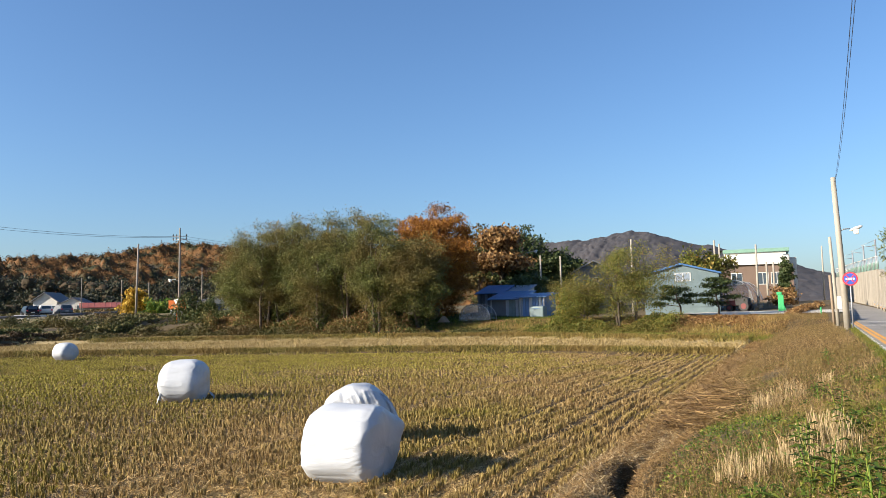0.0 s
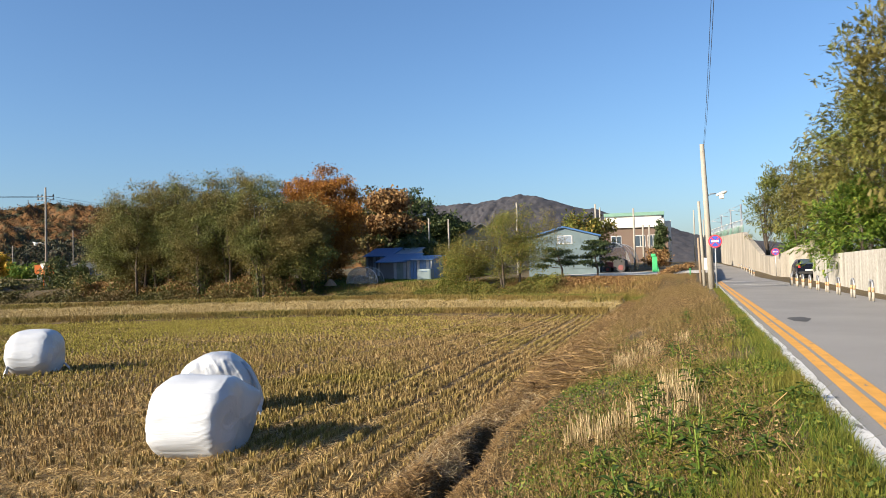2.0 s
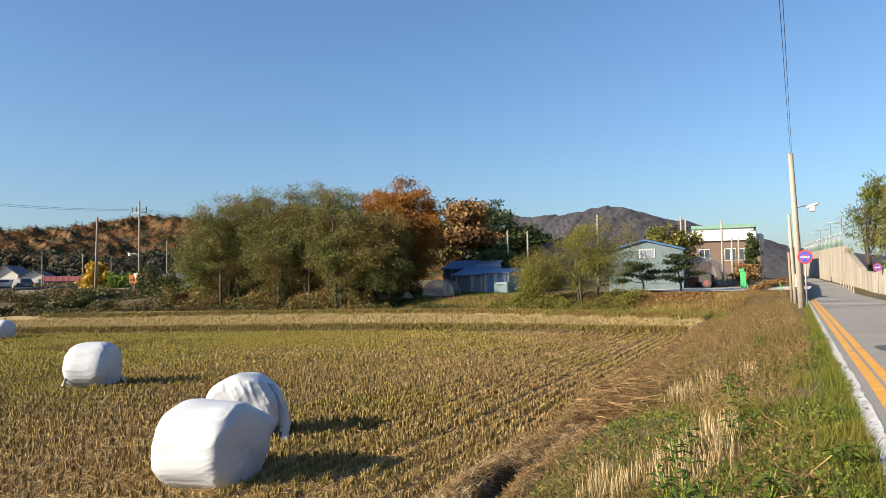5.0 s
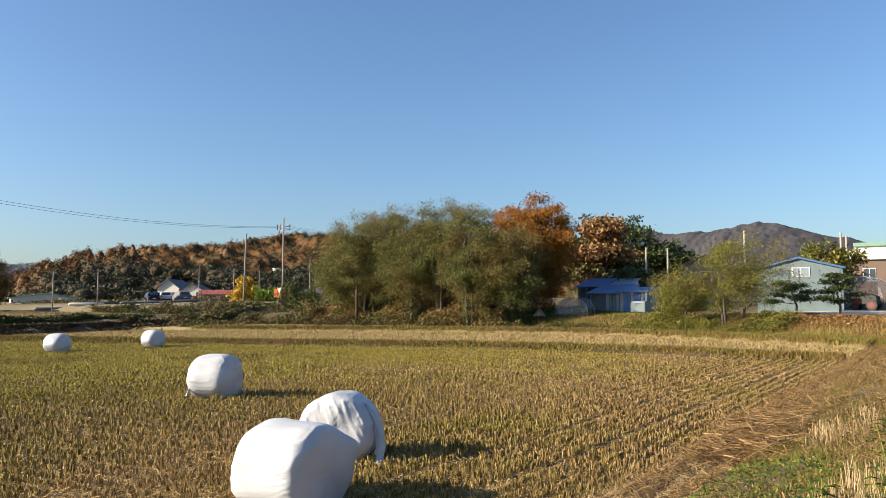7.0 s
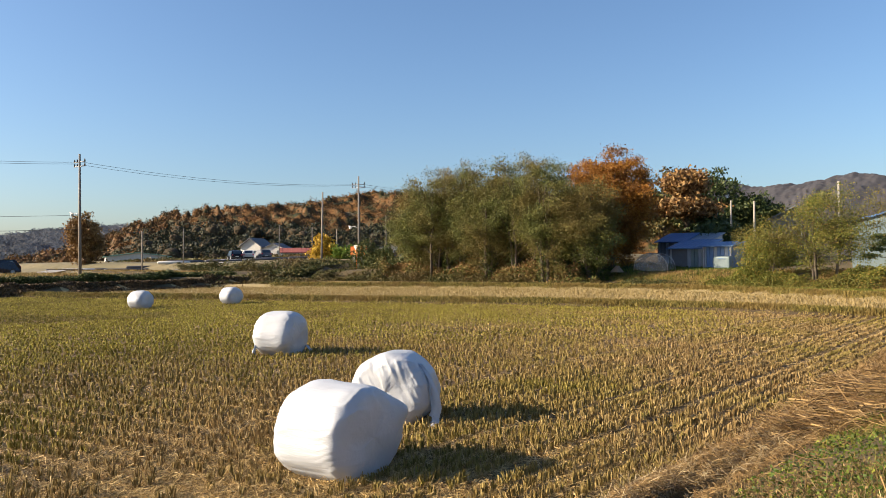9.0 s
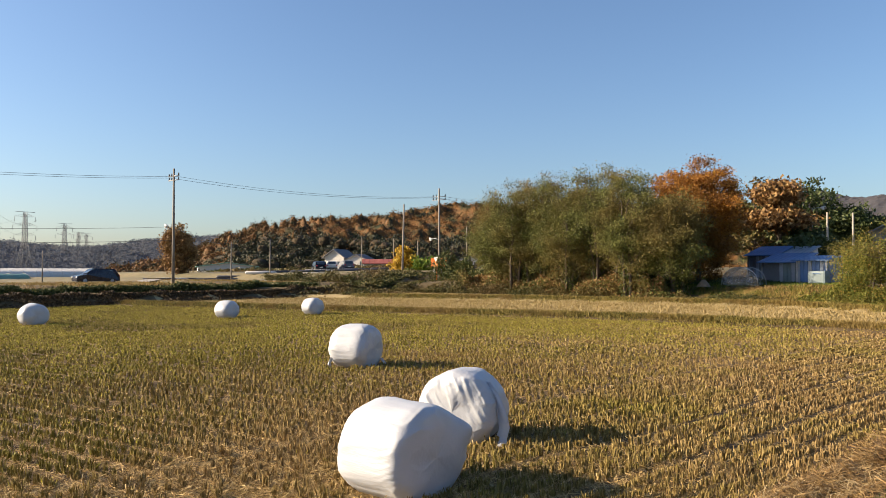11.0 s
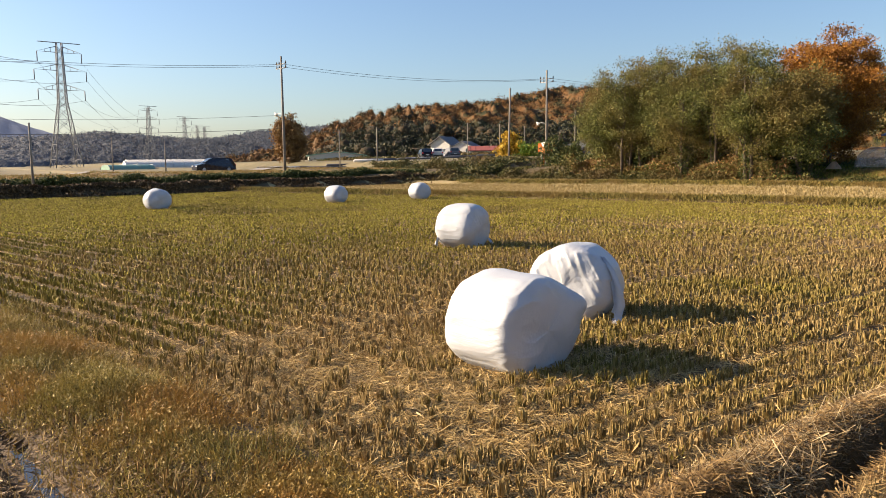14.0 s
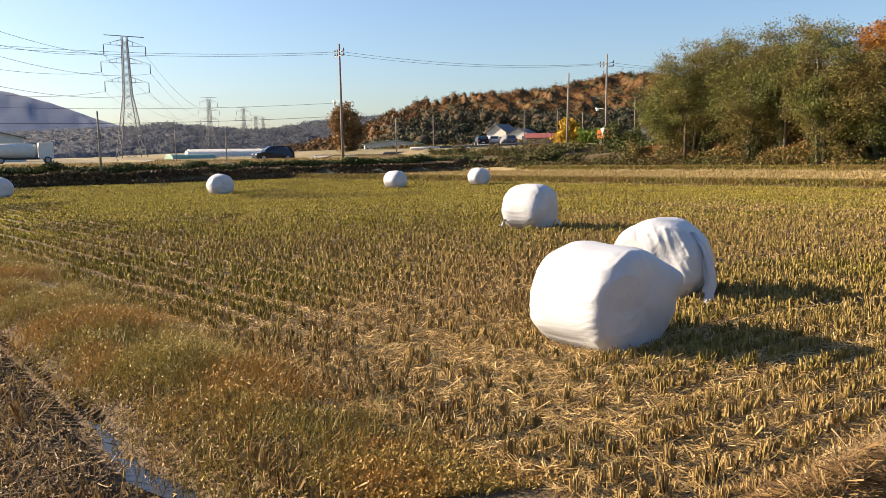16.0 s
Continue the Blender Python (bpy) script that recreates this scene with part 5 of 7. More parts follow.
hedge("hedge", [-90, -66, -58, -50, -42, -35], [51, 55, 58, 60, 61.2, 61.7], 1.5, 0.9, 30000, M_HEDGE, "tangled green and brown bank vegetation", 0.12)
hedge("hedge", [-60, -52, -44, -37], [60, 61.5, 62, 62.5], 1.8, 1.7, 26000, M_RUST, "brown undergrowth at the foot of the thicket", 0.12)
hedge("hedge", [-35, -28, -22], [62.5, 62.5, 60.5], 0.8, 0.5, 7000, M_HEDGE, "low tangled weeds on the bank", 0.1)
hedge("hedge", [-23.5, -20, -17, -14, -12.4], [60, 59.5, 59, 58.5, 58], 1.8, 0.95, 46000, M_YELLOWGREEN, "yellow-green bank vegetation before the shed", 0.075)
hedge("hedge", [-13.5, -9, -6.2], [60.0, 59.2, 57.5], 1.6, 0.28, 14000, M_RUST, "russet dried weeds on the bank", 0.09)
hedge("hedge", [-4.6, -4.2, -3.6], [62, 68, 80], 0.8, 0.35, 5000, M_RUST, "dry weeds beside the drive", 0.1)
hedge("hedge", [-61.8, -62.4, -62.9, -64.4, -67.4, -71], [-30, 0, 15, 22, 35, 47], 0.9, 0.62, 85000, M_DARKHEDGE, "dark hedge along the far road's bank", 0.10, 0.8)
hedge("hedge", [-63, -66, -70, -78], [44, 50, 57, 63], 5.0, 0.45, 16000, M_HEDGE, "rough dark weeds beside the far road", 0.16)
hedge("hedge", [-56.6, -57.6, -59.1, -62.1, -65], [-20, 15, 22, 35, 45], 1.5, 0.30, 62000, M_DARKBANK, "dark weeds on the steep field bank", 0.1, 0.5)
hedge("hedge", [-140, -128, -118, -104, -96], [66, 72, 80, 92, 98], 5.0, 0.45, 7000, M_HEDGE, "dark shrubs round the village houses", 0.3)
hedge("hedge", [-44, -38, -34, -27], [67, 68, 70, 82], 1.6, 0.5, 6000, M_PINE, "dark green garden beds on the shaded slope", 0.12)

hedge("hedge", [-70, -60, -51, -43], [64, 66.5, 68.5, 69], 2.2, 2.6, 34000, M_DARKHEDGE, "dark bushes behind the thicket", 0.16, 0.5)
hedge("hedge", [-61, -52, -44, -36], [59.5, 61, 61.5, 62], 1.6, 1.5, 24000, M_LOCUST, "leafy undergrowth and ivy in the thicket", 0.12)

x = rng.uniform(-52, -24, 60000)
y = np.interp(x, BNX, BNY) + rng.uniform(1.5, 20, 60000)
ok = fbm(x * 0.3, y * 0.3, 66) > 0.3
x, y = x[ok], y[ok]
solo("slope_grass", cards("slope_grass", spikes(on_ground(x, y), rng.uniform(0.10, 0.30, len(x)), 0.05, 0.6), M_WEED), "green grass on the shaded slope behind the thicket", "grass", kind="stuff")

# ---- hills ----
def hill(name, ridge_pts, foot, label, mat, rough=0.06, rows=26, relief=0.12):
    """A ridge along points (x, y, z), whose slope comes down towards the fields by the offset foot, and down behind."""
    p = np.array(ridge_pts, float)
    t = np.linspace(0, 1, 90)
    span = np.linspace(0, 1, len(p))
    rx, ry, rz = (np.convolve(np.pad(np.interp(t, span, p[:, i]), 3, mode="edge"), np.ones(7) / 7, mode="valid") for i in range(3))
    rz = rz * (1 + rough * (fbm(t * 40, t * 0, 5, 3) - 0.45))
    v = []
    for s in np.linspace(-0.6, 1, rows):
        prof = (1 - abs(s) ** 1.4) if s >= 0 else 1 - (abs(s) / 0.6) ** 1.2
        v.append(np.stack([rx + foot[0] * s, ry + foot[1] * s, rz * prof * (1 + relief * (fbm(t * 30, t * 0 + s * 6, 9) - 0.47) * (abs(s) > 0.03)) - 0.5], -1))
    v = np.array(v).reshape(-1, 3)
    i = np.arange(rows * 90).reshape(rows, 90)
    f = np.stack([i[:-1, :-1], i[:-1, 1:], i[1:, 1:], i[1:, :-1]], -1).reshape(-1, 4)
    return solo(name, mesh_of(name, v, f, mat, True), label, "hill", kind="structure"), v.reshape(rows, 90, 3)


M_HILL = surface("wooded_hill", (0.05, 0.045, 0.025), (0.12, 0.085, 0.04), 0.95, 0.05, 0.5, relief=0.8, depth=2.0)
# brown woods greyed with bluish haze in the base colour
M_MOUNT = surface("haze_tinted_wooded_mountain", (0.034, 0.037, 0.046), (0.056, 0.050, 0.053), 0.95, 0.06, 0.5, relief=0.3, depth=1.0)
# the low hills' wood colour carries the blue-grey of distance haze
M_FARWOOD = surface("haze_tinted_low_woods", (0.070, 0.090, 0.122), (0.096, 0.102, 0.116), 0.95, 0.05, 0.5, relief=0.3, depth=1.0)
# atmospheric haze painted in as a nearly even pale blue
M_MOUNT2 = surface("haze_tinted_far_mountain", (0.095, 0.145, 0.235), (0.105, 0.155, 0.245), 0.95, 0.006, 0.05, relief=0.0, depth=8.0)
_, west = hill("backdrop_hill_west", [(-240, 84, 0.5), (-226, 97, 7), (-221, 108, 12), (-220, 118, 15), (-220, 135, 18), (-215, 155, 21), (-205, 175, 23), (-195, 195, 25), (-185, 215, 27), (-168, 235, 27), (-148, 248, 23), (-126, 258, 13), (-106, 265, 2)], (55, -40), "low hill wooded in autumn brown", M_HILL)
_, north = hill("backdrop_mountain_north", [(-620, 990, 60), (-500, 940, 92), (-410, 900, 98), (-383, 890, 95), (-360, 890, 88), (-334, 890, 81), (-315, 890, 85), (-286, 890, 89), (-262, 890, 91), (-243, 890, 92), (-220, 890, 88), (-190, 890, 80), (-164, 890, 72), (-139, 890, 64), (-100, 890, 56), (-62, 890, 42), (-40, 890, 32), (40, 890, 22), (160, 890, 8)], (30, -260), "distant mountain with bare brown woods, tinted for haze", M_MOUNT)
hill("backdrop_mountain_west", [(-1500, -420, 120), (-1500, -220, 150), (-1500, -100, 128), (-1500, -20, 110), (-1500, 60, 82), (-1500, 120, 60), (-1500, 200, 38), (-1500, 330, 12)], (400, 0), "mountain in the distance, tinted pale blue for haze", M_MOUNT2, 0.02, relief=0.05)
_, far = hill("backdrop_hill_far", [(-720, -160, 16), (-700, -60, 18), (-700, 58, 23), (-700, 113, 27), (-700, 172, 21), (-700, 204, 24), (-700, 254, 33), (-690, 320, 36), (-660, 420, 30)], (120, 0), "wooded low hills in the distance, tinted for haze", M_FARWOOD, 0.03, relief=0.05)


_ico = bmesh.new()
bmesh.ops.create_icosphere(_ico, subdivisions=2, radius=1.0)
_ico.verts.ensure_lookup_table()
ICO_V = np.array([v.co[:] for v in _ico.verts])
ICO_F = np.array([[v.index for v in f.verts] for f in _ico.faces])
_ico.free()


def crowns(name, places, sizes, per, leaf, mat, label, core=None):
    """Far woods: lumpy cores, coloured dark for the shade inside the crowns, each with a fringe of leaf clumps."""
    n = len(places)
    lump = 0.66 + 0.07 * rng.normal(0, 1, (n, len(ICO_V), 1))
    v = places[:, None] + ICO_V[None] * lump * (sizes[:, None, None] * np.array((0.95, 0.95, 0.9)))
    faces = (ICO_F[None] + len(ICO_V) * np.arange(n)[:, None, None]).reshape(-1, 3)
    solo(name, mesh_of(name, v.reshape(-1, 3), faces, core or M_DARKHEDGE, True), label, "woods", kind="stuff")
    c = np.repeat(places, per, 0)
    s = np.repeat(sizes, per)[:, None]
    n = rng.normal(0, 1, c.shape)
    n /= np.linalg.norm(n, axis=1)[:, None]
    n[:, 2] = np.abs(n[:, 2]) * 1.1 - 0.15
    pos = c + n * s * rng.uniform(0.8, 1.1, (len(c), 1))
    return solo(name + "_leaves", cards(name, leaf_cards(pos, leaf, 1.2), mat), label, "woods", kind="stuff")


def canopy(name, base, nr, nc, cell, amp, mat, label, lift=1.0):
    """Far woods as one closed canopy: rounded crowns of uneven height over a hill's rows."""
    r0, c0 = np.arange(base.shape[0]), np.arange(base.shape[1])
    rr, cc = np.linspace(r0[0], r0[-1], nr), np.linspace(c0[0], c0[-1], nc)
    tall_ = np.stack([[np.interp(rr, r0, base[:, j, i]) for j in c0] for i in range(3)], -1)
    p = np.stack([[np.interp(cc, c0, tall_[:, j, i]) for j in range(nr)] for i in range(3)], -1)
    wx, wy = p[..., 0] + p[..., 2] * 1.3, p[..., 1] + p[..., 2] * 0.9
    bump_ = 1 - np.abs(2 * vnoise(wx / cell, wy / cell, 71) - 1) ** 1.6
    bump_ = bump_ * 0.7 + 0.45 * vnoise(wx / cell * 2.3, wy / cell * 2.3, 72) + 0.25 * vnoise(wx / cell * 5, wy / cell * 5, 73)
    er, ec = np.linspace(0, 1, nr)[:, None], np.linspace(0, 1, nc)[None]
    rim = np.clip(np.minimum(er, 1 - er) * 16, 0, 1) * np.clip(np.minimum(ec, 1 - ec) * 40, 0, 1)
    p[..., 2] += (lift + amp * bump_ * (0.75 + 0.5 * vnoise(wx / cell / 4, wy / cell / 4, 74))) * rim - 1.5 * (1 - rim)
    i = np.arange(nr * nc).reshape(nr, nc)
    f = np.stack([i[:-1, :-1], i[:-1, 1:], i[1:, 1:], i[1:, :-1]], -1).reshape(-1, 4)
    solo(name, mesh_of(name, p.reshape(-1, 3), f, mat, True), label, "woods", kind="stuff")
    return p.reshape(-1, 3)


top = canopy("hillside_woods", west[4:26], 120, 460, 5.5, 6.0, M_FOREST, "brown and dark green autumn woods on the hill", -4.0)
pos = top[rng.integers(0, len(top), 170000)]
pos = pos + np.abs(rng.normal(0, 0.35, (len(pos), 3))) * (1, -1, 1) + rng.normal(0, 0.25, pos.shape)
solo("hillside_leaves", cards("hillside_leaves", leaf_cards(pos, 0.34, 1.2), M_FOREST), "rust-brown foliage of the wooded hill", "woods", kind="stuff")
n = 300
ft, up = 0.2 + 0.8 * rng.random(n), rng.random(n) ** 1.6
foot = np.stack([-172 + 62 * ft - 20 * up + rng.normal(0, 4, n), 62 + 78 * ft + 15 * up + rng.normal(0, 4, n), 2.0 + 7.0 * up + rng.uniform(0, 1.5, n)], -1)
crowns("hill_foot_trees", foot, rng.uniform(1.8, 3.4, n), 190, 0.42, M_SHADE, "evergreen trees at the hill's foot, coloured dark for shade", M_WOODCORE)

top = canopy("distant_woods", far[4:26], 80, 640, 7.5, 3.6, M_FARWOOD, "distant woods on the low hills, tinted for haze", -1.0)
# leaf colours pushed towards blue-grey to hold the haze
M_FARLEAF = leafy("haze_tinted_woods_leaf", [(0.0, (0.080, 0.104, 0.140)), (0.6, (0.096, 0.112, 0.138)), (1.0, (0.125, 0.124, 0.130))], None, 0.85)
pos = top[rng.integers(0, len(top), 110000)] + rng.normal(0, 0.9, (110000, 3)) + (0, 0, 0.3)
solo("distant_foliage", cards("distant_foliage", leaf_cards(pos, 1.05, 1.1), M_FARLEAF), "crowns of the distant woods, tinted for haze", "woods", kind="stuff")
canopy("mountain_woods", north[2:26], 120, 360, 8.0, 3.0, M_MOUNT, "brown autumn woods on the distant mountain, tinted for haze", -1.0)

# ---- poles, wires and signs ----
def paint(name, color, rough=0.5, metal=0.0):
    return surface(name, tuple(c * 0.8 for c in color), color, rough, 1.5, 20, metal, 0.1, 0.004)


M_SIGN_BLUE = paint("sign_blue", (0.03, 0.08, 0.45))
M_SIGN_RED = paint("sign_red", (0.6, 0.03, 0.04))
M_WHITE = paint("white_paint", (0.66, 0.66, 0.63))
M_OFFWHITE = paint("dirty_white", (0.62, 0.61, 0.57), 0.7)
M_ORANGEP = paint("orange_paint", (0.75, 0.20, 0.03))
M_GREENP = paint("green_paint", (0.05, 0.42, 0.14))
M_GREENDULL = paint("dull_green_paint", (0.20, 0.36, 0.28))
M_BLUEROOF = paint("blue_roof_sheet", (0.07, 0.17, 0.36), 0.5)
M_PALEBLUE = paint("pale_blue_sheet", (0.16, 0.22, 0.235), 0.6)
M_SKYPANE = paint("pale_window_sheet", (0.27, 0.33, 0.40), 0.3)
M_BROWNWALL = paint("brown_wall", (0.17, 0.12, 0.09), 0.8)
M_GREYROOF = paint("grey_roof", (0.14, 0.15, 0.17), 0.7)
M_REDROOF = paint("red_roof", (0.32, 0.09, 0.07), 0.7)
M_REDPAINT = paint("red_machine_paint", (0.16, 0.025, 0.022), 0.5)
M_NAVY = paint("dark_car_paint", (0.012, 0.016, 0.03), 0.2, 0.3)
M_WIRE = paint("black_wire", (0.06, 0.06, 0.065), 0.6)
M_RUSTY = paint("weathered_timber_pole", (0.30, 0.23, 0.16), 0.9)
M_GLASS_DARK, _nt, _b = material("window_glass", 0.08)
_b.inputs["Base Color"].default_value = (0.05, 0.07, 0.09, 1)
M_PLASTIC, _nt, _b = material("greenhouse_film", 0.35)
_b.inputs["Base Color"].default_value = (0.30, 0.32, 0.33, 1)
_tr = _nt.nodes.new("ShaderNodeBsdfTranslucent")
_tr.inputs["Color"].default_value = (0.4, 0.42, 0.42, 1)
_cl = _nt.nodes.new("ShaderNodeBsdfTransparent")
_m2 = _nt.nodes.new("ShaderNodeMixShader")
_m2.inputs[0].default_value = 0.62
_mx = _nt.nodes.new("ShaderNodeMixShader")
_mx.inputs[0].default_value = 0.4
_nt.links.new(_b.outputs[0], _mx.inputs[1])
_nt.links.new(_tr.outputs[0], _mx.inputs[2])
_nt.links.new(_mx.outputs[0], _m2.inputs[1])
_nt.links.new(_cl.outputs[0], _m2.inputs[2])
_nt.links.new(_m2.outputs[0], _nt.nodes["Material Output"].inputs["Surface"])


def pole(at, high, label, r0=0.17, r1=0.11, lean=(0, 0), mat=None, arms=(), arm_turn=0.0, lamp=None, group="", box_at=None):
    """A tapered utility pole. arms: heights of cross-arms with insulators; lamp: (height, reach, turn)."""
    ob = thing("utility_pole", label, "utility pole", at, 0, group)
    top = Vector((lean[0], lean[1], high))
    part("shaft", tubed([(0, 0, -0.3), top * 0.5, top], [r0, (r0 + r1) / 2, r1], 14), mat or M_POLE, ob)
    for h in arms:
        d = Vector((math.cos(radians(arm_turn)), math.sin(radians(arm_turn)), 0))
        c = top * (h / high)
        arm = part("cross_arm", tubed([c - d * 0.95, c + d * 0.95], 0.045, 6), M_STEEL, ob)
        for s in (-0.85, -0.4, 0.85):
            p = c + d * s
            part("insulator", tubed([p, p + Vector((0, 0, 0.12)), p + Vector((0, 0, 0.28))], [0.05, 0.075, 0.03], 8), M_DARK, arm)
    if lamp:
        h, reach, turn = lamp
        d = Vector((math.cos(radians(turn)), math.sin(radians(turn)), 0))
        c = top * (h / high)
        tip = c + d * reach + Vector((0, 0, reach * 0.28))
        arm = part("lamp_arm", tubed([c, c.lerp(tip, 0.5) + Vector((0, 0, 0.12 * reach)), tip], 0.03, 8), M_STEEL, ob)
        bm = bmesh.new()
        bmesh.ops.create_uvsphere(bm, u_segments=14, v_segments=8, radius=0.5)
        bmesh.ops.transform(bm, matrix=Matrix.Translation(tip + d * 0.28) @ Matrix.Rotation(radians(turn), 4, "Z") @ Matrix.Rotation(radians(-20), 4, "Y") @ Matrix.Diagonal((0.62, 0.26, 0.18, 1)), verts=bm.verts)
        part("lamp_head", bm, M_WHITE, arm)
        part("lamp_lens", boxed(tip.x + d.x * 0.28 - 0.12, tip.x + d.x * 0.28 + 0.12, tip.y + d.y * 0.28 - 0.12, tip.y + d.y * 0.28 + 0.12, tip.z - 0.28, tip.z - 0.03, bevel=0.05), M_WHITE, arm, "white lamp shade")
    if box_at:
        x, y, z = box_at
        part("meter_box", boxed(x - 0.17, x + 0.17, y - 0.12, y + 0.12, z, z + 0.75, bevel=0.03), M_OFFWHITE, ob, "pale grey meter box")
    return ob


def wire(points, sag, label="thin black power line between poles", r=0.012, group="overhead wires", n=24):
    bm = bmesh.new()
    for a, b in zip(points, points[1:]):
        a, b = Vector(a), Vector(b)
        tube(bm, [a.lerp(b, t) - Vector((0, 0, 4 * sag * t * (1 - t))) for t in np.linspace(0, 1, n)], r, 4, False)
    me = bpy.data.meshes.new("overhead_wire")
    bm.to_mesh(me)
    bm.free()
    me.materials.append(M_WIRE)
    return solo("overhead_wire", me, label, "wire", group)


pole((-0.45, 43.0, 1.05), 7.45, "leaning concrete utility pole with a street lamp", 0.16, 0.115, (-0.25, 0.0), lamp=(4.75, 0.5, 10))
pole((-1.15, 52.0, 1.1), 5.2, "slim weathered pole beside the road", 0.11, 0.08, (-0.2, 0.0), mat=M_POLE, box_at=(0.18, -0.2, 0.9))
pole((-1.45, 54.0, 1.1), 3.0, "short brown timber pole beside the road", 0.08, 0.07, (-0.1, 0.0), mat=M_RUSTY)
pole((-70.4, 64.0, 1.8), 11.0, "tall power pole with cross-arms by the far road", 0.15, 0.09, arms=(9.6, 10.0), arm_turn=20, lamp=(4.6, 1.0, 195), mat=M_POLE_FAR, group="power poles by the far road")
pole((-79.3, 65.0, 1.6), 9.9, "tall bare concrete power pole by the far road", 0.15, 0.1, (0.35, 0.0), mat=M_POLE_FAR, group="power poles by the far road")
pole((-72.0, 31.9, 1.25), 11.35, "tall power pole with cross-arms by the far road", 0.15, 0.09, (-0.1, 0.0), arms=(10.2, 10.6), arm_turn=10, lamp=(5.6, 0.9, 195), mat=M_POLE_FAR, group="power poles by the far road")
pole((-74.0, -6.0, 1.25), 11.3, "tall power pole with cross-arms by the far road", 0.15, 0.09, arms=(10.2,), arm_turn=10, mat=M_POLE_FAR, group="power poles by the far road")
for x, y, z, h in ((-95, 48.1, 1.3, 5.2), (-95, 53.8, 1.3, 5.7), (-95, 75.0, 1.6, 6.2), (-95, 79.8, 1.6, 6.0), (-95, 90.3, 2.2, 8.1), (-110, 79, 1.8, 7.0), (-60.0, 9.0, 0.6, 4.6), (-100, 26.3, 1.3, 3.8), (-120, 23, 1.3, 5.0)):
    pole((x, y, z), h, "slim grey village pole", 0.09, 0.06, mat=M_POLE_FAR, group="village poles")
for x, y, z, h in ((-20.4, 78, 2.0, 7.3), (-9.3, 84, 2.2, 6.3), (-8.6, 86, 2.2, 4.6), (-8.0, 86.5, 2.2, 4.6), (-33.2, 85, 2.2, 6.5), (-30.7, 85, 2.2, 6.3), (-14.0, 88, 2.5, 7.0), (-13.5, 88, 2.5, 6.6), (-5.0, 120, 2.0, 8.5), (-4.0, 128, 2.0, 7.5)):
    pole((x, y, z), h, "weathered pole beside the farm sheds", 0.13, 0.09, mat=M_POLE, group="poles by the sheds")
pole((-37.4, 91, 2.4), 7.3, "grey street lamp on the rise", 0.07, 0.05, lamp=(7.1, 0.9, 0), group="poles by the sheds")
for dx, dz in ((-0.025, 8.15), (0.025, 8.25)):
    wire([(-0.65 + dx, 43, dz), (1.72 + dx, -10, 8.6)], 1.35, "thin black overhead cable from the pole", 0.006)
for k, s in enumerate((-0.85, 0.85)):
    wire([(-76.0 + s * 0.5, -45, 12.0), (-74.0 + s, -6, 11.6), (-72.1 + s, 31.9, 11.75), (-70.4 + s, 64.0, 11.75), (-66 + s, 100, 12.0)], 0.75, r=0.014)
wire([(-74.0, -6, 6.4), (-72, 31.9, 6.9), (-95, 48, 6.3)], 0.5, r=0.014)
wire([(-74.0, -6, 5.0), (-72, 31.9, 5.6)], 0.4, r=0.02)

# warning board on the far power pole
board = thing("warning_board", "orange and white triangular warning board by the far road", "sign", (-70.0, 63.3, 1.8))
part("post", tubed([(0, 0, -0.2), (0, 0, 2.2)], 0.05, 8), M_ORANGEP, board)
part("panel", prism([(-0.40, 2.55), (0.40, 2.55), (0.0, 1.95)], "y", -0.16, -0.1), M_WHITE, board)
part("lower_panel", prism([(-0.32, 1.35), (0.32, 1.35), (0.0, 2.0)], "y", -0.16, -0.1), M_ORANGEP, board)


def no_parking(at, post, label):
    """A round blue sign with a red rim and a bar of white writing, on a grey post."""
    ob = thing("parking_sign", label, "road sign", at, 0, "no-parking signs")
    part("post", tubed([(0, 0, -0.2), (0, 0, post)], 0.035, 10), M_STEEL, ob)
    c = post - 0.32

    def disc(r, y0, y1):
        bm = bmesh.new()
        bmesh.ops.create_cone(bm, segments=36, radius1=r, radius2=r, depth=abs(y1 - y0), cap_ends=True, matrix=Matrix.Translation((0, (y0 + y1) / 2, c)) @ Matrix.Rotation(math.pi / 2, 4, "X"))
        return bm

    rim = part("rim", disc(0.33, -0.04, -0.06), M_SIGN_RED, ob)
    part("face", disc(0.265, -0.062, -0.068), M_SIGN_BLUE, rim)
    bm = boxed(-0.022, 0.022, -0.07, -0.076, c - 0.25, c + 0.25)
    bmesh.ops.rotate(bm, verts=bm.verts, cent=(0, 0, c), matrix=Matrix.Rotation(radians(45), 3, "Y"))
    part("slash", bm, M_SIGN_RED, rim)
    bm = boxed(-0.022, 0.022, -0.0705, -0.0765, c - 0.25, c + 0.25)
    bmesh.ops.rotate(bm, verts=bm.verts, cent=(0, 0, c), matrix=Matrix.Rotation(radians(-45), 3, "Y"))
    part("slash", bm, M_SIGN_RED, rim)
    bars = bmesh.new()
    for i in range(4):
        box(bars, -0.19 + i * 0.1, -0.115 + i * 0.1, -0.0775, -0.08, c - 0.045, c + 0.045)
    part("lettering", bars, M_WHITE, rim, "white bars of writing")
    return ob


no_parking((-0.22, 42.6, 1.06), 2.75, "round blue and red no-parking sign on a grey post")
no_parking((3.95, 75, 1.08), 2.55, "round blue and red no-parking sign before the wall")

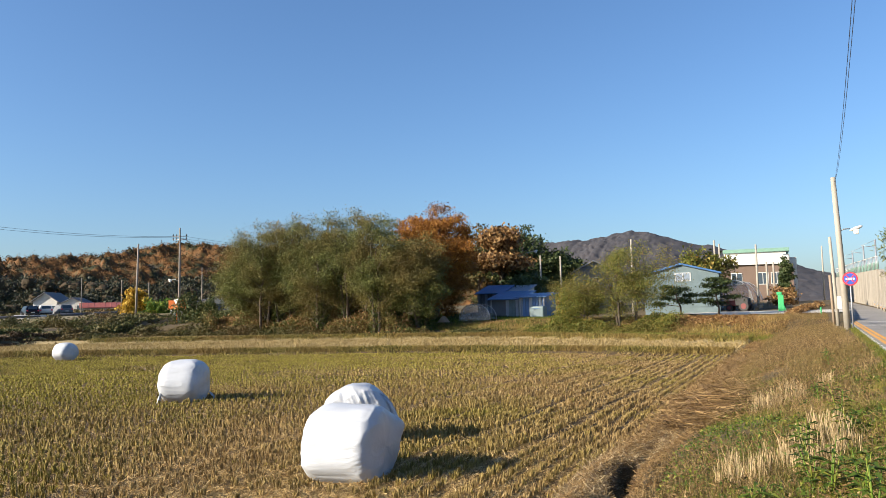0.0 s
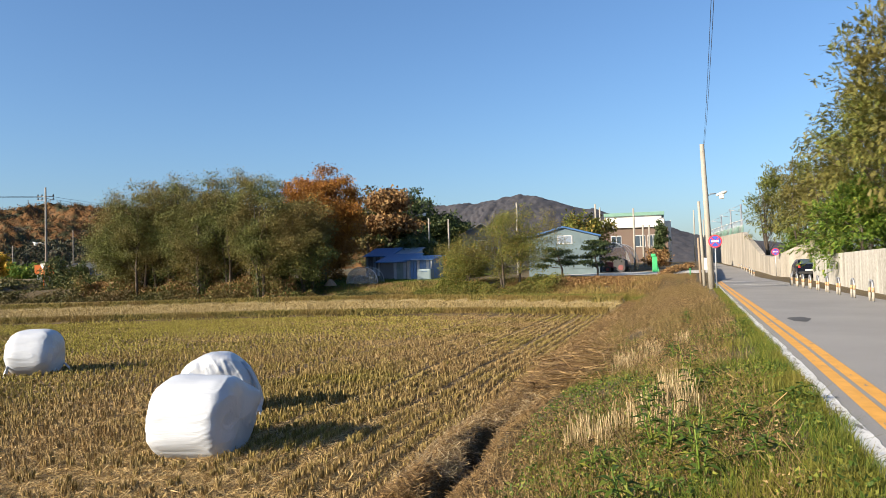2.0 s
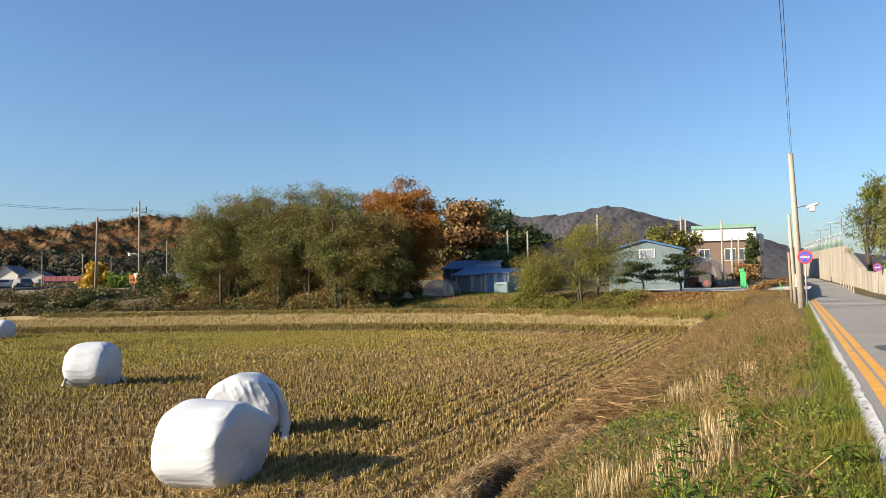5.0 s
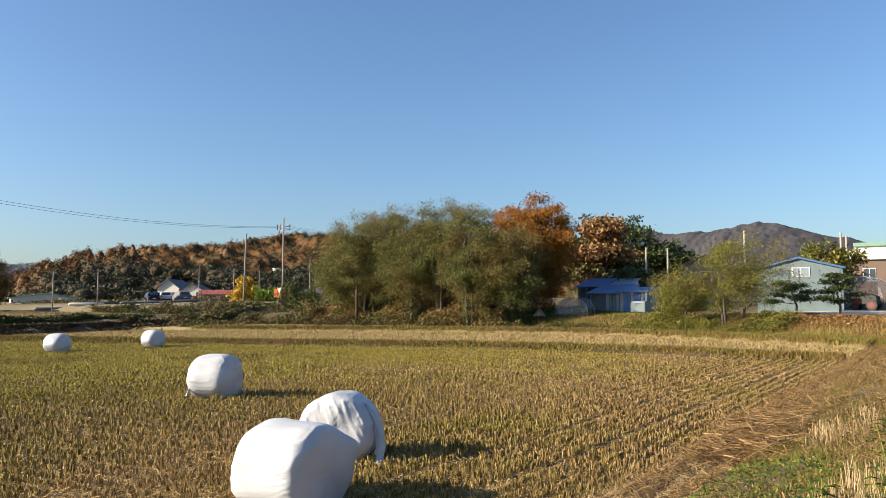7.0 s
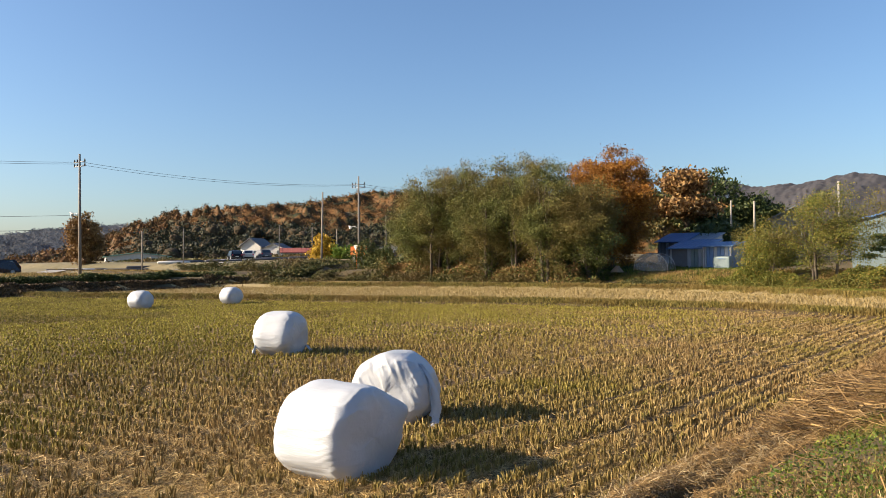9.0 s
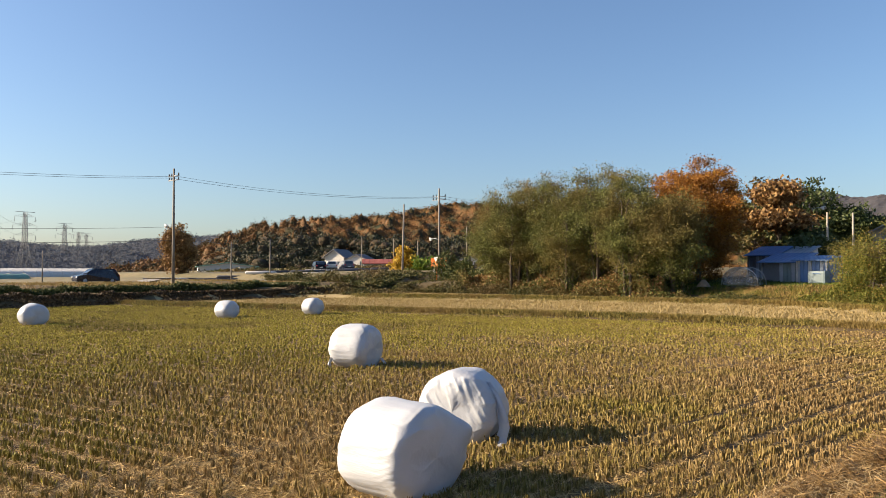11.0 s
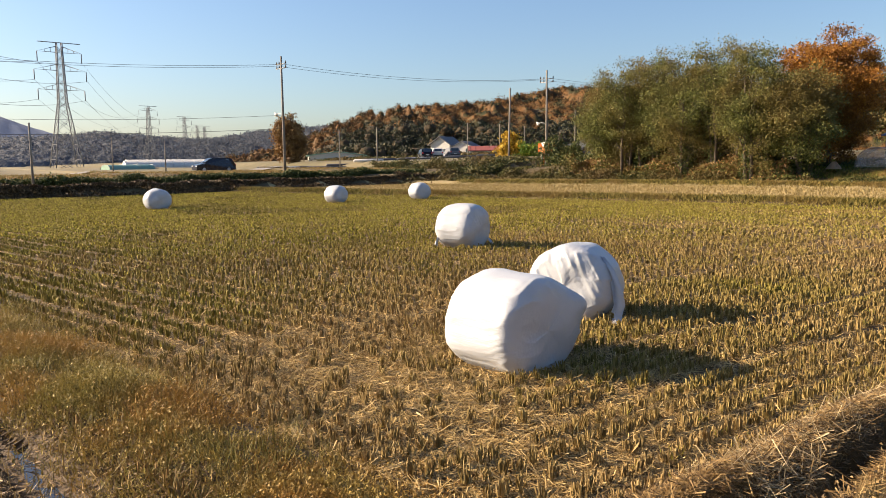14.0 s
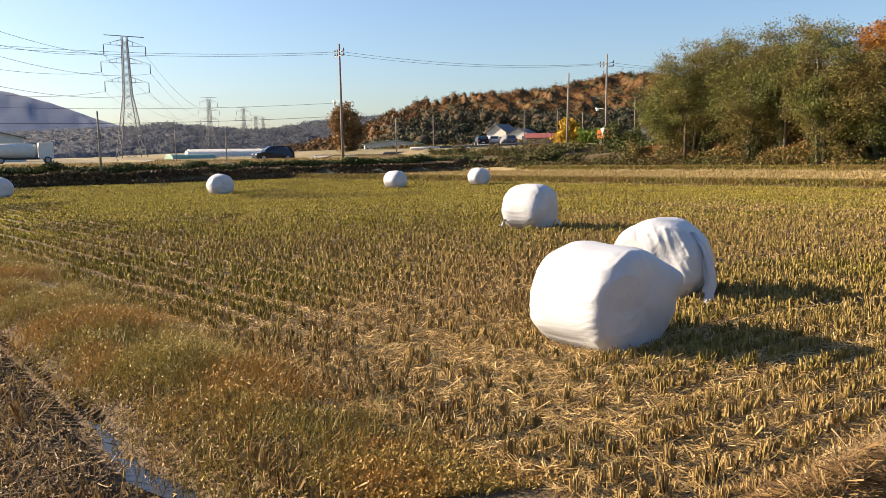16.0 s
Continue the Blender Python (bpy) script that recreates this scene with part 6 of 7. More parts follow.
# ---- right of the road ----
def panel_wall(name, pts, label, thick=0.3, pane=2.0, fence=0.0, mat=None):
    """A concrete wall along (x, y, top) points, in upright panels with recessed joints and a coping."""
    ob = thing(name, label, "wall", (0, 0, 0), kind="structure")
    for (xa, ya, ta), (xb, yb, tb) in zip(pts, pts[1:]):
        n = max(1, round(math.hypot(xb - xa, yb - ya) / pane))
        for i in range(n):
            s0, s1 = (i + 0.012) / n, (i + 0.988) / n
            a, b = Vector((xa, ya, 0)).lerp(Vector((xb, yb, 0)), s0), Vector((xa, ya, 0)).lerp(Vector((xb, yb, 0)), s1)
            t0, t1 = ta + (tb - ta) * s0, ta + (tb - ta) * s1
            bm = bmesh.new()
            off = Vector((thick, 0.0, 0)) + Vector((rng.uniform(-0.01, 0.01), 0, 0))
            v = [bm.verts.new(p) for p in ((a.x, a.y, 0.8), (b.x, b.y, 0.8), (b.x, b.y, t1), (a.x, a.y, t0), (a.x + off.x, a.y, 0.8), (b.x + off.x, b.y, 0.8), (b.x + off.x, b.y, t1), (a.x + off.x, a.y, t0))]
            for q in ((0, 1, 2, 3), (5, 4, 7, 6), (3, 2, 6, 7), (4, 0, 3, 7), (1, 5, 6, 2), (4, 5, 1, 0)):
                bm.faces.new([v[j] for j in q])
            bmesh.ops.recalc_face_normals(bm, faces=bm.faces)
            part("panel", bm, mat or M_WALL, ob)
            if fence:
                f = bmesh.new()
                for k in range(4):
                    p = a.lerp(b, k / 4)
                    tube(f, [(p.x + 0.1, p.y, t0 - 0.1), (p.x + 0.1, p.y, t0 + fence)], 0.035, 5)
                part("fence_posts", f, M_STEEL, ob)
                part("fence_sheet", prism([(a.x + 0.14, a.y), (b.x + 0.14, b.y), (b.x + 0.17, b.y), (a.x + 0.17, a.y)], "z", t0 + 0.08, t0 + fence * 0.6), M_GREENDULL, ob, "green fence sheet")
                part("fence_rail", tubed([(a.x + 0.1, a.y, t0 + fence), (b.x + 0.1, b.y, t1 + fence)], 0.05, 6), M_OFFWHITE, ob)
    return ob


M_WALL = surface("stained_concrete_wall", (0.20, 0.18, 0.145), (0.43, 0.39, 0.32), 0.9, 0.9, 9, relief=0.4, depth=0.02, stretch=(1, 1, 0.2))
M_WALLNEAR = surface("streaked_white_wall", (0.22, 0.20, 0.16), (0.55, 0.53, 0.47), 0.9, 2.2, 9, relief=0.4, depth=0.02, stretch=(1, 1, 0.08))
panel_wall("wall_near", [(6.2, 8, 2.75), (5.75, 31, 2.75), (5.5, 58.4, 2.72)], "stained white concrete panel wall beside the road", mat=M_WALLNEAR)
panel_wall("wall_ramp", [(7.9, 67.5, 4.6), (6.4, 70.5, 4.1), (4.5, 74.5, 3.2), (3.8, 78, 2.9), (3.0, 87, 3.2)], "tall weathered concrete wall under the trees", 0.4, 3.0)
panel_wall("wall_wing", [(3.0, 87.2, 3.3), (1.5, 99.5, 6.1)], "sloping end of the pale retaining wall", 0.5, 3.0)
panel_wall("wall_railway", [(1.46, 99.7, 6.1), (0.4, 108, 6.25), (-1.0, 120, 6.45), (-4.5, 150, 6.9)], "high pale retaining wall with a green fence along the railway", 0.5, 5.0, 1.5)
for i, (x, y) in enumerate(((0.6, 112), (-0.8, 124), (-2.4, 138))):
    ob = thing("catenary_mast", "grey railway mast above the retaining wall", "railway mast", (x + 0.9, y, 5.8), 0, "railway masts")
    part("mast", tubed([(0, 0, -5), (0, 0, 4.6)], 0.10, 8), M_STEEL, ob)
    part("bracket", tubed([(0, 0, 3.6), (-1.6, 0, 3.9)], 0.04, 6), M_STEEL, ob)
    part("stay", tubed([(0, 0, 4.5), (-1.6, 0, 3.9)], 0.025, 6), M_STEEL, ob)

M_BAND = paint("faded_orange_band", (0.55, 0.33, 0.16))
hoop = thing("bollard_hoop", "low steel hoop barrier with faded orange bands", "barrier", (4.46, 27.6, ROAD_Z), 3, "hoop barriers along the road")
part("hoop", tubed([(0, -0.24, -0.1), (0, -0.24, 0.42), (0, -0.2, 0.56), (0, -0.1, 0.62), (0, 0.1, 0.62), (0, 0.2, 0.56), (0, 0.24, 0.42), (0, 0.24, -0.1)], 0.034, 10), M_STEEL, hoop)
for s in (-0.24, 0.24):
    part("orange_band", tubed([(0, s, 0.28), (0, s, 0.42)], 0.038, 10), M_BAND, hoop, "orange reflective band")
    part("white_band", tubed([(0, s, 0.02), (0, s, 0.28)], 0.038, 10), M_POLE, hoop, "pale grey band")
for y in (24.4, 30.3, 32.9, 35.3, 37.6, 39.8, 42.0, 44.2, 46.4, 76, 79, 82, 86, 90, 95, 100):
    copy_thing(hoop, pose(5.95 - 0.054 * y if y < 55 else 6.0 - 0.0505 * y, y, ROAD_Z + rise(y), 0, 0, 3))


def wheel(parent, x, y, r, w=0.2, disc=None):
    bm = bmesh.new()
    bmesh.ops.create_cone(bm, segments=20, radius1=r, radius2=r, depth=w, cap_ends=True, matrix=Matrix.Translation((x, y, r)) @ Matrix.Rotation(math.pi / 2, 4, "Y"))
    t = part("tyre", bm, M_DARK, parent)
    bm = bmesh.new()
    s = math.copysign(w / 2 + 0.004, x)
    bmesh.ops.create_cone(bm, segments=16, radius1=r * 0.6, radius2=r * 0.55, depth=0.02, cap_ends=True, matrix=Matrix.Translation((x + s, y, r)) @ Matrix.Rotation(math.pi / 2, 4, "Y"))
    part("rim", bm, disc or M_STEEL, t)


def car(at, turn, label, paint_mat, long=4.5, wide=1.8, high=1.65):
    """A closed five-door car; its own y runs forward."""
    ob = thing("parked_car", label, "car", at, turn)
    L = long / 2
    side = [(-L, 0.35), (-L, 0.85), (-L + 0.12, 1.0), (-L + 0.45, high - 0.08), (-L + 0.8, high), (0.35, high), (0.7, high - 0.07), (1.25, 1.02), (L - 0.15, 0.88), (L, 0.65), (L, 0.32), (L - 0.1, 0.25), (-L + 0.1, 0.25)]
    bm = prism(side, "x", -wide / 2, wide / 2)
    for v in bm.verts:
        if v.co.z > 1.05:
            v.co.x *= 0.84
    bmesh.ops.bevel(bm, geom=bm.edges[:], offset=0.05, segments=2, affect="EDGES")
    part("body", bm, paint_mat, ob)
    rear = boxed(-wide * 0.34, wide * 0.34, -0.012, 0.012, -0.22, 0.22, bevel=0.008)
    bmesh.ops.transform(rear, matrix=Matrix.Translation((0, -L + 0.235, 1.28)) @ Matrix.Rotation(radians(-27), 4, "X"), verts=rear.verts)
    part("rear_window", rear, M_GLASS_DARK, ob)
    front = boxed(-wide * 0.36, wide * 0.36, -0.012, 0.012, -0.24, 0.24, bevel=0.008)
    bmesh.ops.transform(front, matrix=Matrix.Translation((0, 1.02, 1.31)) @ Matrix.Rotation(radians(52), 4, "X"), verts=front.verts)
    part("windscreen", front, M_GLASS_DARK, ob)
    for s in (-1, 1):
        w = prism([(-1.75, 1.08), (-1.45, high - 0.14), (0.4, high - 0.14), (0.95, 1.08)], "x", s * wide * 0.435, s * wide * 0.447)
        for v in w.verts:
            v.co.x *= 1 - 0.03 * (v.co.z > 1.2)
        part("side_window", w, M_GLASS_DARK, ob)
        for y in (-L + 0.85, L - 0.85):
            wheel(ob, s * (wide / 2 - 0.1), y, 0.34)
        part("tail_lamp", boxed(s * wide * 0.36, s * wide * 0.47, -L - 0.02, -L + 0.03, 0.78, 0.98, bevel=0.01), M_SIGN_RED, ob)
        part("headlight", boxed(s * wide * 0.30, s * wide * 0.46, L - 0.06, L + 0.01, 0.66, 0.8, bevel=0.01), M_WHITE, ob)
    part("number_plate", boxed(-0.26, 0.26, -L - 0.015, -L + 0.02, 0.55, 0.67), M_WHITE, ob)
    part("bumper", boxed(-wide * 0.46, wide * 0.46, -L - 0.05, -L + 0.1, 0.3, 0.5, bevel=0.03), M_DARK, ob)
    return ob


car((5.85, 69.2, ROAD_Z), 3, "dark blue car parked by the concrete wall", M_NAVY, 4.0, 1.62, 1.45)
for x, y, turn, paint_mat, label in ((-108, 69.2, 70, M_NAVY, "dark car parked before the village houses"), (-108, 71.6, 62, M_OFFWHITE, "white car parked before the village houses"), (-108, 74.4, 75, M_GREYROOF, "grey van parked before the village houses")):
    car((x, y, float(height(x, y))), turn, label, paint_mat, 4.2, 1.75, 1.6)
car((-88.5, 29.3, 1.22), 184, "black estate car on the far road", M_NAVY, 4.6, 1.85, 1.65)

# ---- farm sheds behind the fields ----
def gable(name, at, turn, wide, deep, eave, ridge, wall, roof, label, over=0.25, windows=(), doors=(), group="", category="building"):
    """A gabled building: its front looks to -y. windows and doors on the front: (x, z, width, height)."""
    ob = thing(name, label, category, at, turn, group)
    w = wide / 2
    body = prism([(-w, -1.6), (w, -1.6), (w, eave), (0, ridge), (-w, eave)], "y", 0, deep)
    part("wall", body, wall, ob)
    slope = (ridge - eave) / w
    for s in (-1, 1):
        pts = [(0, ridge + 0.03), (s * (w + over), eave - slope * over + 0.03), (s * (w + over), eave - slope * over + 0.15), (0, ridge + 0.15)]
        rf = part("roof", prism(pts, "y", -over, deep + over), roof, ob)
        if deep > 4:
            ribs = bmesh.new()
            for y in np.arange(0, deep, 0.9):
                tube(ribs, [(0, y, ridge + 0.16), (s * (w + over), y, eave - slope * over + 0.16)], 0.035, 4, False)
            part("roof_rib", ribs, roof, rf)
    for x, z, ww, hh in windows:
        fr = part("window", boxed(x - ww / 2 - 0.06, x + ww / 2 + 0.06, -0.05, 0.0, z - 0.06, z + hh + 0.06), M_WHITE, ob)
        n = max(1, round(ww / 0.8))
        for i in range(n):
            part("pane", boxed(x - ww / 2 + ww * (i + 0.05) / n, x - ww / 2 + ww * (i + 0.95) / n, -0.06, -0.045, z, z + hh), M_GLASS_DARK if wall is not M_PALEBLUE else M_SKYPANE, fr)
    for x, z, ww, hh in doors:
        part("door", boxed(x - ww / 2, x + ww / 2, -0.05, 0.0, z, z + hh), wall, ob)
    return ob


shed = gable("farm_shed", (-14.1, 71, 2.3), 11, 6.4, 12, 2.9, 3.75, M_PALEBLUE, M_BLUEROOF, "pale blue-grey metal farm shed with a blue roof edge", 0.2, [(0.15, 2.35, 1.25, 0.65)], [(1.4, 0, 2.2, 2.3)])
for x in np.arange(-3.0, 3.1, 0.75):
    part("wall_rib", boxed(x - 0.03, x + 0.03, -0.03, 0.0, 0, 2.85), M_PALEBLUE, shed)

bld = thing("flat_roofed_hall", "two-storey brown and white hall with a green roof rim", "building", (-13.2, 115, 2.0), 6)
part("wall", boxed(-4.6, 4.8, 0, 14, -0.5, 6.0), M_BROWNWALL, bld)
part("parapet", boxed(-4.75, 4.3, -0.35, 14, 6.0, 7.15, bevel=0.03), M_WHITE, bld)
part("upper_floor", boxed(-4.1, 4.0, 0.4, 13, 7.15, 7.75), M_OFFWHITE, bld)
part("roof_rim", boxed(-4.2, 4.4, 0.1, 13, 7.75, 8.25, bevel=0.04), M_GREENDULL, bld)
part("stair_tower", boxed(4.35, 5.3, 1.0, 9, -0.5, 6.9), M_WHITE, bld)
part("dark_tower", boxed(3.6, 4.4, -0.3, 1.0, 5.6, 7.3), M_GREYROOF, bld)
for x in (0.9, 2.7, -2.5):
    w = part("window", boxed(x - 0.75, x + 0.75, -0.06, 0.0, 3.2, 4.9), M_WHITE, bld)
    for s in (-0.36, 0.36):
        part("pane", boxed(x + s - 0.31, x + s + 0.31, -0.09, -0.06, 3.3, 4.8), M_GLASS_DARK, w)

def hoop_house(at, turn, wide, long, high, label, category="greenhouse", seg=14, mat=None):
    ob = thing("plastic_greenhouse", label, category, at, turn)
    n = max(3, int(long / 0.8))
    v = []
    for j in range(n + 1):
        for i in range(seg + 1):
            a = math.pi * i / seg
            dip = 0.03 * (j % 2)
            v.append((math.cos(a) * wide / 2 * (1 - dip), long * j / n, math.sin(a) ** 0.8 * high * (1 - dip)))
    i = np.arange((n + 1) * (seg + 1)).reshape(n + 1, seg + 1)
    f = np.stack([i[:-1, :-1], i[:-1, 1:], i[1:, 1:], i[1:, :-1]], -1).reshape(-1, 4)
    part("film", mesh_of("film", v, f, mat or M_PLASTIC, True), mat or M_PLASTIC, ob)
    for y in np.linspace(0, long, max(2, int(long / 2.4) + 1)):
        part("hoop", tubed([(math.cos(a) * wide / 2 * 1.01, y, math.sin(a) ** 0.8 * high * 1.01) for a in np.linspace(0, math.pi, 13)], 0.03, 5), M_STEEL, ob)
    end = bmesh.new()
    end.faces.new([end.verts.new((math.cos(a) * wide / 2, 0.02, math.sin(a) ** 0.8 * high)) for a in np.linspace(0, math.pi, 15)])
    end.normal_update()
    bmesh.ops.solidify(end, geom=end.faces[:], thickness=0.02)
    part("end_sheet", end, mat or M_PLASTIC, ob)
    return ob


hoop_house((-10.1, 74, 1.9), 0, 3.2, 7, 2.7, "plastic-covered hoop greenhouse beside the farm shed")
hoop_house((-32.4, 66, 1.4), 0, 3.3, 1.4, 1.55, "low plastic-covered tunnel beside the blue-roofed barn")


def lean_barn(x0, x1, y, deep, z0, eave, back, wall, roof, label, bay=None, name="blue_barn"):
    """A low barn with one roof slope rising away from its front; bay: (x from, x to) left without sheets, where the
    dark wall behind stands for an open bay's shade.
    """
    ob = thing(name, label, "barn", ((x0 + x1) / 2, y, z0), 0, "farm barns in the shade")
    w, e, k = (x1 - x0) / 2, eave - z0, back - z0
    # with a bay, the solid wall is dark grey for the shade inside
    part("wall", prism([(0.12, -0.5), (deep, -0.5), (deep, k - 0.06), (0.12, e - 0.04)], "x", -w, w), M_GREYROOF if bay else wall, ob)
    rf = part("roof", prism([(-0.35, e - 0.08), (deep + 0.2, k), (deep + 0.2, k + 0.08), (-0.35, e)], "x", -w - 0.25, w + 0.25), roof, ob)
    ribs = bmesh.new()
    for x in np.arange(-w, w + 0.1, 0.45):
        tube(ribs, [(x, -0.36, e + 0.005), (x, deep + 0.2, k + 0.085)], 0.035, 4, False)
    part("roof_rib", ribs, roof, rf)
    lo = -w
    for a, b in ([(-w, bay[0] - (x0 + x1) / 2), (bay[1] - (x0 + x1) / 2, w)] if bay else [(-w, w)]):
        n = max(0, int((b - a) / 0.3))
        for i in range(n):
            part("wall_sheet", boxed(a + (b - a) * (i + 0.06) / n, a + (b - a) * (i + 0.94) / n, 0.04, 0.10 + 0.015 * (i % 2), -0.3, e - 0.1), wall if i % 3 else M_SKYPANE, ob)
    for x in (-w + 0.1, w - 0.1):
        part("post", boxed(x - 0.07, x + 0.07, -0.05, 0.05, -0.5, e - 0.1), M_STEEL, ob)
    return ob


lean_barn(-33.6, -30.1, 72.0, 3.2, 1.7, 3.45, 4.25, M_PALEBLUE, M_BLUEROOF, "low barn with striped sheet walls and a blue roof", (-33.5, -31.9))
lean_barn(-37.6, -34.6, 77.0, 3.0, 1.8, 4.2, 5.1, M_GREYROOF, M_BLUEROOF, "low dark barn with a blue sheet roof")
lean_barn(-34.4, -32.2, 78.0, 2.5, 1.8, 4.3, 5.05, M_OFFWHITE, M_SKYPANE, "small pale lean-to with a light blue roof", name="white_lean_to")
lean_barn(-29.9, -27.2, 71.0, 3.0, 1.7, 3.6, 3.95, M_BLUEROOF, M_BLUEROOF, "low barn covered in blue sheeting")
tarp = thing("tarpaulin_stack", "stack of goods under a pale tarpaulin beside the barn", "stack", (-27.6, 70.2, 1.65))
part("cover", boxed(-0.75, 0.75, -0.5, 0.5, -0.2, 1.0, bevel=0.18), M_PALEBLUE, tarp)
part("rope", tubed([(-0.77, -0.2, 0.5), (-0.2, -0.53, 0.8), (0.3, -0.53, 0.75), (0.77, -0.2, 0.5)], 0.03, 5), M_BLUEROOF, tarp)
gable("dark_house", (-30.0, 95, 2.6), 20, 5.0, 6, 4.4, 5.7, M_GREYROOF, M_GREYROOF, "dark-roofed house above the bushes", 0.4, [(0, 2.4, 1.2, 1.2)])
heap = thing("straw_heap", "small cone-shaped heap of brown straw", "heap", (-35.5, 65.5, 1.3))
bm = bmesh.new()
bmesh.ops.create_cone(bm, segments=18, radius1=0.6, radius2=0.12, depth=0.6, cap_ends=True, matrix=Matrix.Translation((0, 0, 0.26)))
bmesh.ops.subdivide_edges(bm, edges=bm.edges[:], cuts=2)
for v in bm.verts:
    v.co += Vector((noise.noise(v.co * 5), noise.noise(v.co * 5 + Vector((9, 0, 0))), 0)) * 0.12
part("pile", bm, M_RUSTY, heap)

# green gate, drive and small machine by the shed
gate = thing("green_gate_post", "bright green painted metal gate post beside the drive", "gate", (-5.9, 70, 1.15))
part("panel", boxed(-0.22, 0.22, -0.1, 0.1, -0.4, 2.0, bevel=0.03), M_GREENP, gate)
part("brace", tubed([(0.15, 0, 1.3), (0.62, 0, -0.35)], 0.07, 6), M_GREENP, gate)
part("cap", boxed(-0.3, 0.1, -0.12, 0.12, 2.0, 2.25, bevel=0.04), M_GREENP, gate)
gp = thing("green_stake", "thin green painted stake on the verge", "stake", (-2.47, 60, 1.02))
part("stake", tubed([(0, 0, -0.2), (0.03, 0, 1.1)], 0.045, 6), M_GREENP, gp)
dx_, dy_ = np.meshgrid(np.linspace(-13.5, -0.8, 40), np.linspace(0, 1, 12))
dy_ = 64.2 + 0.12 * (-0.8 - dx_) + dy_ * (5.0 + 0.15 * (-0.8 - dx_))
di = np.arange(480).reshape(12, 40)
solo("drive", mesh_of("drive", np.stack([dx_, dy_, np.maximum(height(dx_, dy_), 1.02 + 0.055 * (-0.8 - dx_)) + 0.06], -1).reshape(-1, 3), np.stack([di[:-1, :-1], di[:-1, 1:], di[1:, 1:], di[1:, :-1]], -1).reshape(-1, 4), M_CONCRETE), "pale concrete drive to the farm shed", "drive", kind="structure")
trac = thing("small_tractor", "small dark red tractor under a plastic cover", "tractor", (-9.6, 73.2, 1.85), 80)
part("bonnet", boxed(-0.35, 0.35, 0.1, 1.1, 0.45, 0.95, bevel=0.08), M_REDPAINT, trac)
part("seat", boxed(-0.3, 0.3, -0.8, -0.3, 0.55, 0.75, bevel=0.05), M_DARK, trac)
part("cover", prism([(-0.9, 0.5), (-0.85, 1.1), (-0.3, 1.3), (0.2, 1.05), (0.2, 0.5)], "x", -0.45, 0.45), M_DARK, trac)
for s in (-1, 1):
    wheel(trac, s * 0.5, -0.55, 0.42, 0.25, M_REDPAINT)
    wheel(trac, s * 0.42, 0.75, 0.28, 0.18, M_REDPAINT)

# ---- village across the far road ----
gable("white_house", (-122, 85.7, 2.5), 36, 4.6, 5, 2.3, 3.4, M_OFFWHITE, M_GREYROOF, "white gabled village house with a grey roof", 0.3, [(-1.6, 0.9, 1.3, 1.2), (1.5, 0.9, 1.6, 1.2)], [(0, 0, 1.0, 2.0)], "village houses")
gable("grey_roofed_house", (-126, 83.2, 2.5), 30, 4.2, 5, 3.0, 4.4, M_OFFWHITE, M_GREYROOF, "pale village house with a dark hipped roof", 0.5, [(-1.4, 0.9, 1.4, 1.2), (1.4, 0.9, 1.4, 1.2)], (), "village houses")
gable("red_roofed_shed", (-120.2, 86.4, 2.3), -35, 4.0, 8, 1.9, 2.6, M_OFFWHITE, M_REDROOF, "long low shed with a faded red roof", 0.5, [(-2.5, 0.7, 2.0, 0.9), (2, 0.7, 2.0, 0.9)], (), "village houses")
gable("orange_roofed_hut", (-75.6, 67.3, 2.3), -40, 2.0, 1.5, 1.1, 1.9, M_OFFWHITE, M_ORANGEP, "small white hut with a bright orange roof", 0.3, (), [(0, 0, 0.8, 1.4)], "village houses")
gable("grey_roofed_house", (-84, 84, 2.3), 40, 7.5, 7, 2.0, 3.0, M_OFFWHITE, M_GREYROOF, "low village house with a grey roof behind the thicket", 0.5, [(0, 0.8, 3, 1.0)], (), "village houses")
gable("green_roofed_shed", (-150, 72, 1.4), 70, 12, 7, 2.2, 3.0, M_OFFWHITE, M_GREENDULL, "low farm shed with a dull green roof", 0.4, (), (), "village houses")
gable("green_roofed_shed", (-165, 88, 1.6), 65, 14, 7, 2.4, 3.3, M_GREYROOF, M_GREENDULL, "low farm shed with a dull green roof", 0.4, (), (), "village houses")
gable("grey_warehouse", (-172, -6, 1.3), 90, 16, 12, 4.6, 6.6, M_OFFWHITE, M_GREYROOF, "pale warehouse with a dark roof", 0.5)
tree((-88, 71.8, 1.6), 4.3, 3.4, 0.5, M_GOLD, 150, "golden-yellow tree by the far road", clumps=50, leaves=60, size=0.25, spread=0.4, lump=0.3)
tree((-85, 73, 1.7), 2.8, 4.2, 0.2, M_GREENLEAF, 151, "green shrub by the far road", "shrub", 50, 50, 0.25, 0.4, 3, 0.05, "shrub")
tree((-130, 54, 1.3), 9.3, 4.8, 0.8, M_RUST, 152, "rusty-brown dawn redwood by the farmland", clumps=130, leaves=120, size=0.24, spread=0.5, trunk=0.2, lump=0.25)
for i, (x, y) in enumerate(((-180, 44), (-188, 46), (-196, 47))):
    hoop_house((x, y - 10, 1.3), 0, 5.5, 20, 1.7 + 0.2 * i, "long white plastic greenhouse on the plain", mat=M_OFFWHITE)
hoop_house((-150, 26, 1.2), 20, 3.5, 9, 1.0, "dark-netted growing tunnel on the plain", mat=M_GREENDULL)

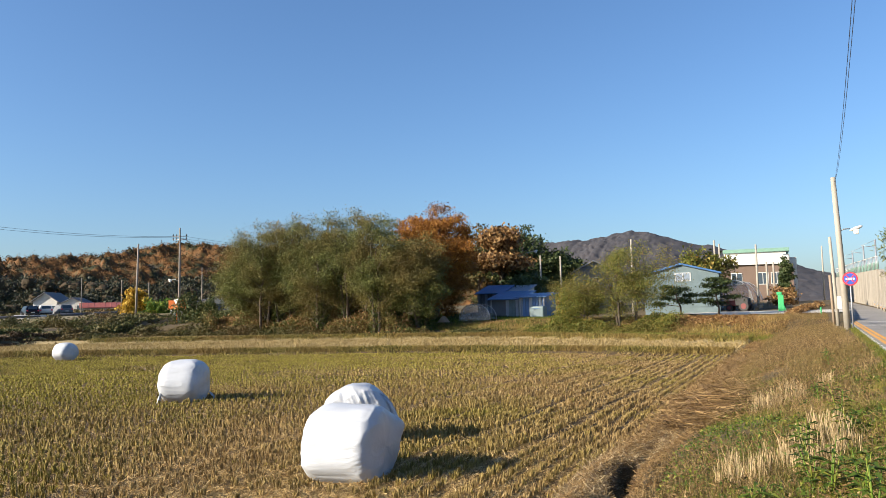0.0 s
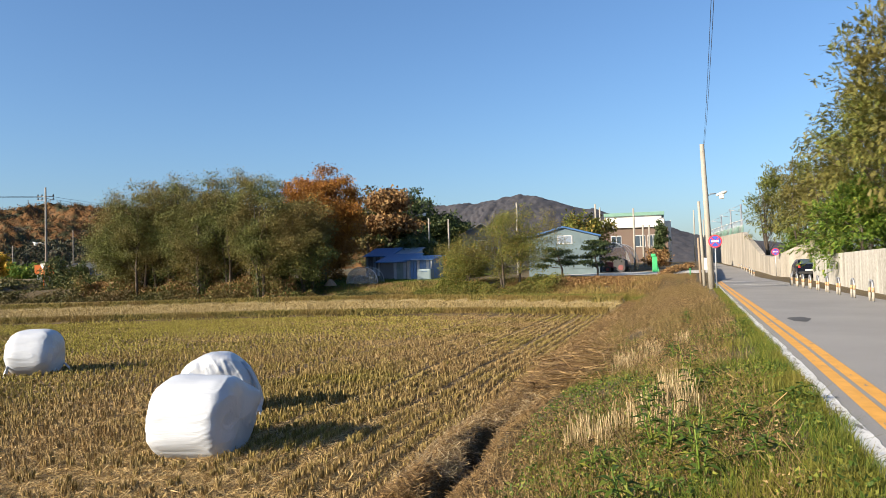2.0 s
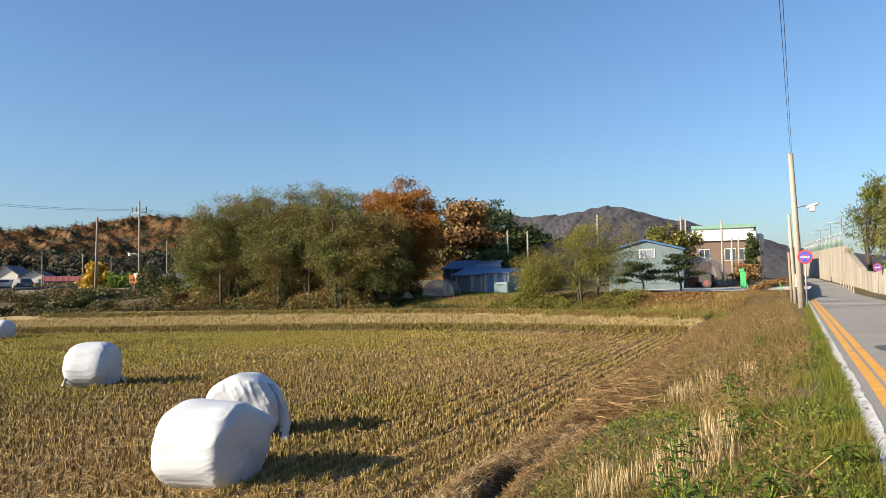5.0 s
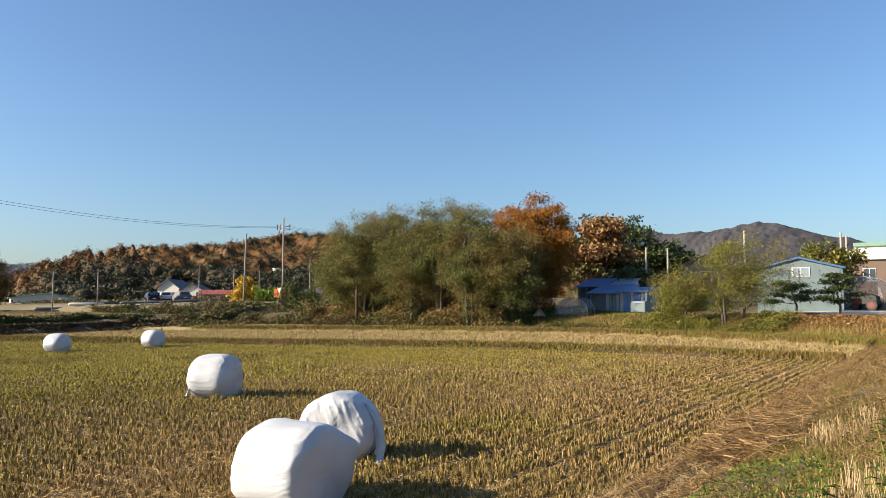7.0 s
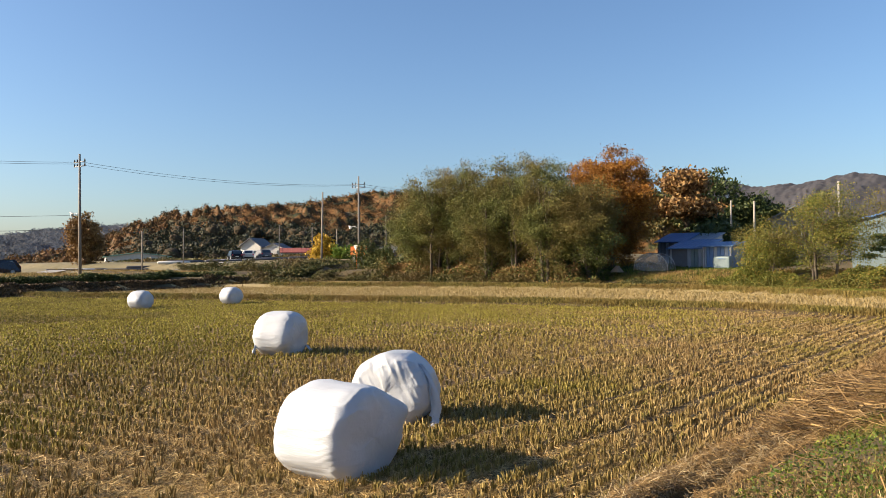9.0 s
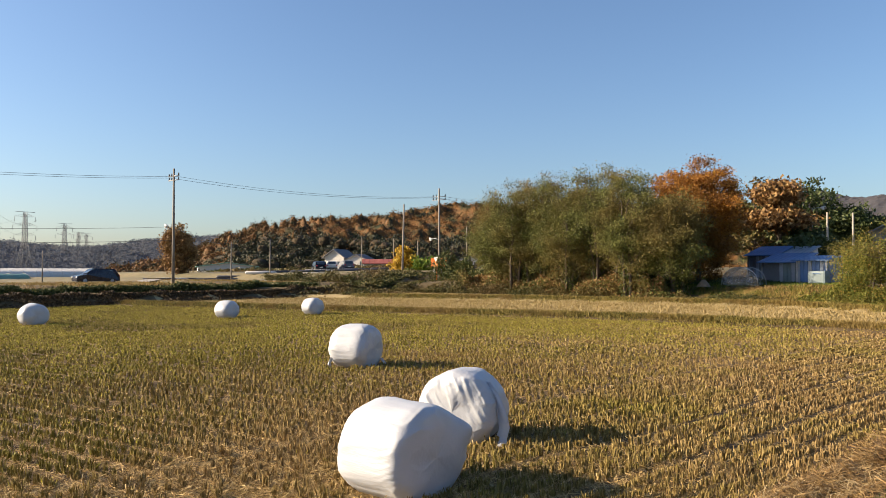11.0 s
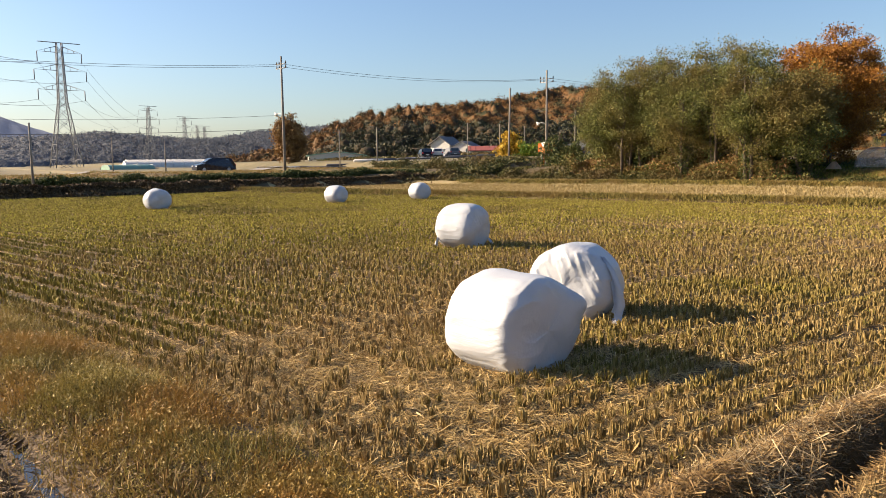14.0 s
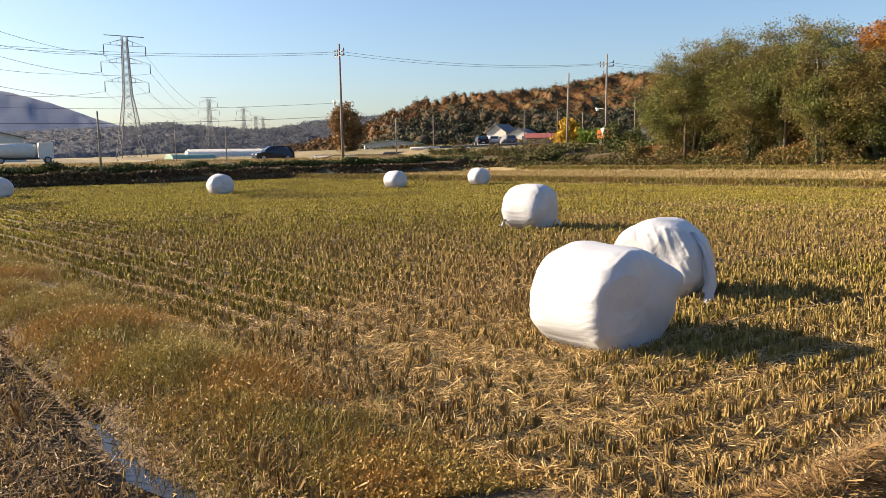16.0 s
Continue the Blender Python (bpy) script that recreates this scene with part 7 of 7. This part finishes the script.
truck = thing("lorry", "white lorry with a long pale tank on the far road", "lorry", (-122.0, 4.6, 1.15), 4)
part("tank", tubed([(0, -7.5, 1.75), (0, -7.2, 1.75), (0, -0.4, 1.75), (0, -0.1, 1.75)], [0.5, 1.05, 1.05, 0.5], 20), M_OFFWHITE, truck, "pale tank")
part("cab", boxed(-1.05, 1.05, 0.15, 2.0, 0.6, 2.9, bevel=0.12), M_WHITE, truck)
part("windscreen", boxed(-0.9, 0.9, 1.97, 2.02, 1.7, 2.5, bevel=0.02), M_GLASS_DARK, truck)
part("chassis", boxed(-0.5, 0.5, -7.4, 1.6, 0.55, 0.8), M_DARK, truck)
for y in (1.2, -4.6, -5.8, -6.9):
    for s in (-1, 1):
        wheel(truck, s * 0.95, y, 0.48, 0.3)


# ---- far road and beds ----
YF = np.concatenate([np.arange(-60, 62, 2.0)])
rows_ = [(-86.0 - 0.02 * y, y, float(height(-86.0 - 0.02 * y, y)) + 0.06, -91.2 - 0.02 * y, y, float(height(-86.0 - 0.02 * y, y)) + 0.06) for y in YF]
solo("far_road", mesh_of("far_road", np.array(rows_).reshape(-1, 3), [(2 * i, 2 * i + 2, 2 * i + 3, 2 * i + 1) for i in range(len(YF) - 1)], M_ASPHALT), "asphalt road across the fields", "road", kind="structure")
M_MULCH = paint("black_mulch_film", (0.05, 0.05, 0.055), 0.35)
for i in range(16):
    x, y = -99 - (i % 3) * 2.2, 40 + i * 2.4
    mat = M_OFFWHITE if i % 5 == 1 else M_MULCH
    bed = thing("covered_bed", "low planting bed under plastic film", "planting bed", (x, y, float(height(x, y))), 60, "covered beds on the plain")
    part("film", tubed([(-2.2, 0, 0.05), (-2.0, 0, 0.08), (2.0, 0, 0.08), (2.2, 0, 0.05)], [0.12, 0.24, 0.24, 0.12], 10), mat, bed)


# ---- pylons ----
M_PYLON = paint("dull_galvanised_steel", (0.19, 0.20, 0.215), 0.8)


def pylon():
    ob = thing("power_pylon", "grey steel lattice power pylon on the plain", "pylon", (-284.8, 32.5, -0.9), 8, "power pylons")
    H, waist = 43.5, 24.0

    def half(z):
        return 4.6 + (1.3 - 4.6) * z / waist if z < waist else 1.3 - 0.5 * (z - waist) / (H - waist)

    for sx in (-1, 1):
        for sy in (-1, 1):
            part("leg", tubed([(sx * half(z), sy * half(z), z) for z in (0, waist, H)], 0.17, 5), M_PYLON, ob)
    lat = bmesh.new()
    levels = [0, 5, 10, 14.5, 18.5, 22] + list(np.arange(24, 43.6, 2.6))
    for z0, z1 in zip(levels, levels[1:]):
        a, b = half(z0), half(z1)
        for s in (-1, 1):
            tube(lat, [(-a, s * a, z0), (b, s * b, z1)], 0.09, 4, False)
            tube(lat, [(a, s * a, z0), (-b, s * b, z1)], 0.09, 4, False)
            tube(lat, [(s * a, -a, z0), (s * b, b, z1)], 0.09, 4, False)
            tube(lat, [(s * a, a, z0), (s * b, -b, z1)], 0.09, 4, False)
            tube(lat, [(-b, s * b, z1), (b, s * b, z1)], 0.08, 4, False)
    part("lattice", lat, M_PYLON, ob)
    for z, reach in ((28.0, 7.2), (34.4, 8.0), (40.3, 6.8)):
        for s in (-1, 1):
            arm = bmesh.new()
            tube(arm, [(0, s * 0.9, z), (0, s * reach, z + 0.1), (0, s * 0.9, z + 2.0)], 0.13, 4)
            a = part("cross_arm", arm, M_PYLON, ob)
            for t in (0.3, 0.6):
                y = s * (0.9 + (reach - 0.9) * t)
                part("strut", tubed([(0, y, z), (0, y, z + 2.0 * (1 - t))], 0.08, 4), M_PYLON, a)
            part("insulator", tubed([(0, s * reach, z), (0, s * reach, z - 3.2)], 0.16, 6), M_GREYROOF, a)
    part("top_arm", tubed([(0, -6.5, H), (0, 6.5, H)], 0.14, 4), M_PYLON, ob)
    return ob


py1 = pylon()
for x, y in ((-562, 112), (-677, 163), (-816, 208), (-840, 222)):
    copy_thing(py1, pose(x, y, -1.0, 0, 0, 18))
for z, reach in ((24.8, 7.2), (31.2, 8.0), (37.1, 6.8)):
    for s in (-1, 1):
        wire([(-100, -55 + s * reach, z + 5), (-284.8, 32.5 + s * reach, z - 0.9), (-562, 112 + s * reach, z)], 9, "high-voltage line between the pylons", 0.045, n=30)

# chopped straw lying thick between the nearer rows
n = 90000
sx, sy = -3.5 - 11.5 * rng.random(n), 6.5 + 8.5 * rng.random(n)
ok = in_field(sx, sy) & clear_of_bales(sx, sy, 0.6) & (rng.random(n) < sstep(-16, -9, sx) * sstep(16, 12, sy)) & (fbm(sx * 0.9, sy * 0.9, 71) > 0.36)
sx, sy = sx[ok], sy[ok]
solo("chopped_straw", cards("chopped_straw", lying(on_ground(sx, sy, 0.025), rng.uniform(0.05, 0.18, len(sx)), rng.uniform(0.004, 0.007, len(sx)), 0.25), M_STRAW), "chopped golden straw lying between the stubble rows", "straw", kind="stuff")
